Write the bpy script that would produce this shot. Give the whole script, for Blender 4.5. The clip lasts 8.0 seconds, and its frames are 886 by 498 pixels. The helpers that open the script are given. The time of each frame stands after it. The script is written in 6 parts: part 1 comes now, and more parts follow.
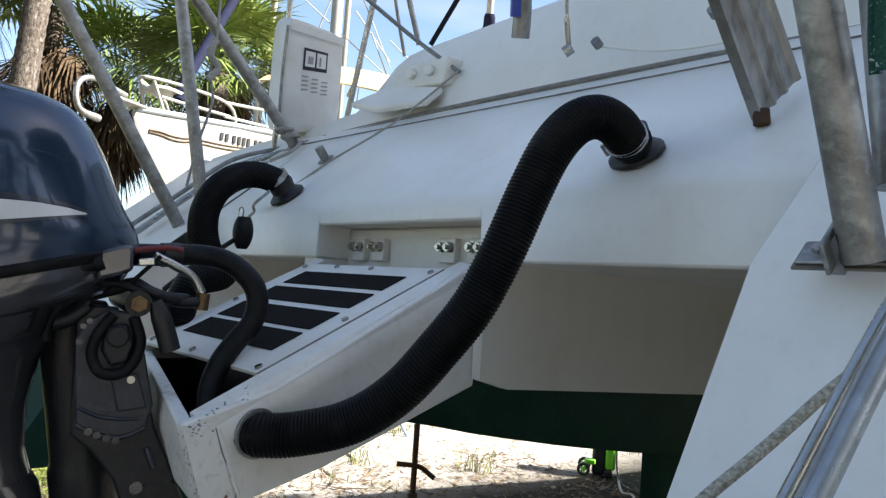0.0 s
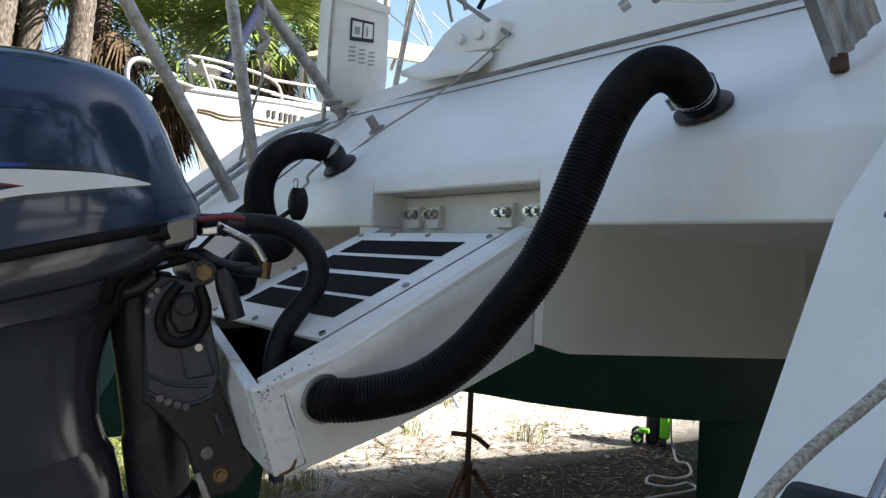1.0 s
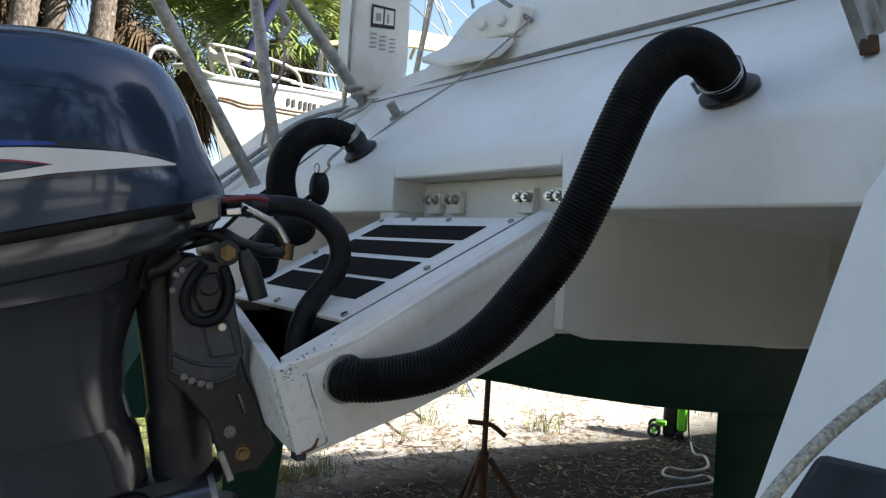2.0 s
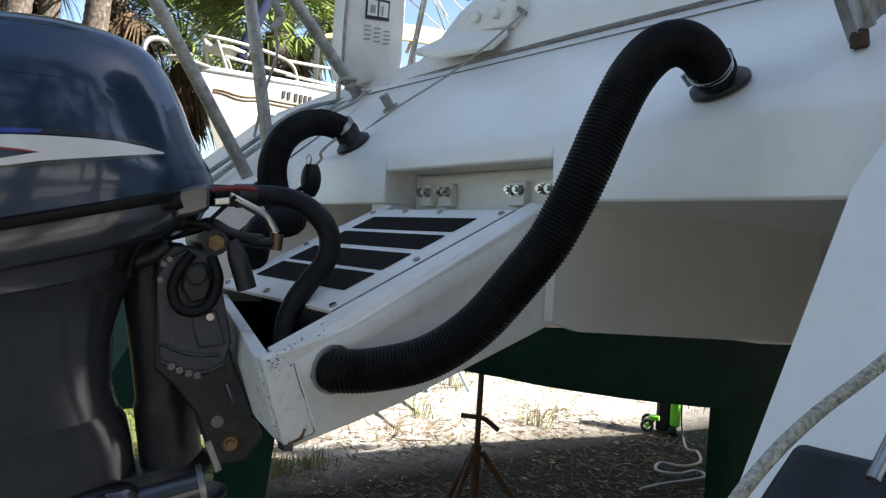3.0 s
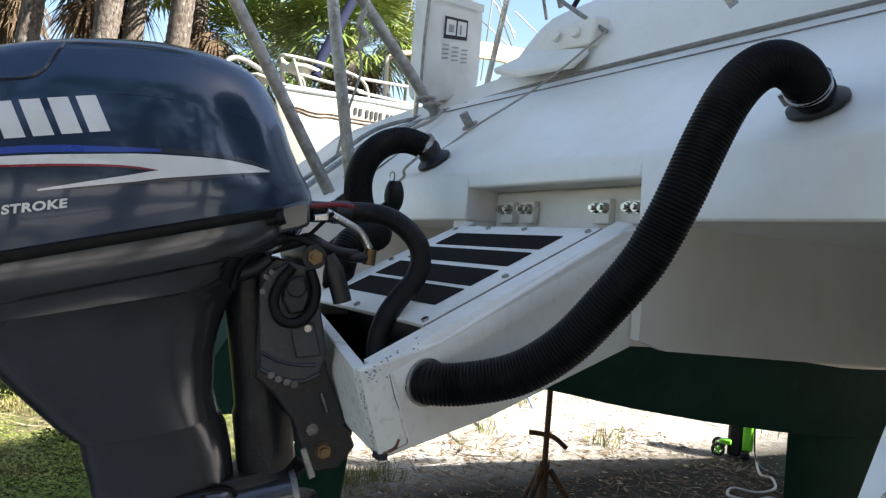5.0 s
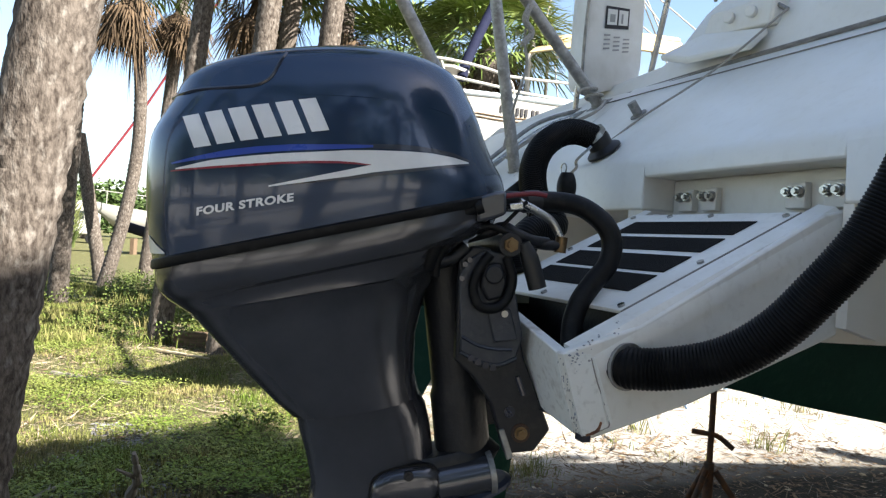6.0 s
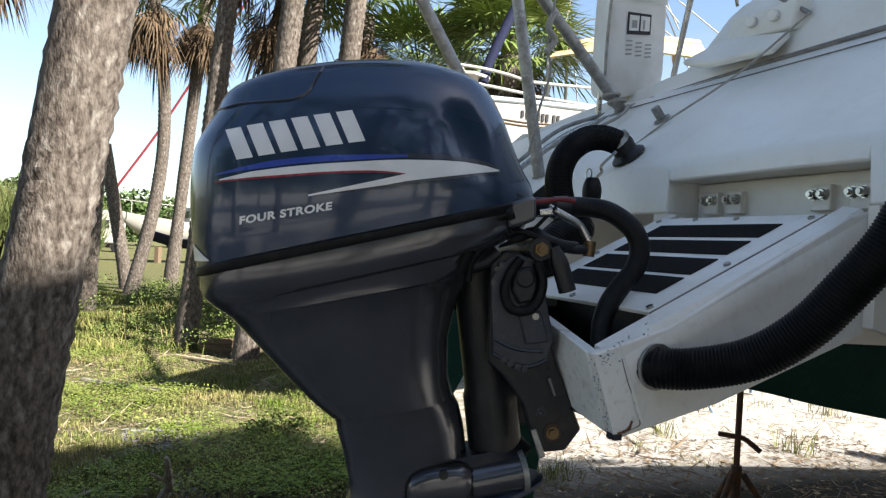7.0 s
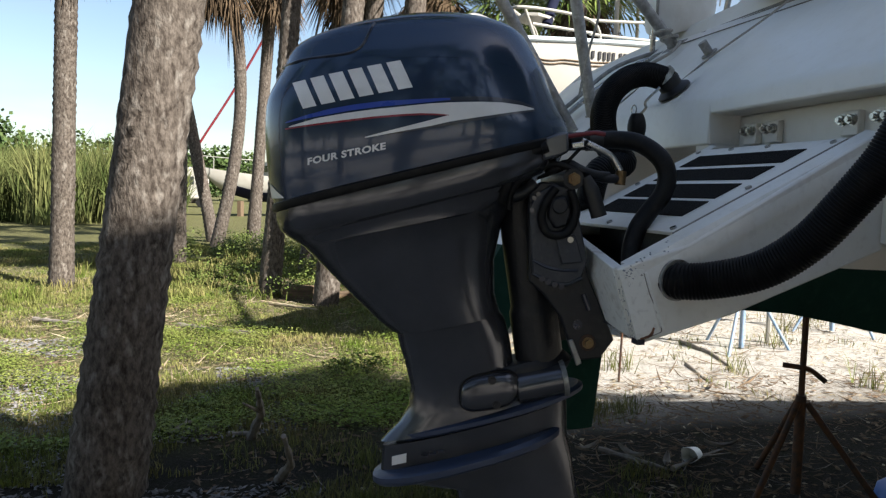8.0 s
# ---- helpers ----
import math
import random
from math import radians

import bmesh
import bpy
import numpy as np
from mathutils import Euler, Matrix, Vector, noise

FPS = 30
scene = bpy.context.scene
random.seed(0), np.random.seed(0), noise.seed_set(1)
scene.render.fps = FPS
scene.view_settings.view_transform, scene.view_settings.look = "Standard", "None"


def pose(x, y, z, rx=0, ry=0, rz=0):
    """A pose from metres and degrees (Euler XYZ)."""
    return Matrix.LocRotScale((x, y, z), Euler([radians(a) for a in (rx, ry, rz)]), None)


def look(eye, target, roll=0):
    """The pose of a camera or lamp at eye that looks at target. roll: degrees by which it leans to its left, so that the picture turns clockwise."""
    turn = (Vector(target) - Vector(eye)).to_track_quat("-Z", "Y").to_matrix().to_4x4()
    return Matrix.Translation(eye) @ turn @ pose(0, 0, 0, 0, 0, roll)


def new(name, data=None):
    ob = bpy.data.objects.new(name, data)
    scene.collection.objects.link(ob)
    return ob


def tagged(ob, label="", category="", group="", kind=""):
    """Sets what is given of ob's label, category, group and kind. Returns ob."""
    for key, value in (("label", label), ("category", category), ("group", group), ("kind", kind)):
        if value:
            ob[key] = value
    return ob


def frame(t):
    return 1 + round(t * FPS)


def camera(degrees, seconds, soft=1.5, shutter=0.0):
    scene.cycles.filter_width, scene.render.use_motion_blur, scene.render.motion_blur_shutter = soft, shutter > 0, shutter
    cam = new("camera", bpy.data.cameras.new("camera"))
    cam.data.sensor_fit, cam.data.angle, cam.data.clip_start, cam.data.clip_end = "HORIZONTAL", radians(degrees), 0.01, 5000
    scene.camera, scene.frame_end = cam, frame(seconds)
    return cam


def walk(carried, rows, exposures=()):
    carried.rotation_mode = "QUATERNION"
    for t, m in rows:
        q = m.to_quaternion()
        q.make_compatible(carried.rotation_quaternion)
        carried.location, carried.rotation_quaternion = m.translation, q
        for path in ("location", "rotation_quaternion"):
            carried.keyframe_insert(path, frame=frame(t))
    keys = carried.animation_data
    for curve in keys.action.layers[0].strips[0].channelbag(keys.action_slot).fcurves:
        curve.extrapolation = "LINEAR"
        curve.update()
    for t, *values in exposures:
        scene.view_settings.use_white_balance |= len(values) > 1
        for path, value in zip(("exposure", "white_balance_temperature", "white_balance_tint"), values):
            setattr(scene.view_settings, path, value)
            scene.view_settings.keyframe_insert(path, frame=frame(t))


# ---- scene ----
cam = camera(62.0, 8.0, soft=1.3)
PATH = [
    (0, (1.025, -1.045, 1.684), (-0.476, 0.272, 1.791), 4.0),
    (0.5, (1.016, -1.041, 1.687), (-0.475, 0.288, 1.791), 2.7),
    (1, (0.996, -1.052, 1.667), (-0.583, 0.176, 1.695), 2.8),
    (1.5, (0.993, -1.061, 1.657), (-0.614, 0.13, 1.665), 3.1),
    (3, (0.998, -1.048, 1.648), (-0.601, 0.153, 1.636), 3.7),
    (3.5, (1.004, -1.045, 1.653), (-0.588, 0.165, 1.677), 3.6),
    (4, (1.007, -1.044, 1.655), (-0.578, 0.175, 1.688), 3.4),
    (5.5, (0.981, -1.155, 1.636), (-0.81, -0.267, 1.632), 4.4),
    (6, (0.977, -1.201, 1.623), (-0.883, -0.468, 1.608), 3.7),
    (6.5, (0.986, -1.218, 1.622), (-0.881, -0.501, 1.609), 3.8),
    (7, (1.008, -1.235, 1.622), (-0.873, -0.554, 1.618), 3.1),
    (7.5, (1.078, -1.233, 1.624), (-0.831, -0.638, 1.624), 2.3),
    (8, (1.186, -1.232, 1.597), (-0.747, -0.742, 1.443), 1.4),
]
walk(cam, [(t, look(eye, target, roll)) for t, eye, target, roll in PATH],
     [(0, 2.34), (3.0, 2.28), (5.5, 2.5), (6.5, 2.2), (7.0, 2.1), (7.5, 2.0), (8.0, 1.66)])

# ---- light ----
SUN_AZ, SUN_EL = radians(48), radians(40)
world = bpy.data.worlds.new("world")
scene.world = world
world.use_nodes = True
wn = world.node_tree
sky = wn.nodes.new("ShaderNodeTexSky")
sky.sky_type, sky.sun_disc = "NISHITA", False
sky.sun_elevation, sky.sun_rotation = SUN_EL, SUN_AZ
sky.air_density, sky.dust_density, sky.ozone_density = 1.0, 1.0, 0.8
# thin high cloud drawn out in streaks
wtc = wn.nodes.new("ShaderNodeTexCoord")
wmp = wn.nodes.new("ShaderNodeMapping")
wmp.inputs["Scale"].default_value, wmp.inputs["Rotation"].default_value = (1.6, 1.6, 6.5), (0.25, 0.18, 0.0)
wn.links.new(wtc.outputs["Generated"], wmp.inputs[0])
wno = wn.nodes.new("ShaderNodeTexNoise")
wno.inputs["Scale"].default_value, wno.inputs["Detail"].default_value = 2.2, 7
wn.links.new(wmp.outputs[0], wno.inputs["Vector"])
wra = wn.nodes.new("ShaderNodeMapRange")
wra.inputs["From Min"].default_value, wra.inputs["From Max"].default_value, wra.inputs["To Max"].default_value = 0.46, 0.72, 0.42
wn.links.new(wno.outputs["Fac"], wra.inputs["Value"])
wmx = wn.nodes.new("ShaderNodeMix")
wmx.data_type = "RGBA"
wmx.inputs[7].default_value = (3.3, 3.55, 3.9, 1)
wn.links.new(wra.outputs[0], wmx.inputs[0])
wn.links.new(sky.outputs[0], wmx.inputs[6])
wn.links.new(wmx.outputs[2], wn.nodes["Background"].inputs[0])
wn.nodes["Background"].inputs[1].default_value = 0.06
sun = new("sun", bpy.data.lights.new("sun", "SUN"))
sun.data.energy, sun.data.angle, sun.data.color = 5.0, radians(0.55), (1.0, 0.94, 0.87)
sun_way = Vector((math.sin(SUN_AZ) * math.cos(SUN_EL), math.cos(SUN_AZ) * math.cos(SUN_EL), math.sin(SUN_EL)))
sun.matrix_world = look(sun_way * 50, (0, 0, 0))


# ---- materials ----
def material(name, colour, rough=0.5, metal=0.0, second=None, scale=8.0, detail=6.0, bump=0.0, bump_scale=60.0, rough_vary=0.1,
             coat=0.0, stretch=(1, 1, 1), random_tint=0.0, low=0.35, high=0.65, spec=0.5, fine=None, fine_scale=90.0, fine_amount=0.25):
    m = bpy.data.materials.new(name)
    m.use_nodes = True
    nt = m.node_tree
    n, l = nt.nodes, nt.links
    b = n["Principled BSDF"]
    b.inputs["Metallic"].default_value = metal
    b.inputs["Coat Weight"].default_value = coat
    b.inputs["Coat Roughness"].default_value = 0.06
    b.inputs["Specular IOR Level"].default_value = spec
    tc = n.new("ShaderNodeTexCoord")
    mp = n.new("ShaderNodeMapping")
    mp.inputs["Scale"].default_value = stretch
    l.new(tc.outputs["Object"], mp.inputs[0])
    big = n.new("ShaderNodeTexNoise")
    big.inputs["Scale"].default_value, big.inputs["Detail"].default_value = scale, detail
    big.inputs["Roughness"].default_value = 0.62
    l.new(mp.outputs[0], big.inputs["Vector"])
    ramp = n.new("ShaderNodeMapRange")
    ramp.inputs["From Min"].default_value, ramp.inputs["From Max"].default_value = low, high
    l.new(big.outputs["Fac"], ramp.inputs["Value"])
    mix = n.new("ShaderNodeMix")
    mix.data_type = "RGBA"
    mix.inputs[6].default_value = (*colour, 1)
    mix.inputs[7].default_value = (*(second or [c * 0.86 for c in colour]), 1)
    l.new(ramp.outputs[0], mix.inputs[0])
    out = mix.outputs[2]
    if fine:
        small = n.new("ShaderNodeTexNoise")
        small.inputs["Scale"].default_value, small.inputs["Detail"].default_value = fine_scale, 4
        l.new(mp.outputs[0], small.inputs["Vector"])
        sr = n.new("ShaderNodeMapRange")
        sr.inputs["From Min"].default_value, sr.inputs["From Max"].default_value = 0.55, 0.7
        sr.inputs["To Max"].default_value = fine_amount
        l.new(small.outputs["Fac"], sr.inputs["Value"])
        m2 = n.new("ShaderNodeMix")
        m2.data_type = "RGBA"
        l.new(sr.outputs[0], m2.inputs[0])
        l.new(out, m2.inputs[6])
        m2.inputs[7].default_value = (*fine, 1)
        out = m2.outputs[2]
    if random_tint:
        info = n.new("ShaderNodeNewGeometry")
        hs = n.new("ShaderNodeHueSaturation")
        mr = n.new("ShaderNodeMapRange")
        mr.inputs["To Min"].default_value, mr.inputs["To Max"].default_value = 1 - random_tint, 1 + random_tint
        l.new(info.outputs["Random Per Island"], mr.inputs["Value"])
        l.new(mr.outputs[0], hs.inputs["Value"])
        l.new(out, hs.inputs["Color"])
        out = hs.outputs[0]
    l.new(out, b.inputs["Base Color"])
    rr = n.new("ShaderNodeMapRange")
    rr.inputs["To Min"].default_value, rr.inputs["To Max"].default_value = max(0.02, rough - rough_vary), min(1, rough + rough_vary)
    l.new(big.outputs["Fac"], rr.inputs["Value"])
    l.new(rr.outputs[0], b.inputs["Roughness"])
    if bump:
        bn = n.new("ShaderNodeTexNoise")
        bn.inputs["Scale"].default_value, bn.inputs["Detail"].default_value = bump_scale, 6
        l.new(mp.outputs[0], bn.inputs["Vector"])
        bb = n.new("ShaderNodeBump")
        bb.inputs["Strength"].default_value, bb.inputs["Distance"].default_value = bump, 0.01
        l.new(bn.outputs["Fac"], bb.inputs["Height"])
        l.new(bb.outputs[0], b.inputs["Normal"])
    return m


GELCOAT = material("gelcoat", (0.80, 0.80, 0.77), 0.32, second=(0.73, 0.72, 0.67), scale=3.0, bump=0.05, bump_scale=9.0, fine=(0.5, 0.47, 0.4), fine_scale=45, fine_amount=0.10)
GELCOAT_DULL = material("dull_gelcoat", (0.83, 0.80, 0.74), 0.5, second=(0.76, 0.72, 0.64), scale=2.2, bump=0.06, bump_scale=14.0, fine=(0.50, 0.45, 0.36), fine_scale=9, fine_amount=0.10)
SLED_PAINT = material("sled_paint", (0.80, 0.79, 0.75), 0.42, second=(0.70, 0.68, 0.62), scale=5.0, bump=0.08, bump_scale=25.0, fine=(0.42, 0.38, 0.32), fine_scale=60, fine_amount=0.18)
WORN_PAINT = material("worn_paint", (0.76, 0.76, 0.72), 0.5, second=(0.56, 0.52, 0.46), scale=16.0, low=0.58, high=0.74, bump=0.25, bump_scale=50.0, fine=(0.30, 0.28, 0.24), fine_scale=70, fine_amount=0.35)
GREEN_PAINT = material("green_antifouling", (0.006, 0.030, 0.022), 0.8, spec=0.12, second=(0.010, 0.042, 0.031), scale=4.0, bump=0.2, bump_scale=60.0, fine=(0.03, 0.07, 0.055), fine_scale=25, fine_amount=0.2)
GRIP = material("grip_tape", (0.006, 0.006, 0.0065), 0.95, second=(0.012, 0.012, 0.0125), scale=120.0, bump=0.8, bump_scale=500.0, spec=0.2)
COWL = material("cowl_paint", (0.014, 0.032, 0.068), 0.20, metal=0.3, second=(0.018, 0.037, 0.076), scale=3.0, rough_vary=0.03, spec=0.4, coat=0.55, fine=(0.03, 0.045, 0.09), fine_scale=900, fine_amount=0.25)
LEG_PAINT = material("leg_paint", (0.064, 0.066, 0.076), 0.19, metal=0.6, second=(0.090, 0.092, 0.102), scale=6.0, rough_vary=0.05, spec=0.45, coat=0.25, bump=0.012, bump_scale=30.0, fine=(0.10, 0.10, 0.10), fine_scale=70, fine_amount=0.06)
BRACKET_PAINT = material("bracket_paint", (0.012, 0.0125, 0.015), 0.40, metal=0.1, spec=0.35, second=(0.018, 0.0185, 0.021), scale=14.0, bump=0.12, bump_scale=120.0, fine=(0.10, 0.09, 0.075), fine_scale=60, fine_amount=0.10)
BLUE_TRIM = material("plate_paint", (0.020, 0.034, 0.075), 0.4, metal=0.2, second=(0.035, 0.048, 0.085), scale=12.0, bump=0.1, coat=0.2)
RUBBER = material("black_rubber", (0.0035, 0.0035, 0.004), 0.5, spec=0.2, second=(0.007, 0.007, 0.0073), scale=20.0, bump=0.1, bump_scale=150.0, fine=(0.09, 0.085, 0.075), fine_scale=35, fine_amount=0.1)
HOSE = material("hose_rubber", (0.0025, 0.0025, 0.0028), 0.42, spec=0.12, second=(0.005, 0.005, 0.0053), scale=14.0, bump=0.08, bump_scale=120.0, fine=(0.05, 0.048, 0.044), fine_scale=22, fine_amount=0.1)
GALV = material("galvanised_steel", (0.36, 0.36, 0.35), 0.45, metal=0.75, second=(0.20, 0.195, 0.185), scale=26.0, bump=0.15, bump_scale=90.0, fine=(0.55, 0.55, 0.52), fine_scale=60, fine_amount=0.4)
ALUMINIUM = material("weathered_aluminium", (0.42, 0.42, 0.41), 0.42, metal=0.8, second=(0.22, 0.215, 0.20), scale=18.0, bump=0.2, bump_scale=80.0, stretch=(1, 1, 0.4), fine=(0.10, 0.09, 0.08), fine_scale=45, fine_amount=0.5)
STEEL = material("stainless_steel", (0.50, 0.50, 0.48), 0.28, metal=1.0, second=(0.33, 0.32, 0.30), scale=20.0)
BRASS = material("tarnished_brass", (0.20, 0.145, 0.08), 0.45, metal=0.9, second=(0.16, 0.10, 0.05), scale=60.0)
RUST = material("rusty_steel", (0.055, 0.045, 0.040), 0.75, spec=0.12, metal=0.2, second=(0.13, 0.065, 0.035), scale=22.0, bump=0.3, bump_scale=90.0)
RUST_ORANGE = material("orange_rust", (0.22, 0.09, 0.035), 0.85, second=(0.10, 0.045, 0.025), scale=50.0, bump=0.3)
WHITE_DECAL = material("white_decal", (0.74, 0.74, 0.74), 0.3, coat=0.5)
BLUE_DECAL = material("blue_decal", (0.018, 0.055, 0.36), 0.3, coat=0.5)
RED_DECAL = material("red_decal", (0.24, 0.012, 0.03), 0.3, coat=0.5)
NAVY_DECAL = material("navy_decal", (0.010, 0.014, 0.030), 0.3, coat=0.5)
CHIP = material("chipped_undercoat", (0.15, 0.21, 0.31), 0.7, second=(0.34, 0.32, 0.28), scale=60.0)
VINYL = material("white_vinyl", (0.80, 0.80, 0.78), 0.5, second=(0.70, 0.69, 0.65), scale=9.0, bump=0.25, bump_scale=12.0)
PRINT = material("dark_print", (0.03, 0.03, 0.035), 0.6)
GREY_PRINT = material("grey_print", (0.36, 0.36, 0.36), 0.6)
SEALANT = material("dark_joint", (0.10, 0.09, 0.08), 0.7, second=(0.22, 0.20, 0.17), scale=30.0)
RAIL_RUBBER = material("grey_rail", (0.24, 0.23, 0.21), 0.6, second=(0.13, 0.12, 0.11), scale=30.0, bump=0.1)
ROPE = material("braided_rope", (0.55, 0.53, 0.45), 0.9, spec=0.12, second=(0.22, 0.21, 0.17), scale=260.0, bump=0.6, bump_scale=300.0)
GREEN_ROPE = material("green_rope", (0.010, 0.075, 0.055), 0.9, second=(0.55, 0.6, 0.55), scale=170.0, low=0.62, high=0.66, bump=0.6, bump_scale=300.0)
GREY_ROPE = material("grey_rope", (0.42, 0.40, 0.36), 0.9, second=(0.28, 0.27, 0.25), scale=200.0, bump=0.5, bump_scale=300.0)
WIRE = material("wire_rope", (0.30, 0.30, 0.30), 0.4, metal=0.8, second=(0.16, 0.16, 0.16), scale=200.0)
RED_HOSE = material("red_cable", (0.16, 0.012, 0.018), 0.5)
BARK = material("palm_bark", (0.125, 0.106, 0.088), 0.95, spec=0.12, second=(0.032, 0.025, 0.020), scale=34.0, stretch=(1, 1, 0.5), low=0.38, high=0.66, bump=1.0, bump_scale=70.0, fine=(0.30, 0.275, 0.24), fine_scale=22, fine_amount=0.45)
DEAD_FROND = material("dead_frond", (0.040, 0.027, 0.017), 0.9, spec=0.12, second=(0.10, 0.070, 0.042), scale=5.0, random_tint=0.35)
FROND = material("green_frond", (0.075, 0.125, 0.028), 0.55, spec=0.12, second=(0.16, 0.20, 0.055), scale=3.0, random_tint=0.35)
LEAF = material("foliage", (0.035, 0.065, 0.020), 0.7, spec=0.12, second=(0.07, 0.10, 0.03), scale=0.8, random_tint=0.35)
REED = material("reeds", (0.055, 0.080, 0.022), 0.8, spec=0.12, second=(0.12, 0.125, 0.045), scale=0.5, random_tint=0.35)
GRASS = material("grass_blades", (0.080, 0.118, 0.018), 0.75, spec=0.12, second=(0.20, 0.172, 0.072), scale=1.3, random_tint=0.35)
DRY = material("dry_stems", (0.22, 0.17, 0.10), 0.9, spec=0.12, second=(0.33, 0.285, 0.20), scale=6.0, random_tint=0.3)
DRIFT = material("bleached_wood", (0.26, 0.235, 0.20), 0.9, spec=0.12, second=(0.15, 0.13, 0.11), scale=14.0, stretch=(1, 1, 0.2), bump=0.5)
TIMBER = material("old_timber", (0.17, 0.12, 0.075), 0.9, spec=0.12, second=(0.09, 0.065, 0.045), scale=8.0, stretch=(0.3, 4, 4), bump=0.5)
SHELL = material("shell_grit", (0.22, 0.215, 0.21), 0.9, spec=0.12, second=(0.09, 0.087, 0.084), scale=3.0, random_tint=0.3)
LIME = material("lime_plastic", (0.16, 0.52, 0.03), 0.4)
BLACK_PLASTIC = material("black_plastic", (0.007, 0.007, 0.008), 0.45)
CAST = material("cast_plate", (0.030, 0.034, 0.043), 0.38, spec=0.35, metal=0.2, second=(0.044, 0.048, 0.057), scale=16.0, bump=0.12, bump_scale=120.0, fine=(0.16, 0.15, 0.13), fine_scale=60, fine_amount=0.2)
BLUE_STEEL = material("blue_steel", (0.16, 0.26, 0.40), 0.6, second=(0.28, 0.34, 0.42), scale=20.0)
# darker than cream white: the neighbour hull's shade is put into this colour
BOAT_WHITE = material("boat_white", (0.34, 0.33, 0.295), 0.4, second=(0.30, 0.285, 0.25), scale=2.0, fine=(0.45, 0.4, 0.33), fine_scale=18, fine_amount=0.12)
NAVY_CANVAS = material("navy_canvas", (0.006, 0.008, 0.022), 0.85, spec=0.12, second=(0.010, 0.012, 0.030), scale=12.0, bump=0.3)
TAN_CANVAS = material("tan_canvas", (0.55, 0.42, 0.22), 0.9, spec=0.12, second=(0.46, 0.34, 0.17), scale=4.0)
GLASS_DARK = material("dark_window", (0.02, 0.025, 0.03), 0.1)
BLUE_TARP = material("blue_tarp", (0.05, 0.14, 0.42), 0.5)


def ground_material():
    m = bpy.data.materials.new("ground_soil")
    m.use_nodes = True
    n, l = m.node_tree.nodes, m.node_tree.links
    b = n["Principled BSDF"]
    geo = n.new("ShaderNodeNewGeometry")

    def noise_fac(scale, lo, hi, detail=8):
        t = n.new("ShaderNodeTexNoise")
        t.inputs["Scale"].default_value, t.inputs["Detail"].default_value = scale, detail
        t.inputs["Roughness"].default_value = 0.65
        l.new(geo.outputs["Position"], t.inputs["Vector"])
        r = n.new("ShaderNodeMapRange")
        r.inputs["From Min"].default_value, r.inputs["From Max"].default_value = lo, hi
        l.new(t.outputs["Fac"], r.inputs["Value"])
        return r.outputs[0], t

    def mixed(fac, a, c):
        x = n.new("ShaderNodeMix")
        x.data_type = "RGBA"
        l.new(fac, x.inputs[0]) if not isinstance(fac, float) else None
        for i, v in ((6, a), (7, c)):
            if isinstance(v, tuple):
                x.inputs[i].default_value = (*v, 1)
            else:
                l.new(v, x.inputs[i])
        return x.outputs[2]

    f1, _ = noise_fac(1.7, 0.40, 0.66)
    f2, _ = noise_fac(11.0, 0.45, 0.65)
    f2b, _ = noise_fac(7.0, 0.52, 0.72)
    f3, _ = noise_fac(55.0, 0.48, 0.62)
    f4, t4 = noise_fac(160.0, 0.40, 0.65)
    sand = mixed(f3, (0.48, 0.46, 0.42), (0.33, 0.305, 0.26))
    sand = mixed(f2b, sand, (0.16, 0.135, 0.095))
    soil = mixed(f3, (0.09, 0.075, 0.045), (0.17, 0.145, 0.095))
    turf = mixed(f2, (0.060, 0.074, 0.020), (0.135, 0.122, 0.062))
    turf = mixed(f4, turf, soil)
    turf = mixed(f3, turf, (0.13, 0.135, 0.05))
    # sand towards the bow, turf towards the palms
    sep = n.new("ShaderNodeSeparateXYZ")
    l.new(geo.outputs["Position"], sep.inputs[0])
    add = n.new("ShaderNodeMath")
    add.operation = "MULTIPLY_ADD"
    l.new(sep.outputs["X"], add.inputs[0])
    add.inputs[1].default_value = 0.22
    l.new(sep.outputs["Y"], add.inputs[2])
    wob = n.new("ShaderNodeMath")
    wob.operation = "MULTIPLY_ADD"
    l.new(f1, wob.inputs[0])
    wob.inputs[1].default_value = -1.6
    l.new(add.outputs[0], wob.inputs[2])
    edge = n.new("ShaderNodeMapRange")
    edge.inputs["From Min"].default_value, edge.inputs["From Max"].default_value = -1.6, 0.2
    l.new(wob.outputs[0], edge.inputs["Value"])
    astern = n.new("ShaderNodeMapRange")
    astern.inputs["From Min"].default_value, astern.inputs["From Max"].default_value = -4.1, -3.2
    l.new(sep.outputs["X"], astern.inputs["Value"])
    col = mixed(edge.outputs[0], turf, sand)
    # dark soil band along the boat's shade; part of that shade is in its colour
    shade_soil = mixed(f3, (0.022, 0.020, 0.015), (0.045, 0.041, 0.034))
    shade_soil = mixed(f2, shade_soil, (0.026, 0.026, 0.016))
    # pale sand out of view, added to bounce light up at the stern
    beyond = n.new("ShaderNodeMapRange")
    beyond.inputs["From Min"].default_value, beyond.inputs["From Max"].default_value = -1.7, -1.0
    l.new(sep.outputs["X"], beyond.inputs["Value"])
    col = mixed(astern.outputs[0], col, shade_soil)
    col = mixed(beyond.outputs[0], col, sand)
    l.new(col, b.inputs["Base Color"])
    b.inputs["Roughness"].default_value = 1.0
    b.inputs["Specular IOR Level"].default_value = 0.1
    bp = n.new("ShaderNodeBump")
    bp.inputs["Strength"].default_value, bp.inputs["Distance"].default_value = 0.8, 0.03
    l.new(t4.outputs["Fac"], bp.inputs["Height"])
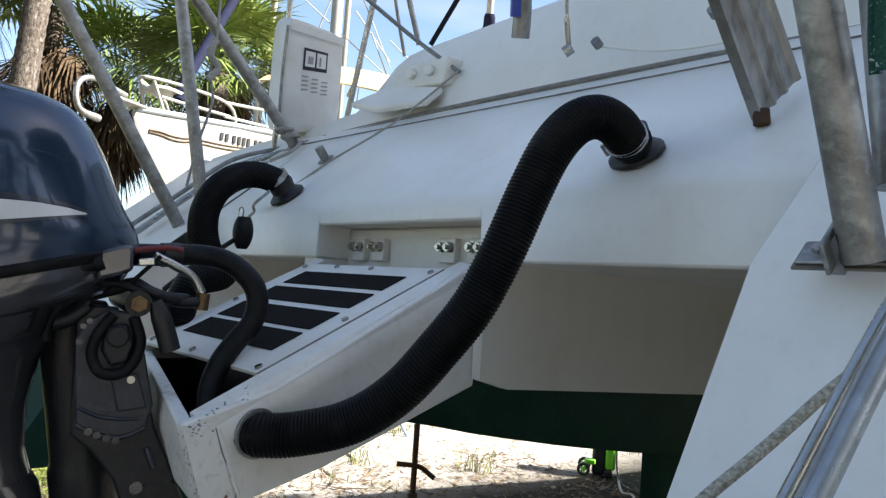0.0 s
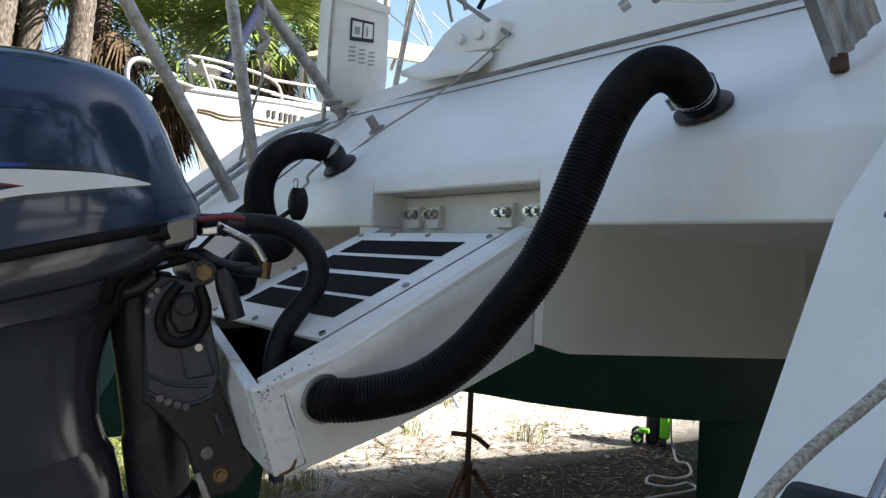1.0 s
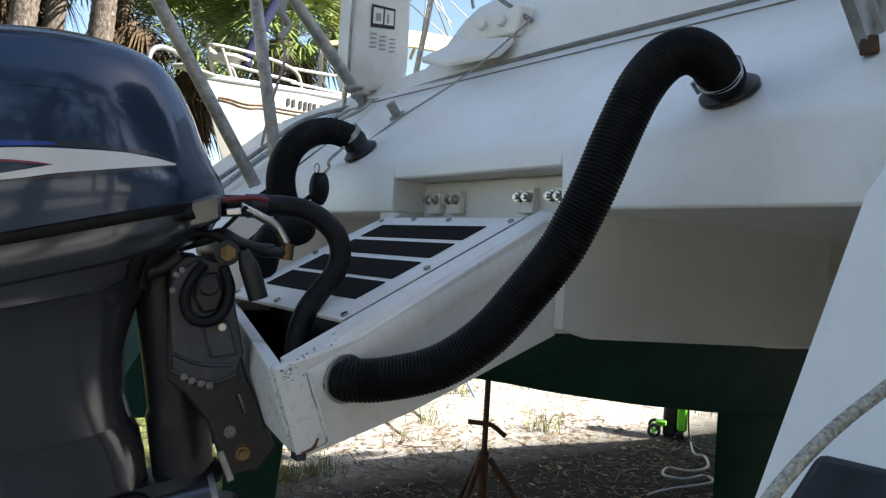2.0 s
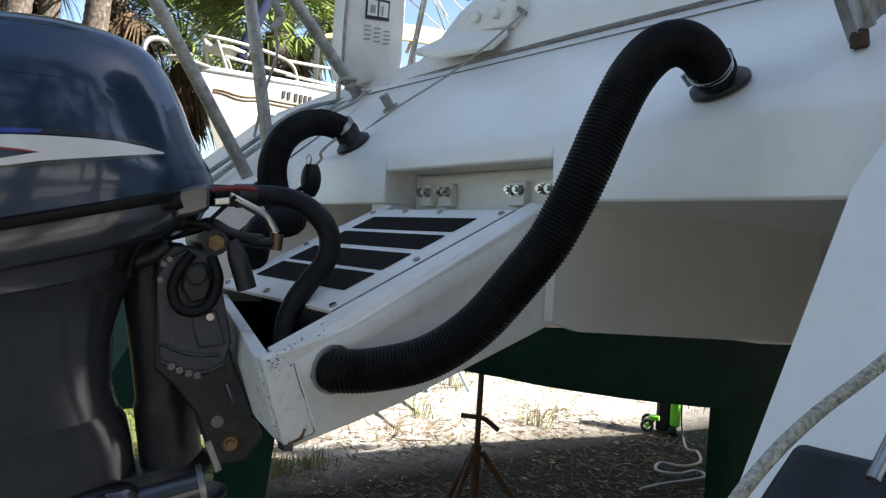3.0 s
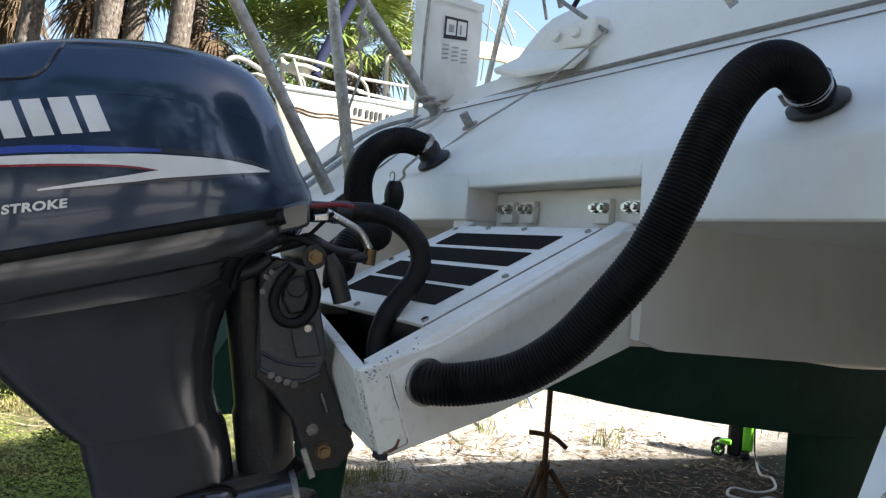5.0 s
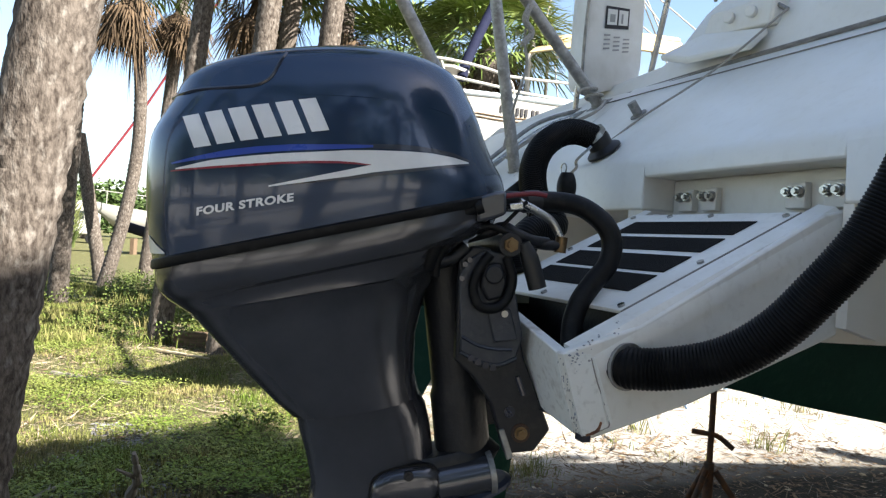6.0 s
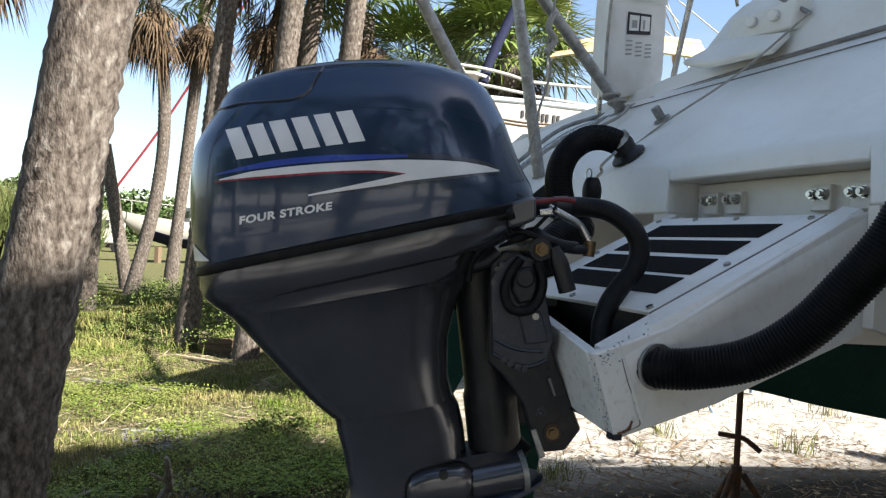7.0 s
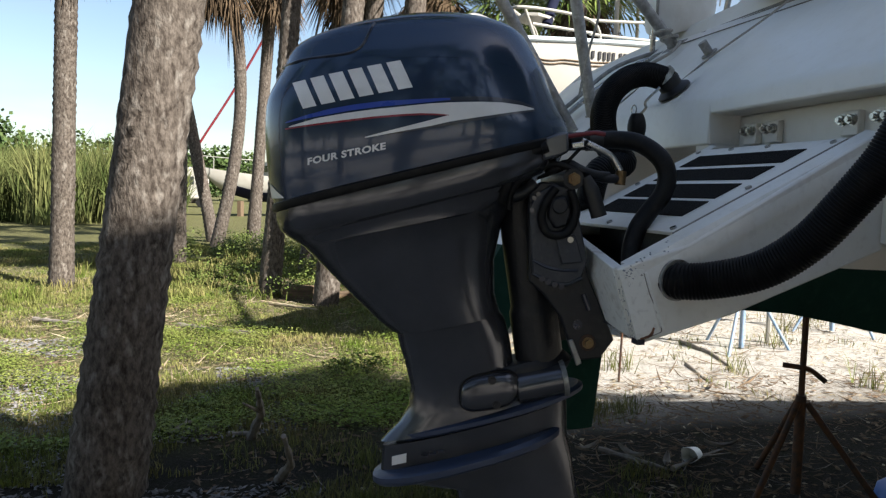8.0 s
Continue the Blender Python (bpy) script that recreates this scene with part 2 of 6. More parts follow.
    l.new(bp.outputs[0], b.inputs["Normal"])
    return m


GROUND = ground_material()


# ---- builders ----
def part(name, bm, mat, parent=None, label="", smooth=True, bevel=0.0, m=None):
    """One mesh object from a bmesh, under a thing or a part."""
    if m is not None:
        bmesh.ops.transform(bm, matrix=m, verts=bm.verts)
    bmesh.ops.recalc_face_normals(bm, faces=bm.faces)
    me = bpy.data.meshes.new(name)
    bm.to_mesh(me)
    bm.free()
    for mt in (mat if isinstance(mat, (list, tuple)) else [mat]):
        me.materials.append(mt)
    for p in me.polygons:
        p.use_smooth = smooth
    ob = new(name, me)
    if smooth:
        me.set_sharp_from_angle(angle=radians(38))
    if bevel:
        md = ob.modifiers.new("bevel", "BEVEL")
        md.width, md.segments, md.limit_method, md.angle_limit = bevel, 2, "ANGLE", radians(35)
    if parent is not None:
        ob.parent = parent
    if label:
        ob["label"] = label
    return ob


def thing(name, label, category, m=None, group="", kind=""):
    ob = new(name)
    ob.empty_display_size = 0.1
    if m is not None:
        ob.matrix_world = m
    return tagged(ob, label, category, group, kind)


def box_bm(lo, hi, bm=None):
    bm = bm or bmesh.new()
    c = [(a + b) / 2 for a, b in zip(lo, hi)]
    s = [abs(b - a) for a, b in zip(lo, hi)]
    bmesh.ops.create_cube(bm, size=1, matrix=Matrix.Translation(c) @ Matrix.Diagonal((*s, 1)))
    return bm


def spline(points, n):
    """n points evenly placed along a smooth curve through the given ones."""
    p = [np.array(v, float) for v in points]
    p = [2 * p[0] - p[1]] + p + [2 * p[-1] - p[-2]]
    fine = []
    for i in range(1, len(p) - 2):
        for k in range(24):
            u = k / 24
            a, b, c, d = p[i - 1 : i + 3]
            fine.append(0.5 * (2 * b + (c - a) * u + (2 * a - 5 * b + 4 * c - d) * u**2 + (3 * b - a - 3 * c + d) * u**3))
    fine.append(p[-2])
    fine = np.array(fine)
    far = np.r_[0, np.cumsum(np.linalg.norm(np.diff(fine, axis=0), axis=1))]
    at = np.linspace(0, far[-1], n)
    return np.stack([np.interp(at, far, fine[:, k]) for k in range(3)], 1), far[-1]


def tube_bm(points, radius, sides=12, n=None, bm=None, cap=True):
    """A round tube along a smooth curve; radius is a number or a function of (fraction, length)."""
    bm = bm or bmesh.new()
    n = n or (2 if len(points) == 2 else 8 * len(points))
    p, length = spline(points, n)
    tan = np.gradient(p, axis=0)
    tan /= np.linalg.norm(tan, axis=1)[:, None]
    up = np.cross(tan[0], (0.3, 0.2, 0.93))
    up /= np.linalg.norm(up)
    rings = []
    for i in range(n):
        up = up - tan[i] * (up @ tan[i])
        up /= np.linalg.norm(up)
        side = np.cross(tan[i], up)
        r = radius(i / (n - 1), length * i / (n - 1)) if callable(radius) else radius
        rings.append([bm.verts.new(p[i] + r * (math.cos(a) * up + math.sin(a) * side)) for a in np.linspace(0, 2 * math.pi, sides, endpoint=False)])
    for a, b in zip(rings, rings[1:]):
        for k in range(sides):
            bm.faces.new((a[k], a[(k + 1) % sides], b[(k + 1) % sides], b[k]))
    if cap:
        bm.faces.new(rings[0][::-1])
        bm.faces.new(rings[-1])
    return bm


def loft_bm(rings, bm=None, cap=True, closed=True):
    bm = bm or bmesh.new()
    vs = [[bm.verts.new(v) for v in r] for r in rings]
    k = len(vs[0])
    for a, b in zip(vs, vs[1:]):
        for i in range(k if closed else k - 1):
            j = (i + 1) % k
            bm.faces.new((a[i], a[j], b[j], b[i]))
    if cap and closed:
        bm.faces.new(vs[0][::-1])
        bm.faces.new(vs[-1])
    return bm


def prism_bm(outline, axis, lo, hi, bm=None):
    """A prism: an outline in the two other axes (in x, y, z order), from lo to hi along axis."""
    bm = bm or bmesh.new()

    def at(p, v):
        c = list(p)
        c.insert("xyz".index(axis), v)
        return c
    a = [bm.verts.new(at(p, lo)) for p in outline]
    b = [bm.verts.new(at(p, hi)) for p in outline]
    bm.faces.new(a)
    bm.faces.new(b[::-1])
    for i in range(len(a)):
        j = (i + 1) % len(a)
        bm.faces.new((a[i], b[i], b[j], a[j]))
    return bm


def disc_bm(at, way, radius, thick, sides=20, bm=None, hole=0.0):
    """A short cylinder, or a hexagon with sides=6, on a point and facing along a way."""
    bm = bm or bmesh.new()
    q = Vector(way).to_track_quat("Z", "Y").to_matrix().to_4x4()
    bmesh.ops.create_cone(bm, cap_ends=True, segments=sides, radius1=radius, radius2=radius, depth=thick, matrix=Matrix.Translation(at) @ q @ Matrix.Translation((0, 0, thick / 2)))
    return bm


# ---- ground ----
def ground():
    bm = bmesh.new()
    xs = [-600, -200, -80, -45] + list(np.linspace(-30, 6, 73)) + [20, 80, 600]
    ys = [-600, -200, -60, -30] + list(np.linspace(-14, 14, 57)) + [30, 60, 200, 600]
    grid = []
    for x in xs:
        row = []
        for y in ys:
            z = 0.05 * noise.noise((x * 0.35, y * 0.35, 3)) + 0.02 * noise.noise((x * 1.6, y * 1.6, 7)) if -30 <= x <= 6 and -14 <= y <= 14 else 0.0
            row.append(bm.verts.new((x, y, z)))
        grid.append(row)
    for a, b in zip(grid, grid[1:]):
        for i in range(len(ys) - 1):
            bm.faces.new((a[i], b[i], b[i + 1], a[i + 1]))
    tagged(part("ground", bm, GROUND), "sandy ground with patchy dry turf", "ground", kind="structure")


ground()

# ---- the catamaran ----
XC = -0.27            # the boat's middle
HALF = 0.90           # from the middle to a hull's inner side
DECK_Y, DECK_Z, SLOPE = -0.08, 1.867, radians(40)


def on_slope(x, y, lift=0.0):
    """A point on the sloping after deck."""
    return Vector((x, y - lift * math.sin(SLOPE), DECK_Z + (y - DECK_Y) * math.tan(SLOPE) + lift * math.cos(SLOPE)))


def crown(x):
    return -0.022 * ((x - XC) / 1.2) ** 2


boat = thing("catamaran", "white sailing catamaran with green bottom paint, propped ashore on jack stands", "sailboat")


def after_deck():
    """The transom beam: a vertical face with a recess, the sloping deck over it and the underside."""
    bm = bmesh.new()
    rail_y = 0.31
    rz = DECK_Z + (rail_y - DECK_Y) * math.tan(SLOPE)
    x0, x1 = XC - HALF, XC + HALF
    profile = [(DECK_Y, 1.738), (DECK_Y, DECK_Z - 0.012), (DECK_Y + 0.006, DECK_Z - 0.002), (DECK_Y + 0.02, DECK_Z + 0.012), (rail_y, rz), (0.9, rz + 0.15), (0.9, 1.738)]
    # the recess is cut out of the middle, so the face is built in three lengths
    for a, b in ((x0, RECESS[0]), (RECESS[1], x1)):
        prism_bm(profile, "x", a, b, bm)
    upper = [(DECK_Y, RECESS[3]), *profile[1:6], (0.9, RECESS[3])]
    prism_bm(upper, "x", RECESS[0], RECESS[1], bm)
    prism_bm([(0.012, 1.66), (0.012, RECESS[3]), (0.9, RECESS[3]), (0.9, 1.66)], "x", RECESS[0], RECESS[1], bm)
    bmesh.ops.remove_doubles(bm, verts=bm.verts, dist=0.0005)
    part("after_deck", bm, GELCOAT, boat, bevel=0.006)
    # the moulded pod that carries the sled, below the recess
    for a, b in ((RECESS[0] - 0.06, RECESS[0]), (RECESS[1] - 0.002, RECESS[1] + 0.02)):
        bm = prism_bm([(DECK_Y + 0.004, 1.738), (0.9, 1.738), (0.9, 1.45), (0.0, 1.50), (DECK_Y + 0.004, 1.52)], "x", a, b)
        part("sled_pod", bm, GELCOAT_DULL, boat, "weathered cream underside moulding")


RECESS = (-0.545, 0.028, 1.66, 1.818)
after_deck()


def hull(side):
    """One hull: its stern slopes down and aft below the deck; green below the waterline."""
    inner = XC + side * HALF
    outer = XC + side * 1.95
    # stern profile as stations from the deck down: y, z
    rings = []
    stern = [(0.31, 2.19), (0.05, 1.976), (-0.236, 1.736), (-0.43, 1.425)]
    xs = np.linspace(inner, outer, 9)
    bm = bmesh.new()
    cols = []
    for x in xs:
        f = (x - inner) / (outer - inner)
        cols.append([bm.verts.new((x, y - 0.05 * f, z - 0.05 * f * f)) for y, z in stern])
    for a, b in zip(cols, cols[1:]):
        for i in range(len(stern) - 1):
            bm.faces.new((a[i], b[i], b[i + 1], a[i + 1]))
    part("stern_face", bm, GELCOAT, boat, bevel=0.0)
    bm = prism_bm([(-0.43, 1.424), (-0.60, 1.13), (-0.40, 1.13), (-0.25, 1.424)], "x", inner, outer)
    part("stern_paint", bm, GREEN_PAINT, boat, "green antifouling paint")
    bm = bmesh.new()
    along = list(np.linspace(0, 1, 13))

    def edge(z):
        return float(np.interp(z, [1.13, 1.45, 1.736, 1.976, 2.19], [-0.60, -0.41, -0.236, 0.05, 0.31]))
    wl = lambda y: float(np.interp(y, [-0.6, 0.3, 1.1, 1.84, 2.85, 9], [1.418, 1.375, 1.334, 1.313, 1.212, 1.0]))
    keel = lambda y: float(np.interp(y, [-0.6, 0.84, 1.26, 1.85, 2.5, 4, 8], [1.27, 1.15, 1.061, 0.961, 0.867, 0.70, 0.75]))
    for name, top, low, mat, lean in (("topside", lambda y: 1.76, wl, GELCOAT_DULL, 0.0), ("bottom_paint", wl, keel, GREEN_PAINT, 0.10)):
        bm = bmesh.new()
        rows = []
        ys = np.concatenate([np.linspace(-0.38, 0.4, 8), np.linspace(0.8, 3.2, 13), np.linspace(3.7, 8.0, 9)])
        for y in ys:
            za, zb = top(y), low(y)
            row = []
            for k in range(7):
                u = k / 6
                z = za + (zb - za) * u
                yy = max(y, edge(z)) if y < 0.3 else y
                bulge = lean * u * u
                row.append(bm.verts.new((inner + side * (0.004 + bulge), yy, z)))
            rows.append(row)
        for a, b in zip(rows, rows[1:]):
            for i in range(6):
                bm.faces.new((a[i], b[i], b[i + 1], a[i + 1]))
        # outer side and the bottom
        rows2 = []
        for y in ys:
            za, zb = top(y), low(y)
            far = XC + side * float(np.interp(y, [0.3, 3.0, 6.0, 8.0], [1.95, 1.75, 1.2, 0.95]))
            ox = far - side * lean
            rows2.append([bm.verts.new((far, y, za)), bm.verts.new((ox, y, zb)), bm.verts.new((inner + side * (0.004 + lean), y, zb - 0.002))])
        for a, b in zip(rows2, rows2[1:]):
            for i in range(2):
                bm.faces.new((a[i], b[i], b[i + 1], a[i + 1]))
        bm.faces.new([r for r in rows[-1]] + [rows2[-1][1], rows2[-1][0]])
        part(name, bm, mat, boat, "green antifouling paint" if mat is GREEN_PAINT else "")
    # keel and rudder, both in green
    mid = (inner + outer) / 2
    for name, label, y0, y1, z0, z1, half in (("keel", "green painted keel", 2.70, 4.7, 0.0, 0.95, 0.10), ("rudder", "green painted rudder", -0.09, 0.17, 0.66, 1.36, 0.022)):
        bm = bmesh.new()
        x_at = inner + side * (0.22 if half > 0.05 else 0.34)
        sec = [(x_at + half * math.sin(a) * (1 if 0 < a < math.pi else 1), (y0 + y1) / 2 + (y1 - y0) / 2 * math.cos(a)) for a in np.linspace(0, 2 * math.pi, 20, endpoint=False)]
        rake = 0.0 if half > 0.05 else 0.075
        loft_bm([[(x, y - rake * (z1 - z) / (z1 - z0) * (1 if y > (y0 + y1) / 2 else 0.2), z + dz * (1 if y > (y0 + y1) / 2 else -0.4)) for x, y in sec] for z, dz in ((z0, 0.0), (z0 + 0.05, 0.0), (z1, 0.0))], bm)
        part(name, bm, GREEN_PAINT, boat, label)
    # topsides above the deck edge, closing the hull outside
    bm = bmesh.new()
    loft_bm([[(outer - side * d, 0.31, 2.19), (outer - side * (d + 0.20), 3.0, 2.22), (XC + side * (1.2 - d), 6.0, 2.24), (XC + side * (0.8 - d), 8.0, 2.24), (XC + side * (0.8 - d), 8.0, 1.2), (XC + side * (1.2 - d), 6.0, 1.1), (outer - side * (d + 0.20), 3.0, 1.1), (outer - side * d, -0.38, 1.5), (outer - side * d, -0.236, 1.70)] for d in (0.0, 0.02)], bm)
    part("outer_topside", bm, GELCOAT, boat)


hull(1)
hull(-1)


def under_and_over():
    # underside of the bridge deck and the stepped bulkhead ahead
    bm = box_bm((XC - HALF - 0.02, 0.9, 1.742), (XC + HALF + 0.02, 8.0, 1.80))
    part("bridge_deck_underside", bm, GELCOAT_DULL, boat)
    bm = bmesh.new()
    ring = lambda r: [(x, y) for x, y in r]
    prism_bm([(3.07, 1.24)] + [(2.52 + 0.55 * math.cos(a), 1.45 + 0.285 * math.sin(a)) for a in np.linspace(0, math.pi / 2, 20)] + [(2.2, 1.741), (7.9, 1.741), (7.9, 1.24)], "x", XC - HALF + 0.02, XC + HALF - 0.01, bm)
    part("tunnel_step", bm, GELCOAT_DULL, boat)
    # cockpit coaming above the rail, and the cabin ahead that shades the stern
    bm = bmesh.new()
    rows = []
    for x in np.linspace(XC - 1.95, XC + 1.95, 66):
        d = crown(x)
        edge = abs(x - XC)
        h = float(np.interp(x - XC, [-1.95, -1.2, -0.78, -0.70, -0.62, 0, 1.0, 1.2, 1.95], [0.02, 0.02, 0.04, 0.20, 0.245, 0.27, 0.32, 0.15, 0.05]))
        y0 = 0.325
        z0 = 2.203 + d
        rows.append([bm.verts.new(v) for v in ((x, y0, z0 - 0.02), (x, y0 + 0.005, z0 + 0.015), (x, y0 + 0.03 + h * 0.16, z0 + 0.05 + h * 0.55), (x, y0 + 0.06 + h * 0.22, z0 + 0.05 + h * 0.85), (x, y0 + 0.25, z0 + 0.05 + h * 0.87), (x, y0 + 0.42, z0 + 0.05))])
    for a, b in zip(rows, rows[1:]):
        for i in range(5):
            bm.faces.new((a[i], b[i], b[i + 1], a[i + 1]))
    part("coaming", bm, GELCOAT, boat)
    bm = prism_bm([(XC - 1.2, 2.6), (XC + 1.2, 2.6), (XC + 1.0, 4.5), (XC + 0.6, 6.0), (XC - 0.6, 6.0), (XC - 1.0, 4.5)], "z", 1.8, 2.95)
    part("cabin", bm, GELCOAT, boat, bevel=0.15)
    bm = prism_bm([(XC - 1.93, 0.6), (XC + 1.93, 0.6), (XC + 1.75, 3.0), (XC + 1.2, 6.0), (XC + 0.8, 8.0), (XC - 0.8, 8.0), (XC - 1.2, 6.0), (XC - 1.75, 3.0)], "z", 1.80, 2.24)
    part("main_deck", bm, GELCOAT, boat, bevel=0.03)
    # rub rail along the after edge of the deck, and the joint below it
    pts = [(x, 0.312, 2.196 + crown(x)) for x in np.linspace(XC - 1.9, XC + 1.9, 12)]
    part("rub_rail", tube_bm(pts, 0.008, 8, 60), RAIL_RUBBER, boat, "weathered grey rubber rub rail")
    pts = [(x, 0.300, 2.189 + crown(x)) for x in np.linspace(XC - 1.9, XC + 1.9, 12)]
    part("rail_bead", tube_bm(pts, 0.0035, 6, 60), SEALANT, boat)
    pts = [(x, 0.262, on_slope(x, 0.262).z + 0.001) for x in np.linspace(XC - 1.0, XC + 1.9, 12)]
    part("deck_joint", tube_bm(pts, 0.0022, 6, 60), SEALANT, boat, "dark hairline joint across the deck")


under_and_over()


# ---- the motor sled ----
sled = thing("motor_sled", "white painted box sled hinged under the transom, chipped aft", "motor mount")
SX0, SX1 = -0.53, 0.022
HATCH_A, HATCH_B = Vector((0, -0.487, 1.530)), Vector((0, -0.115, 1.718))   # after and forward ends of the hatch line


def sled_body():
    side = [(-0.622, 1.471), (-0.578, 1.343), (-0.562, 1.339), (-0.382, 1.388), (-0.066, 1.505), (-0.05, 1.73), (-0.115, 1.716), (-0.485, 1.514)]
    # two side walls, an after wall, a floor: the box stays open in front of the hatch
    for x in (SX1 - 0.022, SX0):
        part("side_wall", prism_bm(side, "x", x, x + 0.022), SLED_PAINT, sled, bevel=0.004)
    aft = [(-0.622, 1.471), (-0.578, 1.341), (-0.556, 1.344), (-0.598, 1.471)]
    bm = bmesh.new()
    # the after wall rises towards port
    a0, a1 = Vector((SX1 - 0.022, 0, 0)), Vector((SX0 + 0.022, 0, 0))
    ring0 = [(a0.x, y, z) for y, z in aft]
    ring1 = [(a1.x, -0.497, 1.516), (a1.x, -0.50, 1.36), (a1.x, -0.478, 1.36), (a1.x, -0.475, 1.516)]
    loft_bm([ring0, ring1], bm)
    part("after_wall", bm, WORN_PAINT, sled, "chipped white after wall", bevel=0.003)
    # near-black panels inside: the floor, and an added liner and bulkhead
    bm = bmesh.new()
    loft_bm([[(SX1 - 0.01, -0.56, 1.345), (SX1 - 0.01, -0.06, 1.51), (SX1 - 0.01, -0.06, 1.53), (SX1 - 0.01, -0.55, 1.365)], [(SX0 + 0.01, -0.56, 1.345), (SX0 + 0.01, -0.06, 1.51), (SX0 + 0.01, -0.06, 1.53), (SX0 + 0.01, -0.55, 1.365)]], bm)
    part("floor_panel", bm, BRACKET_PAINT, sled, "near-black inside of the box")
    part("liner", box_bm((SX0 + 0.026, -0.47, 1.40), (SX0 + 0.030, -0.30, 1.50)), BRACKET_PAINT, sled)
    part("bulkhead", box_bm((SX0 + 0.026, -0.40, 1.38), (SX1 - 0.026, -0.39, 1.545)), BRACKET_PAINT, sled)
    # worn corner plate, its welded seam, a notch, rust and chips at the starboard after corner
    bm = prism_bm([(-0.623, 1.470), (-0.579, 1.342), (-0.535, 1.356), (-0.574, 1.470)], "x", SX1 - 0.001, SX1 + 0.0030)
    part("corner_plate", bm, WORN_PAINT, sled, "scuffed white corner plate")
    x = SX1 + 0.0030
    part("weld_seam", tube_bm([(x, -0.573, 1.464), (x, -0.561, 1.430), (x, -0.553, 1.413), (x, -0.542, 1.388), (x, -0.533, 1.362), (x, -0.542, 1.355), (x, -0.566, 1.347)], lambda f, l: 0.0010 + 0.0004 * noise.noise((l * 60, 1, 2)), 6, 70), RAIL_RUBBER, sled, "dirty cracked seam")
    part("weld_bead", tube_bm([(x - 0.002, -0.570, 1.464), (x - 0.002, -0.549, 1.410), (x - 0.002, -0.530, 1.363)], lambda f, l: 0.004 + 0.0012 * noise.noise((l * 70, 5, 2)), 8, 50), WORN_PAINT, sled)
    part("rust_patch", tube_bm([(x - 0.001, -0.548, 1.366), (x, -0.555, 1.353), (x - 0.001, -0.574, 1.346)], lambda f, l: 0.0026 + 0.0012 * noise.noise((l * 120, 2, 7)), 6, 30), RUST_ORANGE, sled, "rust streak at the lower corner")
    part("drain_notch", box_bm((SX1 - 0.018, -0.580, 1.336), (SX1 + 0.0042, -0.566, 1.346)), NAVY_DECAL, sled, "dark drain notch", smooth=False)
    rnd = random.Random(8)
    bm = bmesh.new()
    for k in range(34):
        u, v = rnd.random() ** 2.2, rnd.random() ** 1.6
        cy, cz = -0.614 + 0.085 * u + 0.046 * v * 0.3, 1.468 + 0.055 * u - 0.028 * v * (1 - 0.3 * u)
        s0 = rnd.uniform(0.0006, 0.0022)
        ring = [bm.verts.new((x + 0.0006, cy + s0 * rnd.uniform(0.6, 1.6) * math.cos(a), cz + s0 * rnd.uniform(0.4, 1.0) * math.sin(a))) for a in np.linspace(0, 2 * math.pi, 7, endpoint=False)]
        bm.faces.new(ring)
    for k in range(40):
        f = rnd.random()
        cz = 1.472 - 0.128 * f
        cy = -0.622 + 0.044 * f
        dx, s0 = -0.004 - 0.02 * rnd.random() ** 2, rnd.uniform(0.0008, 0.0024)
        ring = [bm.verts.new((SX1 + dx + s0 * rnd.uniform(0.5, 1.3) * math.cos(a), cy - 0.0012, cz + s0 * rnd.uniform(0.6, 1.6) * math.sin(a))) for a in np.linspace(0, 2 * math.pi, 7, endpoint=False)]
        bm.faces.new(ring)
    chips = part("paint_chips", bm, CHIP, sled, "small blue and grey paint chips", smooth=False)
    chips["kind"] = "stuff"
    # hatch panel
    d = (HATCH_B - HATCH_A)
    nrm = Vector((0, -d.z, d.y)).normalized()

    def hp(x, u, lift):
        p = HATCH_A + d * u + nrm * lift
        return (x, p.y, p.z)
    bm = loft_bm([[hp(x, u, l) for x, u, l in ((SX0 + 0.004, 0, -0.004), (SX1 - 0.05, 0, -0.004), (SX1 - 0.05, 0, 0.004), (SX0 + 0.004, 0, 0.004))], [hp(x, u, l) for x, u, l in ((SX0 + 0.004, 1, -0.004), (SX1 - 0.05, 1, -0.004), (SX1 - 0.05, 1, 0.004), (SX0 + 0.004, 1, 0.004))]])
    hatch = part("hatch", bm, SLED_PAINT, sled, "white hatch panel screwed to the sled", bevel=0.0015)
    # bevelled shoulder between the hatch and the side wall
    bm = loft_bm([[hp(SX1 - 0.052, u, -0.004), hp(SX1 - 0.047, u, 0.0015), hp(SX1 - 0.012, u, -0.004), hp(SX1 + 0.0015, u, -0.022), hp(SX1 + 0.0015, u, -0.05), hp(SX1 - 0.03, u, -0.05)] for u in np.linspace(-0.28, 1.10, 8)])
    part("shoulder", bm, SLED_PAINT, sled)
    bm = loft_bm([[hp(SX0 - 0.002, u, -0.03), hp(SX0 - 0.002, u, 0.0), hp(SX0 + 0.02, u, -0.004), hp(SX0 + 0.02, u, -0.03)] for u in (-0.02, 1.10)])
    part("port_shoulder", bm, SLED_PAINT, sled)
    part("joint", tube_bm([hp(SX1 - 0.0495, 0, 0.001), hp(SX1 - 0.0495, 1, 0.001)], 0.0025, 6), SEALANT, hatch, "dark joint")
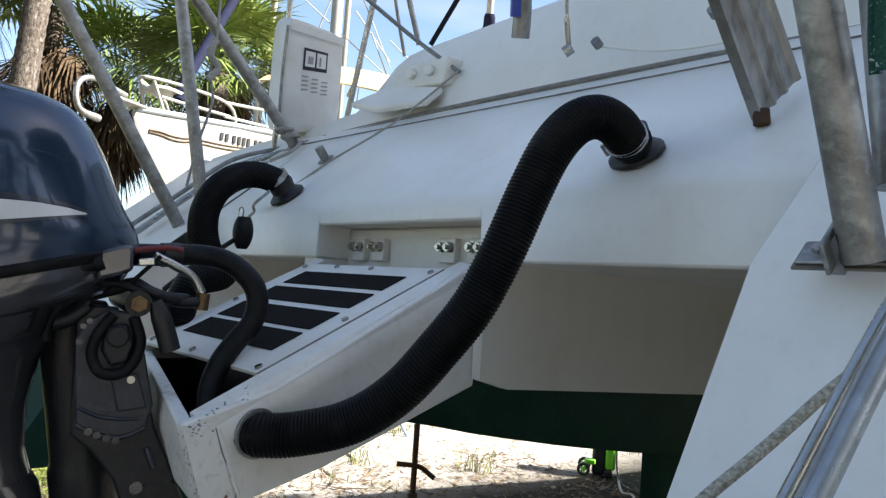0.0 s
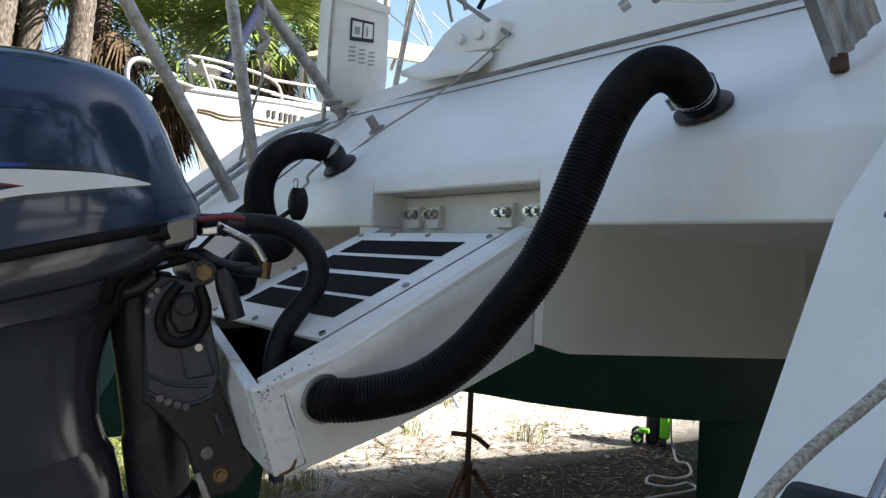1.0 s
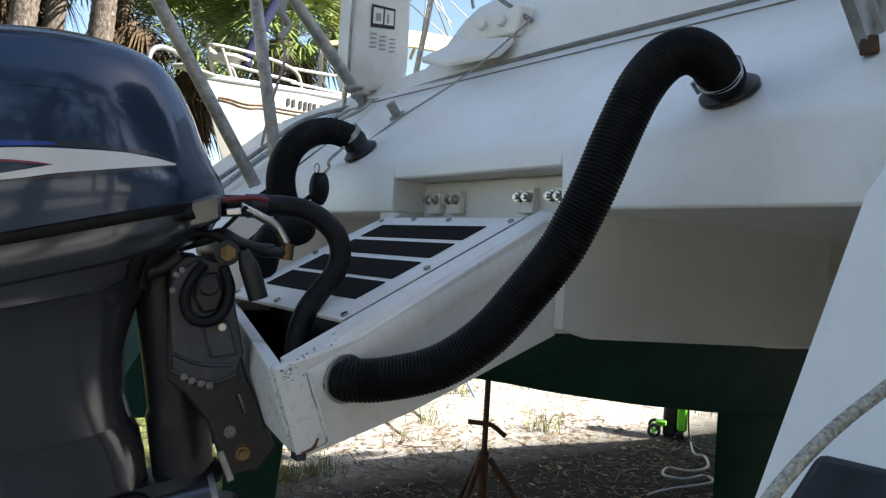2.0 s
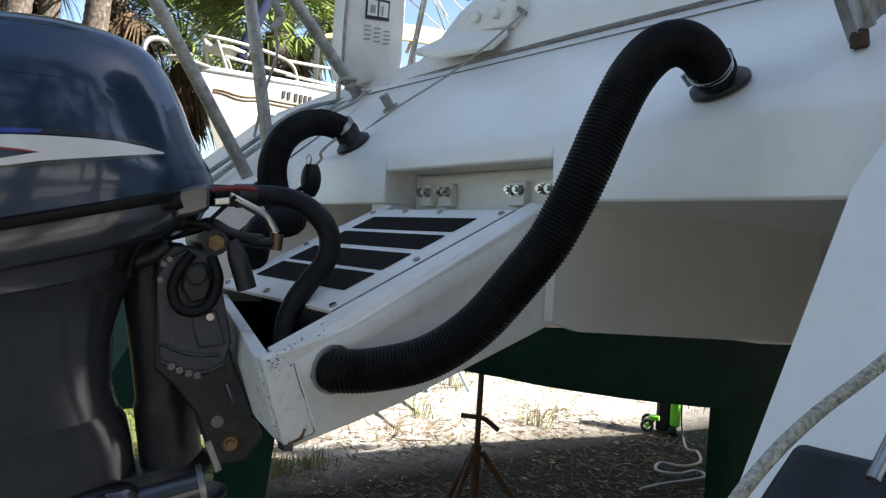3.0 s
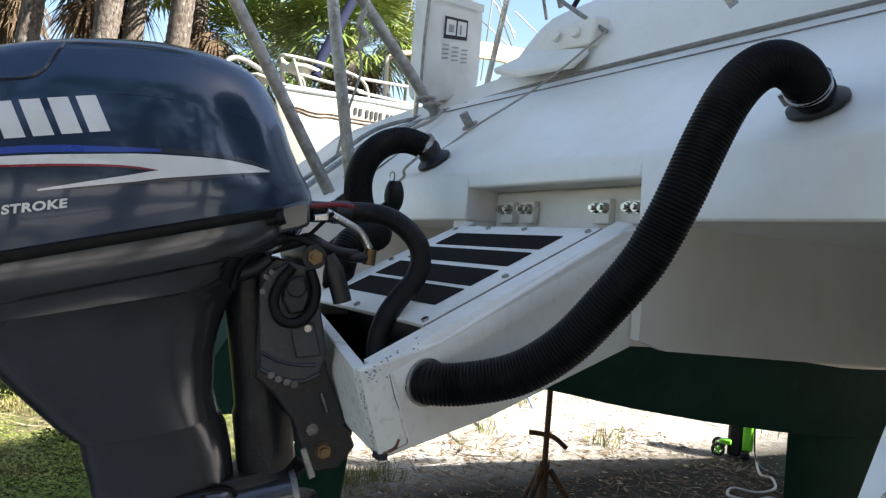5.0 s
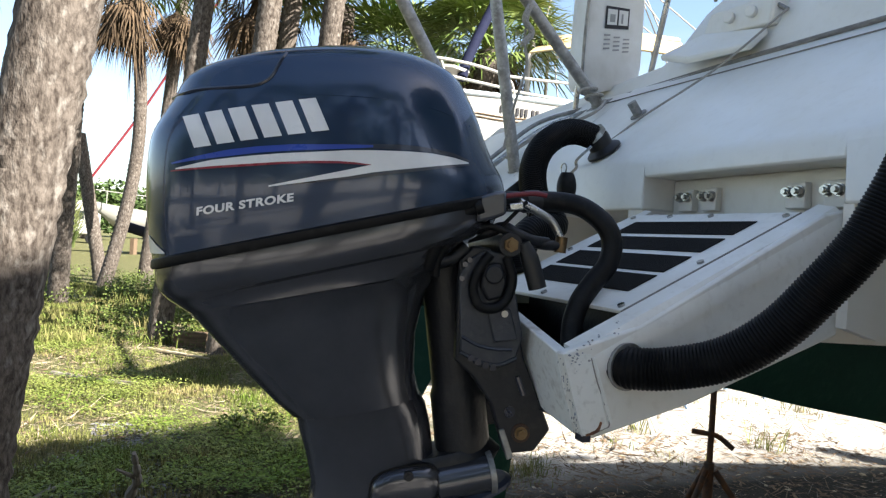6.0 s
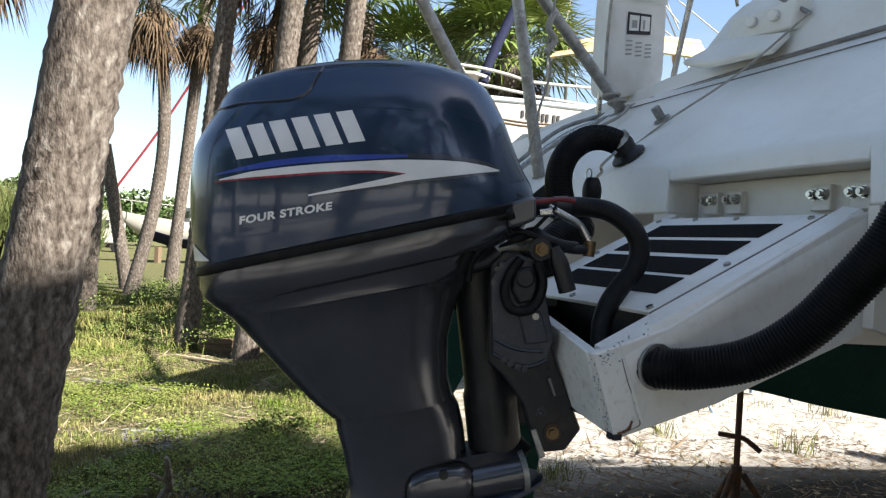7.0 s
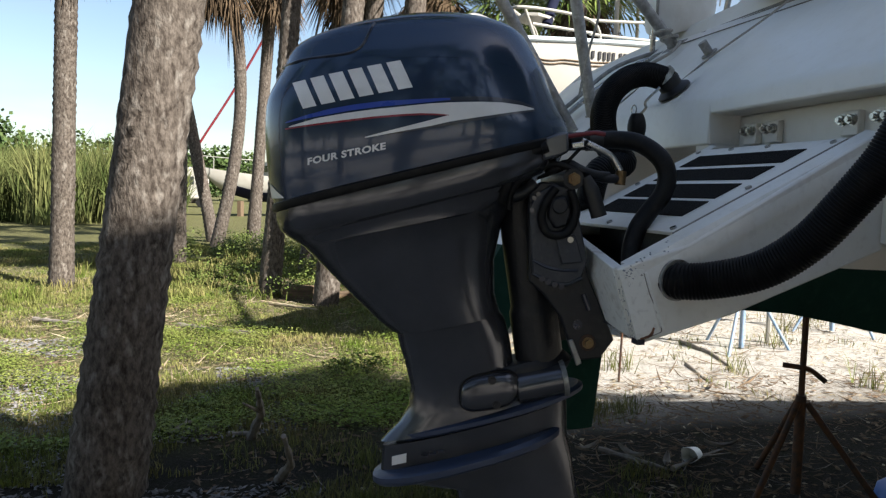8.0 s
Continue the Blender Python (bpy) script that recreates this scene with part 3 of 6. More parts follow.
    # four grip strips
    for u0, u1 in ((0.735, 0.885), (0.545, 0.69), (0.335, 0.495), (0.145, 0.30)):
        bm = loft_bm([[hp(-0.455, u0, 0.0045), hp(-0.455, u0, 0.0062), hp(-0.455, u1, 0.0062), hp(-0.455, u1, 0.0045)], [hp(-0.085, u0, 0.0045), hp(-0.085, u0, 0.0062), hp(-0.085, u1, 0.0062), hp(-0.085, u1, 0.0045)]])
        part("grip_strip", bm, GRIP, hatch, "black gritty anti-slip strip", smooth=False)
    for x, u in ((-0.042, 0.03), (-0.042, 0.45), (-0.042, 0.95), (-0.5, 0.03), (-0.5, 0.5), (-0.5, 0.95), (-0.37, 0.96), (-0.24, 0.96), (-0.3, 0.03)):
        s = disc_bm(hp(x, u, 0.004), nrm, 0.0065, 0.004, 14)
        part("screw", s, STEEL, hatch)


sled_body()


def hinge_bolts():
    for x in (-0.479, -0.399, -0.15, -0.057):
        plate = part("hinge_plate", box_bm((x - 0.022, -0.006, 1.738), (x + 0.028, 0.012, 1.792)), SLED_PAINT, sled, "painted hinge plate", bevel=0.003)
        for dx in (-0.012, 0.014):
            bm = disc_bm((x + dx, -0.006, 1.772), (0, -1, 0), 0.0125, 0.003, 18)
            disc_bm((x + dx, -0.009, 1.772), (0, -1, 0), 0.0105, 0.010, 6, bm)
            disc_bm((x + dx, -0.019, 1.772), (0, -1, 0), 0.0055, 0.006, 12, bm)
            part("bolt", bm, STEEL, plate, "stainless hexagon bolt with washer")


hinge_bolts()


# ---- the outboard motor ----
# its own axes: x to starboard, y ahead along the motor, z up; it is steered a little and tilted up
from mathutils.bvhtree import BVHTree

motor = thing("outboard_motor", "dark blue-grey outboard motor with silver and blue stripes", "outboard motor", pose(-0.30, -0.75, 0, 0, 0, -12))


def oval(rear, front, half, z_rear, z_front, power=2.5, count=44, taper=0.0, dome=0.0, bow=0.0):
    """A ring round the motor: a rounded oblong that slopes from the rear to the front."""
    out = []
    mid, a = (rear + front) / 2, (front - rear) / 2
    for t in np.linspace(0, 2 * math.pi, count, endpoint=False):
        c, s = math.cos(t), math.sin(t)
        y = mid + a * math.copysign(abs(c) ** (2 / power), c)
        f = (y - rear) / (front - rear)
        x = half * math.copysign(abs(s) ** (2 / power), s) * (1 - taper * (1 - f) ** 2)
        out.append((x, y, z_rear + (z_front - z_rear) * f + dome * (1 - (x / half) ** 2) + bow * 4 * f * (1 - f)))
    return out


COWL_RINGS = [(-0.453, 0.148, 0.183, 1.564, 1.722, 0.0), (-0.462, 0.140, 0.188, 1.612, 1.746, 0.0), (-0.468, 0.124, 0.190, 1.665, 1.770, 0.0), (-0.470, 0.106, 0.188, 1.722, 1.806, 0.0),
              (-0.466, 0.090, 0.183, 1.770, 1.845, 0.002), (-0.450, 0.072, 0.174, 1.806, 1.880, 0.006), (-0.434, 0.055, 0.162, 1.836, 1.906, 0.011), (-0.420, 0.038, 0.146, 1.868, 1.922, 0.016),
              (-0.392, 0.014, 0.122, 1.890, 1.934, 0.018), (-0.33, -0.02, 0.085, 1.908, 1.944, 0.018), (-0.22, -0.06, 0.04, 1.925, 1.950, 0.016)]


def fine_rings(rows, times=4):
    """More rings between the given ones, on smooth curves."""
    a = np.array(rows, float)
    p = np.vstack([2 * a[0] - a[1], a, 2 * a[-1] - a[-2]])
    out = []
    for i in range(1, len(p) - 2):
        for u in np.arange(times) / times:
            q0, q1, q2, q3 = p[i - 1 : i + 3]
            out.append(0.5 * (2 * q1 + (q2 - q0) * u + (2 * q0 - 5 * q1 + 4 * q2 - q3) * u**2 + (3 * q1 - q0 - 3 * q2 + q3) * u**3))
    return out + [a[-1]]


def cowl_rings():
    return [oval(r, f, h, zr, zf, 2.9, 96, 0.16, bow=b) for r, f, h, zr, zf, b in fine_rings(COWL_RINGS)]


def cowl_top():
    return part("cowl", loft_bm(cowl_rings()), COWL, motor, "glossy dark blue-grey engine cowl")


cowl = cowl_top()
bm = loft_bm(cowl_rings())
bmesh.ops.recalc_face_normals(bm, faces=bm.faces)
bm.normal_update()
bm.faces.ensure_lookup_table()
COWL_TREE = BVHTree.FromBMesh(bm)
bm.free()


def skin(y, z, lift=0.0012):
    """The point on the starboard side of the cowl at that y and z."""
    hit, nrm, _, _ = COWL_TREE.ray_cast(Vector((0.6, y, z)), Vector((-1, 0, 0)))
    if hit is None:
        return Vector((0.15, y, z))
    return hit + nrm * lift * (1 if nrm.x > 0 else -1)


def decal(name, upper, lower, mat, label="", cols=40, rows=3, lift=0.0016, parent=None):
    """A stripe on the cowl between two lines of (y, z)."""
    bm = bmesh.new()
    ua, la = np.array(upper, float), np.array(lower, float)
    ys = np.linspace(0, 1, cols)

    def curve(pts, t):
        k = np.linspace(0, 1, len(pts))
        return np.interp(t, k, pts[:, 0]), np.interp(t, k, pts[:, 1])
    grid = []
    for t in ys:
        (y0, z0), (y1, z1) = curve(ua, t), curve(la, t)
        grid.append([bm.verts.new(skin(y0 + (y1 - y0) * k / rows, z0 + (z1 - z0) * k / rows, lift)) for k in range(rows + 1)])
    for a, b in zip(grid, grid[1:]):
        for k in range(rows):
            bm.faces.new((a[k], b[k], b[k + 1], a[k + 1]))
    return part(name, bm, mat, parent or cowl, label)


def quad_curve(p0, p1, p2, n=14):
    return [((1 - t) ** 2 * p0[0] + 2 * t * (1 - t) * p1[0] + t * t * p2[0], (1 - t) ** 2 * p0[1] + 2 * t * (1 - t) * p1[1] + t * t * p2[1]) for t in np.linspace(0, 1, n)]


# maker's mark: six plain slanted bars in pale grey
for k in range(6):
    y0 = -0.3762 + k * 0.0356
    zl = 1.7462 + 0.203 * (y0 + 0.3762)
    decal("mark_bar", [(y0 - 0.0235, zl + 0.0495), (y0 + 0.0025, zl + 0.0545)], [(y0, zl), (y0 + 0.0265, zl + 0.005)], WHITE_DECAL, "pale grey plain bar", 6, 4)
SWOOSH = [(-0.4044, 1.7137), (-0.3494, 1.7283), (-0.2964, 1.7375), (-0.2439, 1.7454), (-0.1913, 1.7518), (-0.1381, 1.7585), (-0.1022, 1.7614)]
HOOK = [(-0.4043, 1.7118), (-0.3488, 1.7185), (-0.2956, 1.725), (-0.2431, 1.732), (-0.1904, 1.7375), (-0.1281, 1.7400), (-0.1022, 1.7382)]
BELLY = [(-0.1022, 1.7265), (-0.0822, 1.7303), (-0.0271, 1.7404), (0.0100, 1.7474), (0.0565, 1.7559)]
decal("blue_stripe", [(-0.4128, 1.7217), (-0.3681, 1.7347), (-0.3236, 1.7458), (-0.2797, 1.7537), (-0.2272, 1.7609), (-0.1565, 1.7662), (-0.1027, 1.7696)],
      [(-0.4107, 1.7199), (-0.3676, 1.7284), (-0.3229, 1.7359), (-0.2791, 1.7439), (-0.2266, 1.7511), (-0.1561, 1.759), (-0.1025, 1.7659)], BLUE_DECAL, "bright blue side stripe")
decal("navy_line", [(-0.1565, 1.7672), (-0.1028, 1.7715), (-0.0477, 1.7745), (-0.0095, 1.7738), (0.0306, 1.7695), (0.0585, 1.7612)],
      [(-0.1561, 1.760), (-0.1024, 1.764), (-0.0474, 1.7665), (-0.0093, 1.7668), (0.0308, 1.7640), (0.0575, 1.7590)], NAVY_DECAL, lift=0.0013)
decal("silver_tail", SWOOSH, HOOK, WHITE_DECAL)
decal("silver_stripe", [(-0.1022, 1.7614), (-0.0472, 1.7644), (-0.0092, 1.7653), (0.0308, 1.7623), (0.0564, 1.7579)], BELLY, WHITE_DECAL, "silver hooked swoosh stripe")
decal("lower_streak", [(-0.1022, 1.7390), (-0.1363, 1.7289), (-0.1715, 1.7191), (-0.2064, 1.7095), (-0.2325, 1.7023), (-0.2585, 1.6952)],
      [(-0.1022, 1.7265), (-0.1357, 1.7181), (-0.1645, 1.7122), (-0.1985, 1.7052), (-0.2285, 1.6990), (-0.2583, 1.6928)], WHITE_DECAL, "silver lower streak")
decal("red_line", [(-0.412, 1.7099), (-0.3488, 1.7188), (-0.2956, 1.7254), (-0.2431, 1.7324), (-0.1904, 1.7379), (-0.1549, 1.7403), (-0.1281, 1.7403), (-0.1044, 1.7387)],
      [(-0.4119, 1.7078), (-0.3486, 1.7154), (-0.2954, 1.7218), (-0.2429, 1.7288), (-0.1902, 1.7343), (-0.1548, 1.7369), (-0.1279, 1.7373), (-0.1044, 1.7375)], RED_DECAL, "thin red line", lift=0.002)
decal("navy_line", [(-0.2235, 1.7000), (-0.1357, 1.7181), (-0.0456, 1.7365), (0.0585, 1.7562)], [(-0.2234, 1.6982), (-0.1355, 1.7145), (-0.0454, 1.7315), (0.0575, 1.7528)], NAVY_DECAL, lift=0.0013)


def lettering(text, y0, z0, size, rise, mat, label):
    """Words laid on the cowl's side."""
    cu = bpy.data.curves.new("lettering", "FONT")
    cu.body, cu.size, cu.space_character, cu.offset = text, size, 1.1, 0.0007
    tmp = new("lettering_curve", cu)
    bpy.context.view_layer.update()
    me = bpy.data.meshes.new_from_object(tmp.evaluated_get(bpy.context.evaluated_depsgraph_get()))
    bpy.data.objects.remove(tmp)
    bm = bmesh.new()
    bm.from_mesh(me)
    bmesh.ops.triangulate(bm, faces=bm.faces[:])
    for v in bm.verts:
        yy = y0 + v.co.x * 1.22
        v.co = skin(yy, z0 + v.co.y + rise * (yy - y0), 0.0022)
    return part("lettering", bm, mat, cowl, label, smooth=False)


lettering("FOUR STROKE", -0.367, 1.642, 0.0172, 0.2165, WHITE_DECAL, "pale lettering on the cowl")

# lid line on the rear top of the cowl, seam band, scuffed rear corner
part("lid_groove", tube_bm([skin(y, z, 0.0004) for y, z in ((-0.430, 1.834), (-0.405, 1.838), (-0.3789, 1.8425), (-0.3319, 1.846), (-0.2958, 1.8502), (-0.2783, 1.8569), (-0.2658, 1.8695), (-0.2543, 1.8966), (-0.247, 1.912))], 0.0030, 6, 60), NAVY_DECAL, cowl, "dark lid groove")
part("crease", tube_bm([skin(-0.22, 1.842, -0.0006), skin(-0.10, 1.846, -0.0006), skin(0.0, 1.838, -0.0006), skin(0.06, 1.822, -0.0006)], 0.0016, 6, 40), COWL, cowl)
bm = loft_bm([oval(-0.452, 0.150, 0.1855, 1.547, 1.706, 2.9, 72, 0.16), oval(-0.455, 0.152, 0.1885, 1.551, 1.710, 2.9, 72, 0.16), oval(-0.455, 0.152, 0.1885, 1.562, 1.720, 2.9, 72, 0.16), oval(-0.450, 0.148, 0.184, 1.566, 1.723, 2.9, 72, 0.16)])
part("seam_band", bm, RUBBER, motor, "black rubber seal band")
decal("scuff", [(-0.452, 1.606), (-0.43, 1.588), (-0.418, 1.580)], [(-0.452, 1.576), (-0.43, 1.577), (-0.418, 1.578)], WHITE_DECAL, "bare scuffed patch", 8, 2)

bm = loft_bm([oval(r, f, h, zr, zf, p, 72, tp) for r, f, h, zr, zf, p, tp in (
    (-0.448, 0.146, 0.181, 1.552, 1.711, 2.9, 0.16), (-0.447, 0.141, 0.183, 1.530, 1.688, 2.9, 0.16), (-0.438, 0.130, 0.180, 1.511, 1.664, 2.9, 0.16), (-0.426, 0.116, 0.173, 1.499, 1.647, 2.8, 0.16),
    (-0.420, 0.100, 0.158, 1.494, 1.638, 2.7, 0.15), (-0.410, 0.076, 0.153, 1.488, 1.612, 2.6, 0.15), (-0.398, 0.050, 0.151, 1.481, 1.584, 2.6, 0.14), (-0.392, 0.040, 0.144, 1.477, 1.576, 2.5, 0.14),
    (-0.350, 0.018, 0.131, 1.436, 1.530, 2.4, 0.12), (-0.290, 0.006, 0.116, 1.376, 1.462, 2.3, 0.1), (-0.238, 0.008, 0.104, 1.327, 1.392, 2.3, 0.1), (-0.206, 0.020, 0.097, 1.302, 1.350, 2.3, 0.1), (-0.200, 0.016, 0.090, 1.301, 1.347, 2.3, 0.1))])
part("lower_cowl", bm, LEG_PAINT, motor, "dark grey lower cowl and apron")


bm = loft_bm([oval(r, f, h, zr, zf, 2.2, 40, 0.25) for r, f, h, zr, zf in (
    (-0.198, 0.020, 0.090, 1.304, 1.352), (-0.190, 0.034, 0.082, 1.270, 1.330), (-0.178, 0.044, 0.074, 1.236, 1.295), (-0.164, 0.054, 0.067, 1.180, 1.240), (-0.168, 0.064, 0.064, 1.140, 1.205), (-0.186, 0.088, 0.064, 1.106, 1.190), (-0.212, 0.135, 0.066, 1.078, 1.182), (-0.226, 0.165, 0.066, 1.062, 1.172))])
part("leg", bm, LEG_PAINT, motor, "dark grey drive leg")
# two sloping plates and the gearcase
for r, f, h, zr, zf, th, tp in ((-0.205, 0.205, 0.086, 1.072, 1.192, 0.017, 0.35), (-0.242, 0.160, 0.100, 0.984, 1.098, 0.024, 0.05)):
    bm = loft_bm([oval(r + 0.008, f - 0.008, h - 0.006, zr - th / 2, zf - th / 2, 2.3, 40, tp), oval(r, f, h, zr - th / 4, zf - th / 4, 2.3, 40, tp), oval(r, f, h, zr + th / 4, zf + th / 4, 2.3, 40, tp), oval(r + 0.01, f - 0.01, h - 0.008, zr + th / 2, zf + th / 2, 2.3, 40, tp)])
    part("splash_plate", bm, BLUE_TRIM, motor, "dark blue anti-splash plate")
bm = loft_bm([oval(r, f, h, zr, zf, 2.2, 32, 0.3) for r, f, h, zr, zf in ((-0.222, 0.172, 0.060, 1.052, 1.165), (-0.226, 0.176, 0.056, 0.975, 1.088), (-0.06, 0.19, 0.050, 0.955, 1.03), (-0.03, 0.21, 0.042, 0.86, 0.92), (0.0, 0.22, 0.045, 0.80, 0.85))])
part("gearcase", bm, LEG_PAINT, motor, "grey gearcase")
bm = loft_bm([[(0.062 * s * math.cos(a), y, 0.79 + 0.25 * (y - 0.1) + 0.062 * s * math.sin(a)) for a in np.linspace(0, 2 * math.pi, 20, endpoint=False)] for y, s in ((-0.10, 0.55), (-0.05, 0.85), (0.05, 1.0), (0.15, 0.95), (0.24, 0.6), (0.28, 0.15))])
part("torpedo", bm, LEG_PAINT, motor)
bm = loft_bm([[(0.012, -0.0, z0), (-0.012, -0.0, z0), (-0.006, 0.14, z0), (0.006, 0.14, z0)] for z0 in (0.78, 0.62)])
part("skeg", bm, LEG_PAINT, motor)
# rounded side pod with two bolts on the leg


def pod_ring(x, grow):
    out = []
    for a in np.linspace(0, 2 * math.pi, 36, endpoint=False):
        c, d = math.cos(a), math.sin(a)
        y = -0.002 + (0.060 + grow) * math.copysign(abs(c) ** 0.6, c)
        out.append((x, y, 1.190 + 0.16 * y + (0.037 + grow) * math.copysign(abs(d) ** 0.75, d)))
    return out


part("pod_gasket", loft_bm([pod_ring(0.050, 0.003), pod_ring(0.066, 0.003)]), RUBBER, motor)
part("side_pod", loft_bm([pod_ring(0.060, 0.0), pod_ring(0.072, 0.0), pod_ring(0.080, -0.006), pod_ring(0.083, -0.016)]), LEG_PAINT, motor, "oval side cover")
for y, z in ((0.001, 1.217), (0.012, 1.166)):
    b = disc_bm((0.077, y, z), (1, 0, 0), 0.0085, 0.008, 16)
    disc_bm((0.085, y, z), (1, 0, 0), 0.005, 0.003, 6, b)
    part("pod_bolt", b, BRACKET_PAINT, motor)
part("lower_mount", tube_bm([(0.040, 0.055, 1.192), (0.040, 0.155, 1.214)], 0.036, 20), LEG_PAINT, motor, "grey rubber mount housing", bevel=0.004)
part("mount_end", tube_bm([(0.040, 0.150, 1.213), (0.040, 0.160, 1.215)], 0.039, 20), GALV, motor)
part("trim_label", prism_bm([(-0.200, 1.026), (-0.170, 1.033), (-0.170, 1.052), (-0.200, 1.045)], "x", 0.0515, 0.0535), WHITE_DECAL, motor, "small white sticker", smooth=False)
for k in range(3):
    part("vent_slot", box_bm((0.045, -0.140 + k * 0.018, 1.046 + 0.005 * k), (0.0595, -0.126 + k * 0.018, 1.049 + 0.005 * k)), NAVY_DECAL, motor)


def clamp_bracket(side):
    x = 0.098 * side
    outline = [(0.060, 1.596), (0.082, 1.622), (0.116, 1.620), (0.150, 1.560), (0.168, 1.500), (0.185, 1.435), (0.241, 1.310), (0.214, 1.272), (0.163, 1.266), (0.131, 1.354), (0.095, 1.400), (0.065, 1.425)]
    br = part("clamp_bracket", prism_bm(outline, "x", x - 0.012, x + 0.012), BRACKET_PAINT, motor, "dark cast clamp bracket", bevel=0.004)
    if side > 0:
        # lighter quadrant plate, its slot and pin holes, a dark tilt stop and cable loop in front of it
        outer = x + 0.012
        part("quadrant", prism_bm([(0.060, 1.570), (0.073, 1.598), (0.105, 1.617), (0.143, 1.612), (0.161, 1.546), (0.179, 1.469), (0.167, 1.429), (0.139, 1.416), (0.106, 1.417), (0.071, 1.438)], "x", outer, outer + 0.008), CAST, br, "dark grey cast quadrant plate", bevel=0.003)
        part("raised_panel", prism_bm([(0.112, 1.516), (0.152, 1.520), (0.169, 1.466), (0.127, 1.460)], "x", outer + 0.008, outer + 0.014), CAST, br, bevel=0.003)
        part("slot", tube_bm([(outer + 0.008, y, z) for y, z in [(0.071, 1.468), (0.101, 1.454), (0.132, 1.449), (0.160, 1.449)]], 0.0032, 6, 24), NAVY_DECAL, br)
        part("rim_rib", tube_bm([(outer + 0.009, y, z) for y, z in [(0.070, 1.442), (0.103, 1.426), (0.139, 1.422), (0.169, 1.435)]], 0.0035, 6, 24), CAST, br)
        for y, z in [(0.089, 1.432), (0.101, 1.426), (0.115, 1.421), (0.128, 1.417)]:
            part("pin_hole", disc_bm((outer + 0.0105, y, z), (1, 0, 0), 0.0058, 0.003, 12), NAVY_DECAL, br)
        for y, z in [(0.069, 1.590), (0.065, 1.566), (0.077, 1.598)]:
            part("pin_hole", disc_bm((outer + 0.0075, y, z), (1, 0, 0), 0.0045, 0.002, 12), NAVY_DECAL, br)
        part("cable_loop", tube_bm([(outer + 0.020, y, z) for y, z in [(0.109, 1.610), (0.091, 1.583), (0.083, 1.552), (0.095, 1.523), (0.122, 1.519), (0.142, 1.536), (0.150, 1.570), (0.138, 1.606)]], 0.0085, 10, 50), RUBBER, br, "black cable loop")
        part("tilt_stop", prism_bm([(0.098, 1.592), (0.130, 1.597), (0.142, 1.565), (0.134, 1.537), (0.110, 1.530), (0.096, 1.554)], "x", outer + 0.006, outer + 0.022), BRACKET_PAINT, br, bevel=0.005)
        part("swivel_boss", disc_bm((outer + 0.018, *(0.117, 1.576)), (1, 0, 0), 0.016, 0.010, 18), BRACKET_PAINT, br, bevel=0.003)
        part("lower_hole", disc_bm((outer + 0.0005, *(0.165, 1.340)), (1, 0, 0), 0.010, 0.002, 14), NAVY_DECAL, br)
        part("washer", disc_bm((outer, *(0.187, 1.304)), (1, 0, 0), 0.017, 0.003, 22), RUST, br, bevel=0.001)
        b = disc_bm((outer, *(0.187, 1.304)), (1, 0, 0), 0.0115, 0.006, 22)
        disc_bm((outer + 0.006, *(0.187, 1.304)), (1, 0, 0), 0.0075, 0.006, 6, b)
        part("bracket_bolt", b, BRASS, br, "tarnished bolt and washer")
        part("edge_slot", tube_bm([(outer + 0.001, y, z) for y, z in [(0.175, 1.402), (0.188, 1.370)]], 0.005, 8), NAVY_DECAL, br)
        part("anode", prism_bm([(0.147, 1.308), (0.157, 1.311), (0.177, 1.262), (0.166, 1.257)], "x", outer - 0.004, outer + 0.005), GALV, br, "pale corroded anode", bevel=0.002)
        part("bleed_bolt", disc_bm((outer + 0.008, *(0.142, 1.510)), (1, 0, 0), 0.006, 0.008, 12), STEEL, br)


clamp_bracket(1)
clamp_bracket(-1)
# the swivel tube between leg and bracket, with its yoke
part("swivel_tube", tube_bm([(0, 0.052, 1.60), (0, 0.082, 1.42), (0, 0.118, 1.20)], lambda f, l: 0.046 + 0.005 * (1 if 0.6 < f < 0.9 else 0), 20, 30), BRACKET_PAINT, motor, "dark swivel tube")
part("lower_yoke", loft_bm([oval(-0.02, 0.17, 0.055, 1.19, 1.232, 2.4, 28), oval(-0.02, 0.18, 0.058, 1.212, 1.252, 2.4, 28), oval(-0.01, 0.16, 0.05, 1.226, 1.268, 2.4, 28)]), BRACKET_PAINT, motor)
part("tilt_tube", tube_bm([(-0.13, 0.142, 1.628), (0.135, 0.142, 1.628)], 0.020, 18), BRACKET_PAINT, motor, "cross tube")
b = disc_bm((0.135, 0.142, 1.628), (1, 0, 0), 0.013, 0.006, 6)
disc_bm((0.141, 0.142, 1.628), (1, 0, 0), 0.007, 0.004, 14, b)
part("tube_nut", b, BRASS, motor, "rusty brass nut")
part("steering_arm", tube_bm([(0.06, *(0.076, 1.634)), (0.09, *(0.115, 1.649)), (0.1, *(0.137, 1.658)), (0.11, *(0.161, 1.646)), (0.1, *(0.190, 1.638)), (0.08, *(0.222, 1.636))], 0.01, 12, 24), BRACKET_PAINT, motor, "dark steering arm")
part("tilt_lever", tube_bm([(0.13, *(0.166, 1.633)), (0.13, *(0.176, 1.611)), (0.13, *(0.188, 1.578)), (0.13, *(0.195, 1.557))], lambda f, l: 0.010 + 0.006 * min(1, f * 3), 12, 24), BLACK_PLASTIC, motor, "black lever grip")
part("link_rod", tube_bm([(0.10, 0.165, 1.640), (0.09, 0.21, 1.632), (0.08, 0.245, 1.632)], 0.009, 10, 20), BRACKET_PAINT, motor)
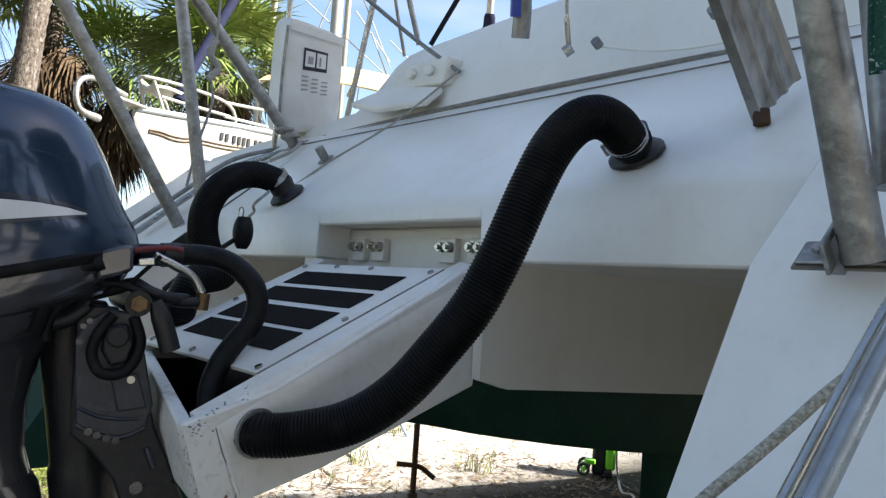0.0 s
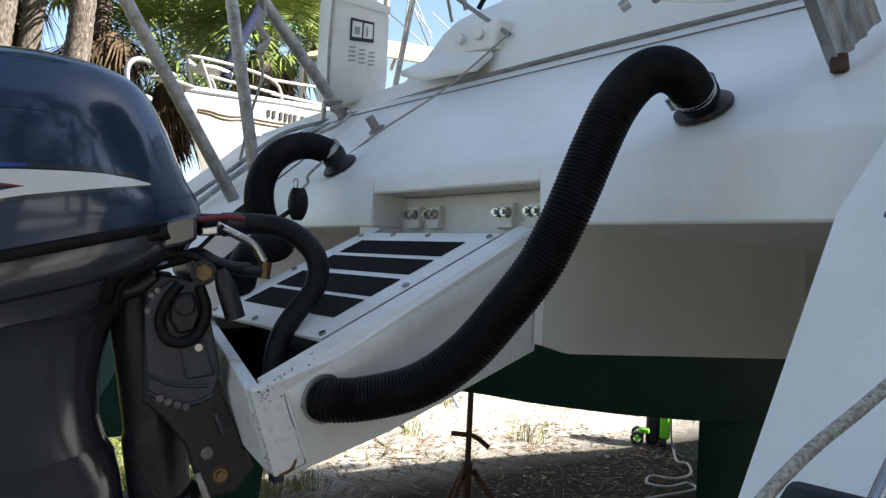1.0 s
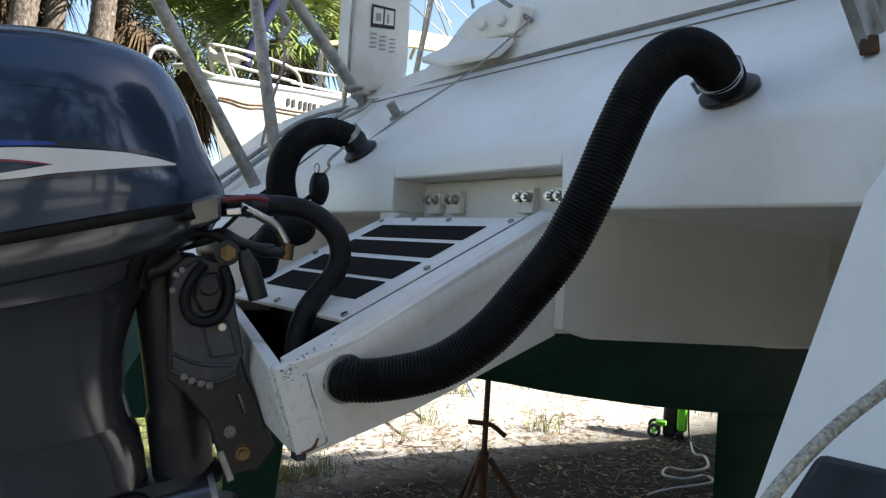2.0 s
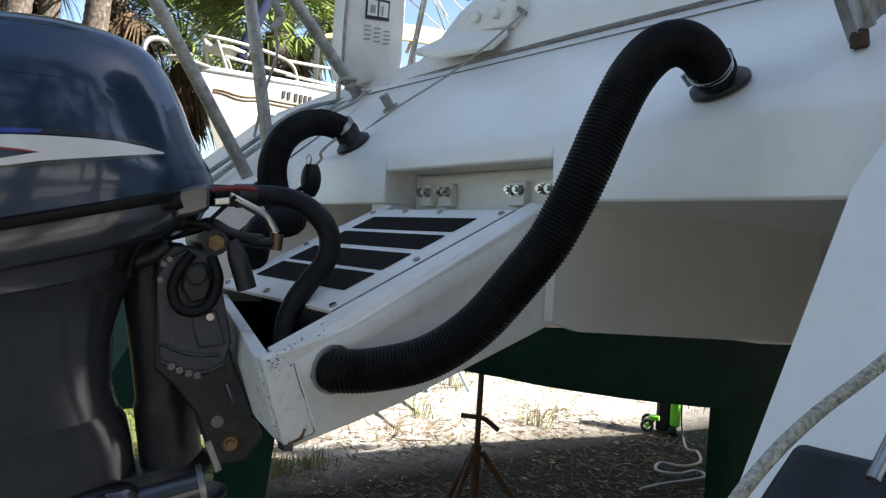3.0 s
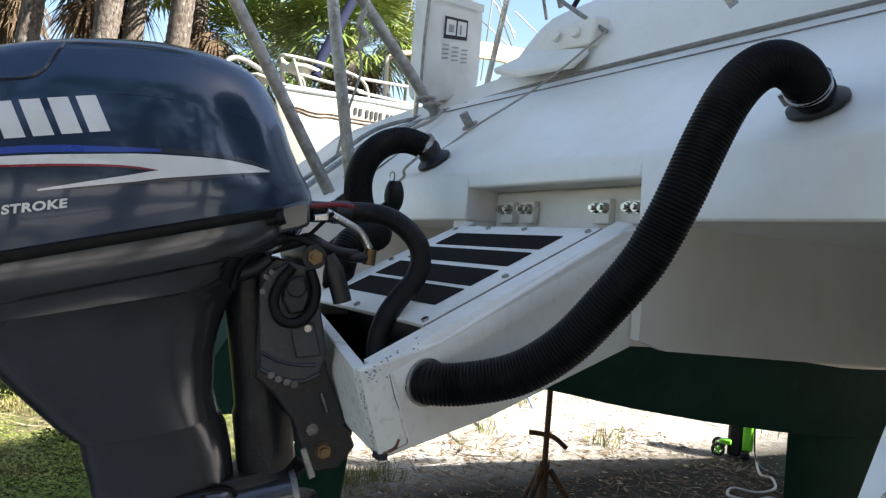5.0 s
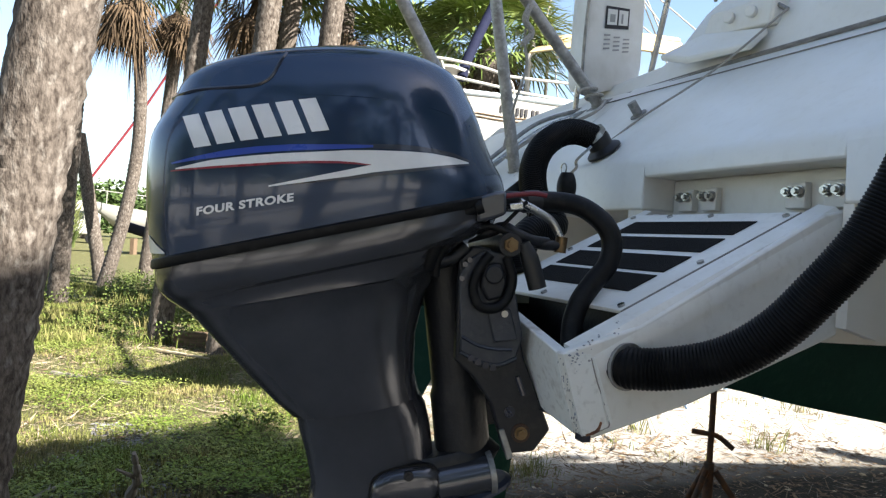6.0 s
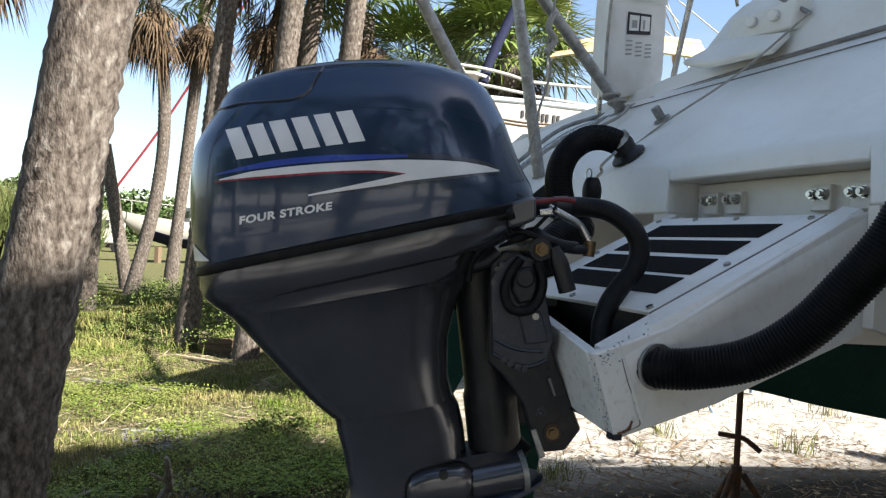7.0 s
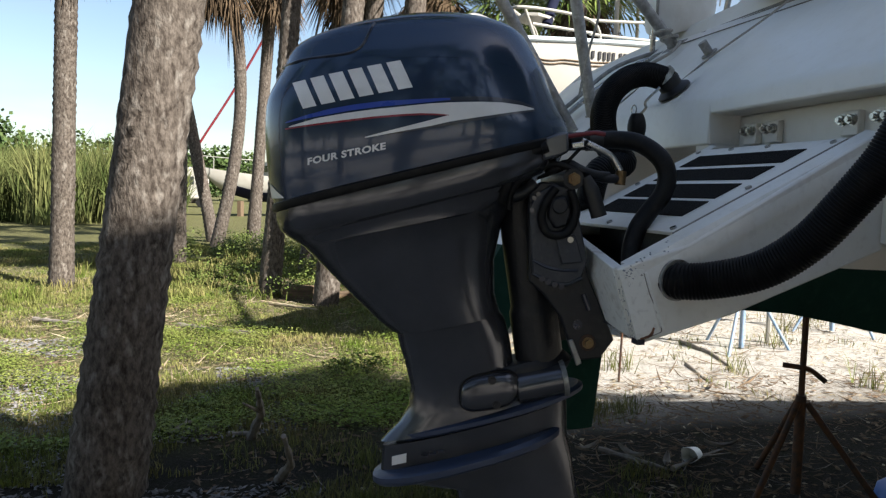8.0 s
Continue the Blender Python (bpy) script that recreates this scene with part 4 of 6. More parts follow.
part("link_joint", tube_bm([(0.08, 0.247, 1.620), (0.08, 0.249, 1.648)], 0.011, 12), BRASS, motor, "brass ball joint")
part("steering_link", tube_bm([(0.085, 0.165, 1.705), (0.083, 0.20, 1.690), (0.08, 0.228, 1.675), (0.08, 0.246, 1.648)], 0.0075, 10, 24), STEEL, motor, "bent steel link")
# cables leaving the front of the cowl
part("cable_gland", loft_bm([[(xx, *p) for xx, p in ((0.150, a), (0.150, b), (0.095, b), (0.095, a))] for a, b in (((0.075, 1.703), (0.078, 1.660)), ((0.105, 1.715), (0.109, 1.669)), ((0.126, 1.718), (0.129, 1.679)))]), LEG_PAINT, motor, "dark grey cable block", bevel=0.006)
part("gland_collar", tube_bm([(0.145, *(0.074, 1.684)), (0.145, *(0.085, 1.689))], 0.0135, 12, 24), RUBBER, motor)
part("throttle_cable", tube_bm([(0.145, *(0.081, 1.687)), (0.145, *(0.056, 1.677)), (0.14, *(0.030, 1.650)), (0.135, *(0.014, 1.616)), (0.12, *(0.006, 1.581))], 0.0105, 12, 30), RUBBER, motor, "black cable sheath")
part("shift_cable", tube_bm([(0.12, *(0.101, 1.674)), (0.12, *(0.068, 1.648)), (0.12, *(0.040, 1.625)), (0.115, *(0.023, 1.597)), (0.11, *(0.021, 1.567))], 0.007, 12, 30), RUBBER, motor)
part("pivot_lump", tube_bm([(0.1, *(-0.024, 1.603)), (0.1, *(0.001, 1.593)), (0.1, *(0.026, 1.591)), (0.1, *(0.055, 1.603)), (0.1, *(0.074, 1.619))], 0.013, 12, 24), BRACKET_PAINT, motor)
part("cable_end", loft_bm([[(xx, *p) for xx, p in ((0.135, a), (0.135, b), (0.120, b), (0.120, a))] for a, b in (((0.135, 1.697), (0.137, 1.686)), ((0.159, 1.701), (0.161, 1.689)))]), STEEL, motor, "bright cable clamp", bevel=0.002)
part("red_cable", tube_bm([(0.125, *(0.130, 1.710)), (0.125, *(0.157, 1.715)), (0.125, *(0.182, 1.718)), (0.125, *(0.202, 1.716))], 0.0045, 12, 24), RED_HOSE, motor, "thin red cable")
part("thin_wire", tube_bm([(0.11, *(0.120, 1.647)), (0.11, *(0.139, 1.668)), (0.11, *(0.158, 1.689)), (0.11, *(0.172, 1.704))], 0.0035, 12, 20), RUBBER, motor)
part("upper_cable", tube_bm([(0.12, *(0.068, 1.640)), (0.12, *(0.097, 1.656)), (0.12, *(0.122, 1.654)), (0.12, *(0.148, 1.644))], 0.006, 12, 24), RUBBER, motor)

# ---- hoses ----
loom = thing("cable_hose", "smooth black control-cable hose looping from the motor into the sled", "hose")
part("sheath", tube_bm([(-0.201, -0.631, 1.704), (-0.205, -0.586, 1.707), (-0.201, -0.526, 1.712), (-0.172, -0.486, 1.705), (-0.141, -0.457, 1.677), (-0.129, -0.445, 1.644), (-0.126, -0.453, 1.605), (-0.132, -0.477, 1.571), (-0.132, -0.501, 1.537), (-0.127, -0.516, 1.500), (-0.118, -0.522, 1.464), (-0.111, -0.523, 1.424)], 0.0185, 18, 90), RUBBER, loom)

part("end_sleeve", tube_bm([(-0.205, -0.586, 1.707), (-0.205, -0.556, 1.710)], 0.0205, 18), BLACK_PLASTIC, loom, "black end sleeve")


def ribbed(pitch, r, depth):
    return lambda f, l: r - depth * (0.5 + 0.5 * math.cos(2 * math.pi * l / pitch))


def vent_hose(points, flange_at, clamp_at, label, radius):
    scale = radius / 0.0385
    h = thing("vent_hose", label, "hose", group="black ventilation hoses")
    p, length = spline(points, 400)
    n = int(length / 0.0058 * 4)
    part("corrugated_tube", tube_bm(points, ribbed(0.0058, 0.0385 * scale, 0.0021), 26, n), HOSE, h)
    a, b = Vector(flange_at[0]), Vector(flange_at[1])
    way = (b - a).normalized()
    fl = part("cowl_vent", tube_bm([a, a + (b - a) * 0.15, a + (b - a) * 0.3, a + (b - a) * 0.6, b], lambda f, l: (0.055 if f < 0.14 else (0.055 - 0.018 * min(1, (f - 0.14) / 0.25))) * scale, 28, 40), BLACK_PLASTIC, h, "black flanged deck vent")
    c, d = Vector(clamp_at[0]), Vector(clamp_at[1])
    part("hose_clamp", tube_bm([c, d], 0.0405 * scale, 26), STEEL, h, "steel band clamp")
    part("clamp_screw", tube_bm([c + Vector((-0.044, -0.012, -0.005)) * scale, c + Vector((-0.040, 0.004, -0.022)) * scale], 0.006 * scale, 10), STEEL, h)
    return h


nrm = Vector((0, -math.sin(SLOPE), math.cos(SLOPE)))
base_s = on_slope(0.318, -0.010)
hose_a = vent_hose([(-0.004, -0.513, 1.452), (0.028, -0.506, 1.450), (0.066, -0.466, 1.455), (0.124, -0.410, 1.480), (0.176, -0.366, 1.530), (0.223, -0.335, 1.598), (0.258, -0.312, 1.656), (0.276, -0.296, 1.704), (0.294, -0.283, 1.756), (0.310, -0.257, 1.837), (0.325, -0.234, 1.898), (0.336, -0.199, 1.940), (0.346, -0.159, 1.957), (0.344, -0.109, 1.954), (0.334, -0.062, 1.939), base_s + nrm * 0.030],
                   (base_s + nrm * 0.0015, base_s + nrm * 0.050), (Vector((0.333, -0.065, 1.940)), Vector((0.337, -0.077, 1.947))), "thick black corrugated hose from the sled side to the deck", 0.0335)
part("sled_flange", tube_bm([(0.0215, -0.508, 1.451), (0.0275, -0.507, 1.451)], 0.0375, 26), ALUMINIUM, hose_a, "grey hose collar in the sled side")
base_p = on_slope(-0.80, -0.030)
hose_b = vent_hose([base_p + nrm * 0.035, (-0.808, -0.061, 1.947), (-0.786, -0.130, 1.953), (-0.767, -0.197, 1.937), (-0.737, -0.262, 1.894), (-0.706, -0.302, 1.839), (-0.666, -0.322, 1.780), (-0.625, -0.322, 1.725), (-0.584, -0.303, 1.684), (-0.56, -0.38, 1.66), (-0.545, -0.41, 1.60), (-0.525, -0.42, 1.56)],
                   (base_p + nrm * 0.0015, base_p + nrm * 0.050), (base_p + nrm * 0.050 + Vector((0.0, -0.004, 0)), base_p + nrm * 0.062 + Vector((0.0, -0.008, 0))), "black corrugated hose arching from the deck down behind the sled", 0.0355)

# ---- poles on the stern ----
PORT_X = -1.30


def pole(points, radius, label, foot=None, name="davit_pole"):
    t = thing(name, label, "pole", group="galvanised poles on the stern")
    part("tube", tube_bm(points, radius, 22), GALV, t)
    if foot:
        foot(t, Vector(points[0]))
    return t


def pad(t, p):
    n = Vector((0, -math.sin(SLOPE), math.cos(SLOPE)))
    m = Matrix.Translation(p - n * 0.004) @ n.to_track_quat("Z", "Y").to_matrix().to_4x4()
    part("foot_plate", box_bm((-0.045, -0.035, -0.004), (0.045, 0.035, 0.006)), GALV, t, bevel=0.002, m=m)
    for dx in (-0.032, 0.032):
        part("foot_bolt", disc_bm(m @ Vector((dx, 0.0, 0.006)), n, 0.009, 0.007, 6), STEEL, t)


pole([(PORT_X, -0.13, on_slope(0, -0.13).z), (PORT_X, -0.13 - 0.41 * 1.6, on_slope(0, -0.13).z + 0.632 * 1.6)], 0.0205, "dull galvanised steel pole raked aft from the stern", pad)
pole([(PORT_X + 0.01, -0.062, on_slope(0, -0.062).z), (PORT_X + 0.01, -0.28, 2.98)], 0.0205, "upright galvanised steel pole on the stern", pad)
pole([(PORT_X, 0.262, on_slope(0, 0.262).z), (PORT_X, -0.50, 2.93)], 0.0205, "galvanised steel strut leaning aft over the deck", pad)


# ---- palms ----
def fan(bm, at, way, up, length, blades, spread, droop, rnd):
    """A fan leaf: narrow blades from one point."""
    way, up = Vector(way).normalized(), Vector(up).normalized()
    side = way.cross(up).normalized()
    up = side.cross(way)
    hub = Vector(at) + way * length * 0.45
    bmesh_quad = lambda a, b, c, d: bm.faces.new([bm.verts.new(v) for v in (a, b, c, d)])
    w = side * 0.012
    bmesh_quad(Vector(at) - w, Vector(at) + w, hub + w, hub - w)
    for k in range(blades):
        a = (k / (blades - 1) - 0.5) * 2 * spread
        d = (way * math.cos(a) + side * math.sin(a) + up * 0.12 * rnd.uniform(-1, 1)).normalized()
        ln = length * rnd.uniform(0.55, 0.85) * (1 - 0.25 * abs(a) / spread)
        mid = hub + d * ln * 0.55
        tip = hub + d * ln + Vector((0, 0, -droop * ln * rnd.uniform(0.5, 1.2)))
        s = d.cross(up).normalized() * (0.016 * length)
        v = [bm.verts.new(p) for p in (hub, mid + s, tip, mid - s)]
        bm.faces.new(v)


def palm(x, y, height, radius, lean=(0, 0), crown=True, seed=1, label="tall cabbage palm with a rough grey trunk", skirt=16, fans=26, size=1.0, bow=(0, 0), base_flare=1.15):
    rnd = random.Random(seed)
    t = thing("palm_tree", label, "palm tree", pose(x, y, 0), group="cabbage palms")
    bm = bmesh.new()
    rings = []
    count = int(height / 0.055)
    for i in range(count + 1):
        f = i / count
        z = f * height - 0.05
        cx = lean[0] * f * height + bow[0] * math.sin(f * math.pi)
        cy = lean[1] * f * height + bow[1] * math.sin(f * math.pi)
        r = radius * (base_flare - (base_flare - 1) * min(1, f * 6)) * (1 - 0.12 * f) * (1 + 0.05 * noise.noise((seed, z * 1.1, 0.5)))
        step = 0.10 * radius * (1 if i % 2 else -0.4)
        ring = []
        for k in range(28):
            a = 2 * math.pi * k / 28
            rr = r + step * noise.noise((k * 0.5 + seed, z * 3.0, 1.7)) + 0.028 * radius * noise.noise((math.cos(a) * 4, math.sin(a) * 4, z * 9 + seed)) + (0.045 * radius if i % 2 else 0)
            ring.append((cx + rr * math.cos(a), cy + rr * math.sin(a), z))
        rings.append(ring)
    part("trunk", loft_bm(rings), BARK, t, "rough ringed grey-brown trunk")
    top = Vector((lean[0] * height, lean[1] * height, height - 0.05))
    if crown:
        bm = bmesh.new()
        for _ in range(fans):
            a, e = rnd.uniform(0, 6.283), rnd.uniform(-0.35, 1.3)
            w = Vector((math.cos(a) * math.cos(e), math.sin(a) * math.cos(e), math.sin(e)))
            fan(bm, top + w * 0.1, w, (0, 0, 1) if e < 1.0 else (1, 0, 0), rnd.uniform(1.2, 1.7) * size, 22, 1.35, 0.28, rnd)
        part("crown", bm, FROND, t, "spiky green fan fronds", smooth=False)
    if skirt:
        bm = bmesh.new()
        for _ in range(skirt):
            a, e = rnd.uniform(0, 6.283), rnd.uniform(-1.45, -0.75)
            w = Vector((math.cos(a) * math.cos(e), math.sin(a) * math.cos(e), math.sin(e)))
            fan(bm, top + Vector((0, 0, -rnd.uniform(0, 0.7))) + w * 0.1, w, (math.cos(a), math.sin(a), 0), rnd.uniform(0.8, 1.35) * size, 16, 0.8, 0.35, rnd)
        part("dead_skirt", bm, DEAD_FROND, t, "hanging dead brown fronds", smooth=False)
    return t


palm(-2.85, -2.0, 7.5, 0.180, (0.0, 0.130), seed=3, label="leaning cabbage palm with a rough grey trunk half in shade", base_flare=1.12)
palm(-11.1, -4.13, 6.7, 0.165, (0.0, 0.03), seed=4, skirt=34)
palm(-14.96, -2.85, 7.59, 0.165, (0.02, 0.03), seed=5)
palm(-9.89, -1.05, 6.90, 0.144, (0.0, 0.068), seed=6)
palm(-12.5, -0.38, 6.4, 0.125, (0.0, 0.12), seed=7, skirt=40, size=1.15)
palm(-19.5, -2.30, 8.0, 0.165, (0.0, 0.02), seed=8, bow=(0, 0.55), skirt=44, size=1.3)
palm(-21.0, -1.35, 8.3, 0.175, (0.0, 0.07), seed=9, skirt=40, size=1.3)
palm(-21.0, -2.42, 4.0, 0.18, (0.0, -0.19), seed=10, crown=False, skirt=0, label="leaning palm trunk without a crown")
palm(-9.0, -0.31, 7.24, 0.157, (0.0, 0.08), seed=11)
palm(-11.8, 0.35, 7.82, 0.157, (0.0, 0.08), seed=12)
palm(-9.0, 0.60, 7.59, 0.157, (0.0, 0.065), seed=13)
palm(-12.4, 1.6, 5.9, 0.157, (0.0, 0.05), seed=14, skirt=60, size=1.15)
palm(-9.2, 2.85, 4.6, 0.20, (0.0, 0.11), seed=16, fans=60, skirt=70, size=0.85, label="shaggy cabbage palm with a full green crown and brown skirt")
palm(-11.0, 4.1, 5.6, 0.20, (0.0, 0.02), seed=17, fans=44, skirt=60, size=0.85, label="shaggy cabbage palm with a brown skirt")
palm(-12.5, 2.9, 5.0, 0.2, (0.0, 0.02), seed=18, fans=44, skirt=70, size=1.0, label="shaggy cabbage palm with a brown skirt")


# palms to starboard and astern, out of view, added for the cowl's dark reflections
for k, (x, y) in enumerate(((5.2, -2.6), (6.8, -0.6), (4.6, -5.2), (8.2, -3.8), (9.5, 1.2), (2.2, -7.5), (-1.8, -8.2))):
    palm(x, y, 6.2 + 0.3 * (k % 3), 0.18, (0.01 * (k % 3), 0.03), seed=60 + k, fans=22, skirt=14)


# ---- far vegetation ----
def reeds():
    rnd = random.Random(5)
    verts, faces = [], []
    for _ in range(32000):
        x = -rnd.uniform(26, 48)
        y = rnd.uniform(-30, -5.4)
        if x > -30 + 0.5 * noise.noise((0, y * 0.5, 0)) * 4:
            continue
        h = rnd.uniform(1.6, 3.6) * (1 + 0.3 * noise.noise((x * 0.2, y * 0.2, 4)))
        a = rnd.uniform(0, 3.14)
        dx, dy = 0.026 * math.cos(a), 0.026 * math.sin(a)
        lx, ly = rnd.gauss(0, 0.75), rnd.gauss(0, 0.75)
        i = len(verts)
        verts += [(x - dx, y - dy, 0), (x + dx, y + dy, 0), (x + lx * 0.4 + dx, y + ly * 0.4 + dy, h * 0.6), (x + lx * 0.4 - dx, y + ly * 0.4 - dy, h * 0.6), (x + lx, y + ly, h)]
        faces += [(i, i + 1, i + 2, i + 3), (i + 3, i + 2, i + 4)]
    me = bpy.data.meshes.new("reeds")
    me.from_pydata(verts, [], faces)
    me.materials.append(REED)
    tagged(new("reeds", me), "tall yellow-green reeds beyond the lawn", "reeds", kind="stuff")


reeds()


def leafy_tree(x, y, height, width, seed):
    rnd = random.Random(seed)
    t = thing("far_tree", "rounded dark green tree on the horizon", "tree", pose(x, y, 0), group="trees on the horizon")
    bm = tube_bm([(0, 0, 0), (0.1, 0.1, height * 0.35), (0, 0.2, height * 0.7)], lambda f, l: 0.25 * (1 - 0.7 * f), 8, 8)
    for k in range(4):
        a = k * 1.6
        tube_bm([(0, 0, height * 0.3), (math.cos(a) * width * 0.3, math.sin(a) * width * 0.3, height * 0.7)], lambda f, l: 0.12 * (1 - 0.7 * f), 6, 4, bm)
    part("trunk", bm, BARK, t)
    verts, faces = [], []
    lumps = [(rnd.uniform(-0.4, 0.4) * width, rnd.uniform(-0.4, 0.4) * width, rnd.uniform(0.35, 0.9) * height, rnd.uniform(0.14, 0.26) * width) for _ in range(16)]
    for cx, cy, cz, r in lumps:
        for _ in range(170):
            d = Vector((rnd.gauss(0, 1), rnd.gauss(0, 1), rnd.gauss(0, 0.8))).normalized() * r * rnd.uniform(0.6, 1.1)
            c = Vector((cx, cy, cz)) + d
            u = Vector((rnd.gauss(0, 1), rnd.gauss(0, 1), rnd.gauss(0, 1))).normalized() * 0.22
            v = u.cross(Vector((rnd.gauss(0, 1), rnd.gauss(0, 1), 1))).normalized() * 0.16
            i = len(verts)
            verts += [tuple(c + u), tuple(c + v), tuple(c - u), tuple(c - v)]
            faces.append((i, i + 1, i + 2, i + 3))
    me = bpy.data.meshes.new("crown")
    me.from_pydata(verts, [], faces)
    me.materials.append(LEAF)
    c = new("crown", me)
    c.parent = t


for k, (x, y, h, w) in enumerate(((-62, -21, 6.6, 8), (-66, -26, 7.5, 9), (-64, -32, 7.0, 9), (-70, -14, 5.5, 7), (-64, -9.5, 4.8, 6), (-60, -40, 7, 9), (-75, -18, 5.5, 8), (-72, -7, 4.5, 7), (-85, -2, 5, 9))):
    leafy_tree(x, y, h, w, 40 + k)

# trees to starboard and behind, out of view, added to shade the stern
def shadow_cut(x, y):
    """Cuts the crown to fit its shadow's edge: rises away from the boat."""
    return 4.0 + 0.839 * (0.743 * x + 0.669 * y) + 0.5 * noise.noise((x * 0.9, y * 0.9, 4))


def shade_tree(x, y, height, width, seed, lumps=26):
    rnd = random.Random(seed)
    t = thing("shade_tree", "unseen broad leafy tree added to shade the boat's stern", "tree", pose(x, y, 0), group="shade trees")
    bm = tube_bm([(0, 0, -0.1), (0.1, 0.05, height * 0.3), (0, 0.2, height * 0.75)], lambda f, l: 0.24 * (1 - 0.7 * f), 10, 10)
    for k in range(6):
        a = k * 1.05
        tube_bm([(0.05, 0.05, height * 0.32), (math.cos(a) * width * 0.3, math.sin(a) * width * 0.3, height * 0.72)], lambda f, l: 0.11 * (1 - 0.7 * f), 6, 5, bm)
    part("trunk", bm, BARK, t)
    verts, faces = [], []
    for _ in range(lumps):
        cx, cy, cz = (rnd.uniform(-0.36, 0.36) * width, rnd.uniform(-0.36, 0.36) * width, rnd.uniform(0.62, 0.95) * height)
        r = rnd.uniform(0.16, 0.24) * width
        for _ in range(420):
            d = Vector((rnd.gauss(0, 1), rnd.gauss(0, 1), rnd.gauss(0, 0.7))).normalized() * r * rnd.uniform(0.3, 1.05)
            c = Vector((cx, cy, cz)) + d
            if c.z > shadow_cut(x + c.x, y + c.y):
                continue
            u = Vector((rnd.gauss(0, 1), rnd.gauss(0, 1), rnd.gauss(0, 0.6))).normalized() * 0.21
            v = u.cross(Vector((rnd.gauss(0, 0.5), rnd.gauss(0, 0.5), 1))).normalized() * 0.14
            i = len(verts)
            verts += [tuple(c + u), tuple(c + v), tuple(c - u), tuple(c - v)]
            faces.append((i, i + 1, i + 2, i + 3))
    me = bpy.data.meshes.new("crown")
    me.from_pydata(verts, [], faces)
    me.materials.append(LEAF)
    new("crown", me).parent = t


shade_tree(6.9, 5.5, 10.9, 6.8, 71, 90)
# more unseen trees, added as a dark band in the reflections
for k, (x, y, w, h) in enumerate(((15, -9, 9, 7.5), (17, -2, 10, 8.0), (12, -16, 9, 7), (19, 6, 9, 7), (3, -19, 9, 7))):
    leafy_tree(x, y, h, w, 80 + k)


# ---- starboard stern fittings ----
def starboard_pole():
    base, top = Vector((0.766, -0.290, 1.738)), Vector((0.739, -0.371, 2.007))
    top = base + (top - base) * 2.2
    t = pole([base, top], 0.0205, "thick galvanised steel pole bolted to the stern by a welded foot")
    n = Vector((0, -math.sin(SLOPE), math.cos(SLOPE)))
    a = (top - base).normalized()
    side = Vector((1, 0, 0))
    up = Vector((0, math.cos(SLOPE), math.sin(SLOPE)))
    m = Matrix((side.to_4d(), up.to_4d(), n.to_4d(), (0, 0, 0, 1))).transposed()
    m = Matrix.Translation(base - a * 0.004) @ m.to_3x3().to_4x4()
    plate = part("foot_plate", box_bm((-0.066, 0.000, -0.003), (0.046, 0.038, 0.002)), GALV, t, bevel=0.003, m=m)
    part("gusset", prism_bm([(-0.036, -0.01), (-0.018, -0.01), (-0.018, 0.036), (-0.028, 0.022)], "y", -0.004, 0.004), GALV, t, m=m @ Matrix.Rotation(radians(0), 4, "Z"))
    part("gusset", prism_bm([(-0.020, -0.0), (0.024, 0.0), (0.024, 0.036), (-0.020, 0.036)], "x", -0.029, -0.024), GALV, t, bevel=0.002, m=m)
    part("foot_bolt", disc_bm(m @ Vector((-0.046, 0.020, 0.002)), n, 0.008, 0.006, 6), STEEL, t)
    part("pad_sealant", box_bm((-0.069, -0.003, -0.006), (0.049, 0.041, -0.003)), SEALANT, t, m=m)


starboard_pole()
pole([(0.787, -0.270, 1.810), (0.759, -0.260, 2.035)], 0.0205, "galvanised steel pole wrapped with a green flecked rope")
rope_coil = thing("rope_coil", "dark green rope flecked with white, hung in a bunch", "rope")
for pts in ([(0.798, -0.383, 1.981), (0.792, -0.364, 1.929), (0.791, -0.354, 1.896)], [(0.805, -0.390, 1.976), (0.800, -0.371, 1.925), (0.799, -0.362, 1.896)], [(0.807, -0.380, 1.979), (0.802, -0.360, 1.928), (0.801, -0.352, 1.901)]):
    part("strand", tube_bm(pts, 0.0052, 12, 16), GREEN_ROPE, rope_coil)


def davit_plank():
    t = thing("boat_davit", "ribbed weathered aluminium davit arm standing on the deck", "davit")
    a, b = Vector((0.505, 0.033, 1.962)), Vector((0.517, 0.134, 2.046))
    rise = (Vector((0.478, -0.078, 2.138)) - a).normalized()
    w = (b - a)
    nrm = w.cross(rise).normalized()
    if nrm.y > 0:
        nrm = -nrm
    prof = []
    for u, d in ((0, -0.012), (0, 0.006), (0.06, 0.006), (0.10, 0.0), (0.28, 0.0), (0.31, 0.006), (0.36, 0.006), (0.39, 0.0), (0.58, 0.0), (0.61, 0.006), (0.66, 0.006), (0.69, 0.0), (0.90, 0.0), (0.94, 0.006), (1, 0.006), (1, -0.012), (0.97, -0.012), (0.97, -0.006), (0.03, -0.006), (0.03, -0.012)):
        prof.append(w * u + nrm * d)
    part("channel", loft_bm([[tuple(a + p + rise * h) for p in prof] for h in (0.012, 0.2, 0.55)]), ALUMINIUM, t, smooth=False)
    part("foot", tube_bm([a + w * 0.02 + rise * 0.0, a + w * 0.1 + rise * 0.022], 0.013, 12), RUST, t, "dark worn foot", bevel=0.003)


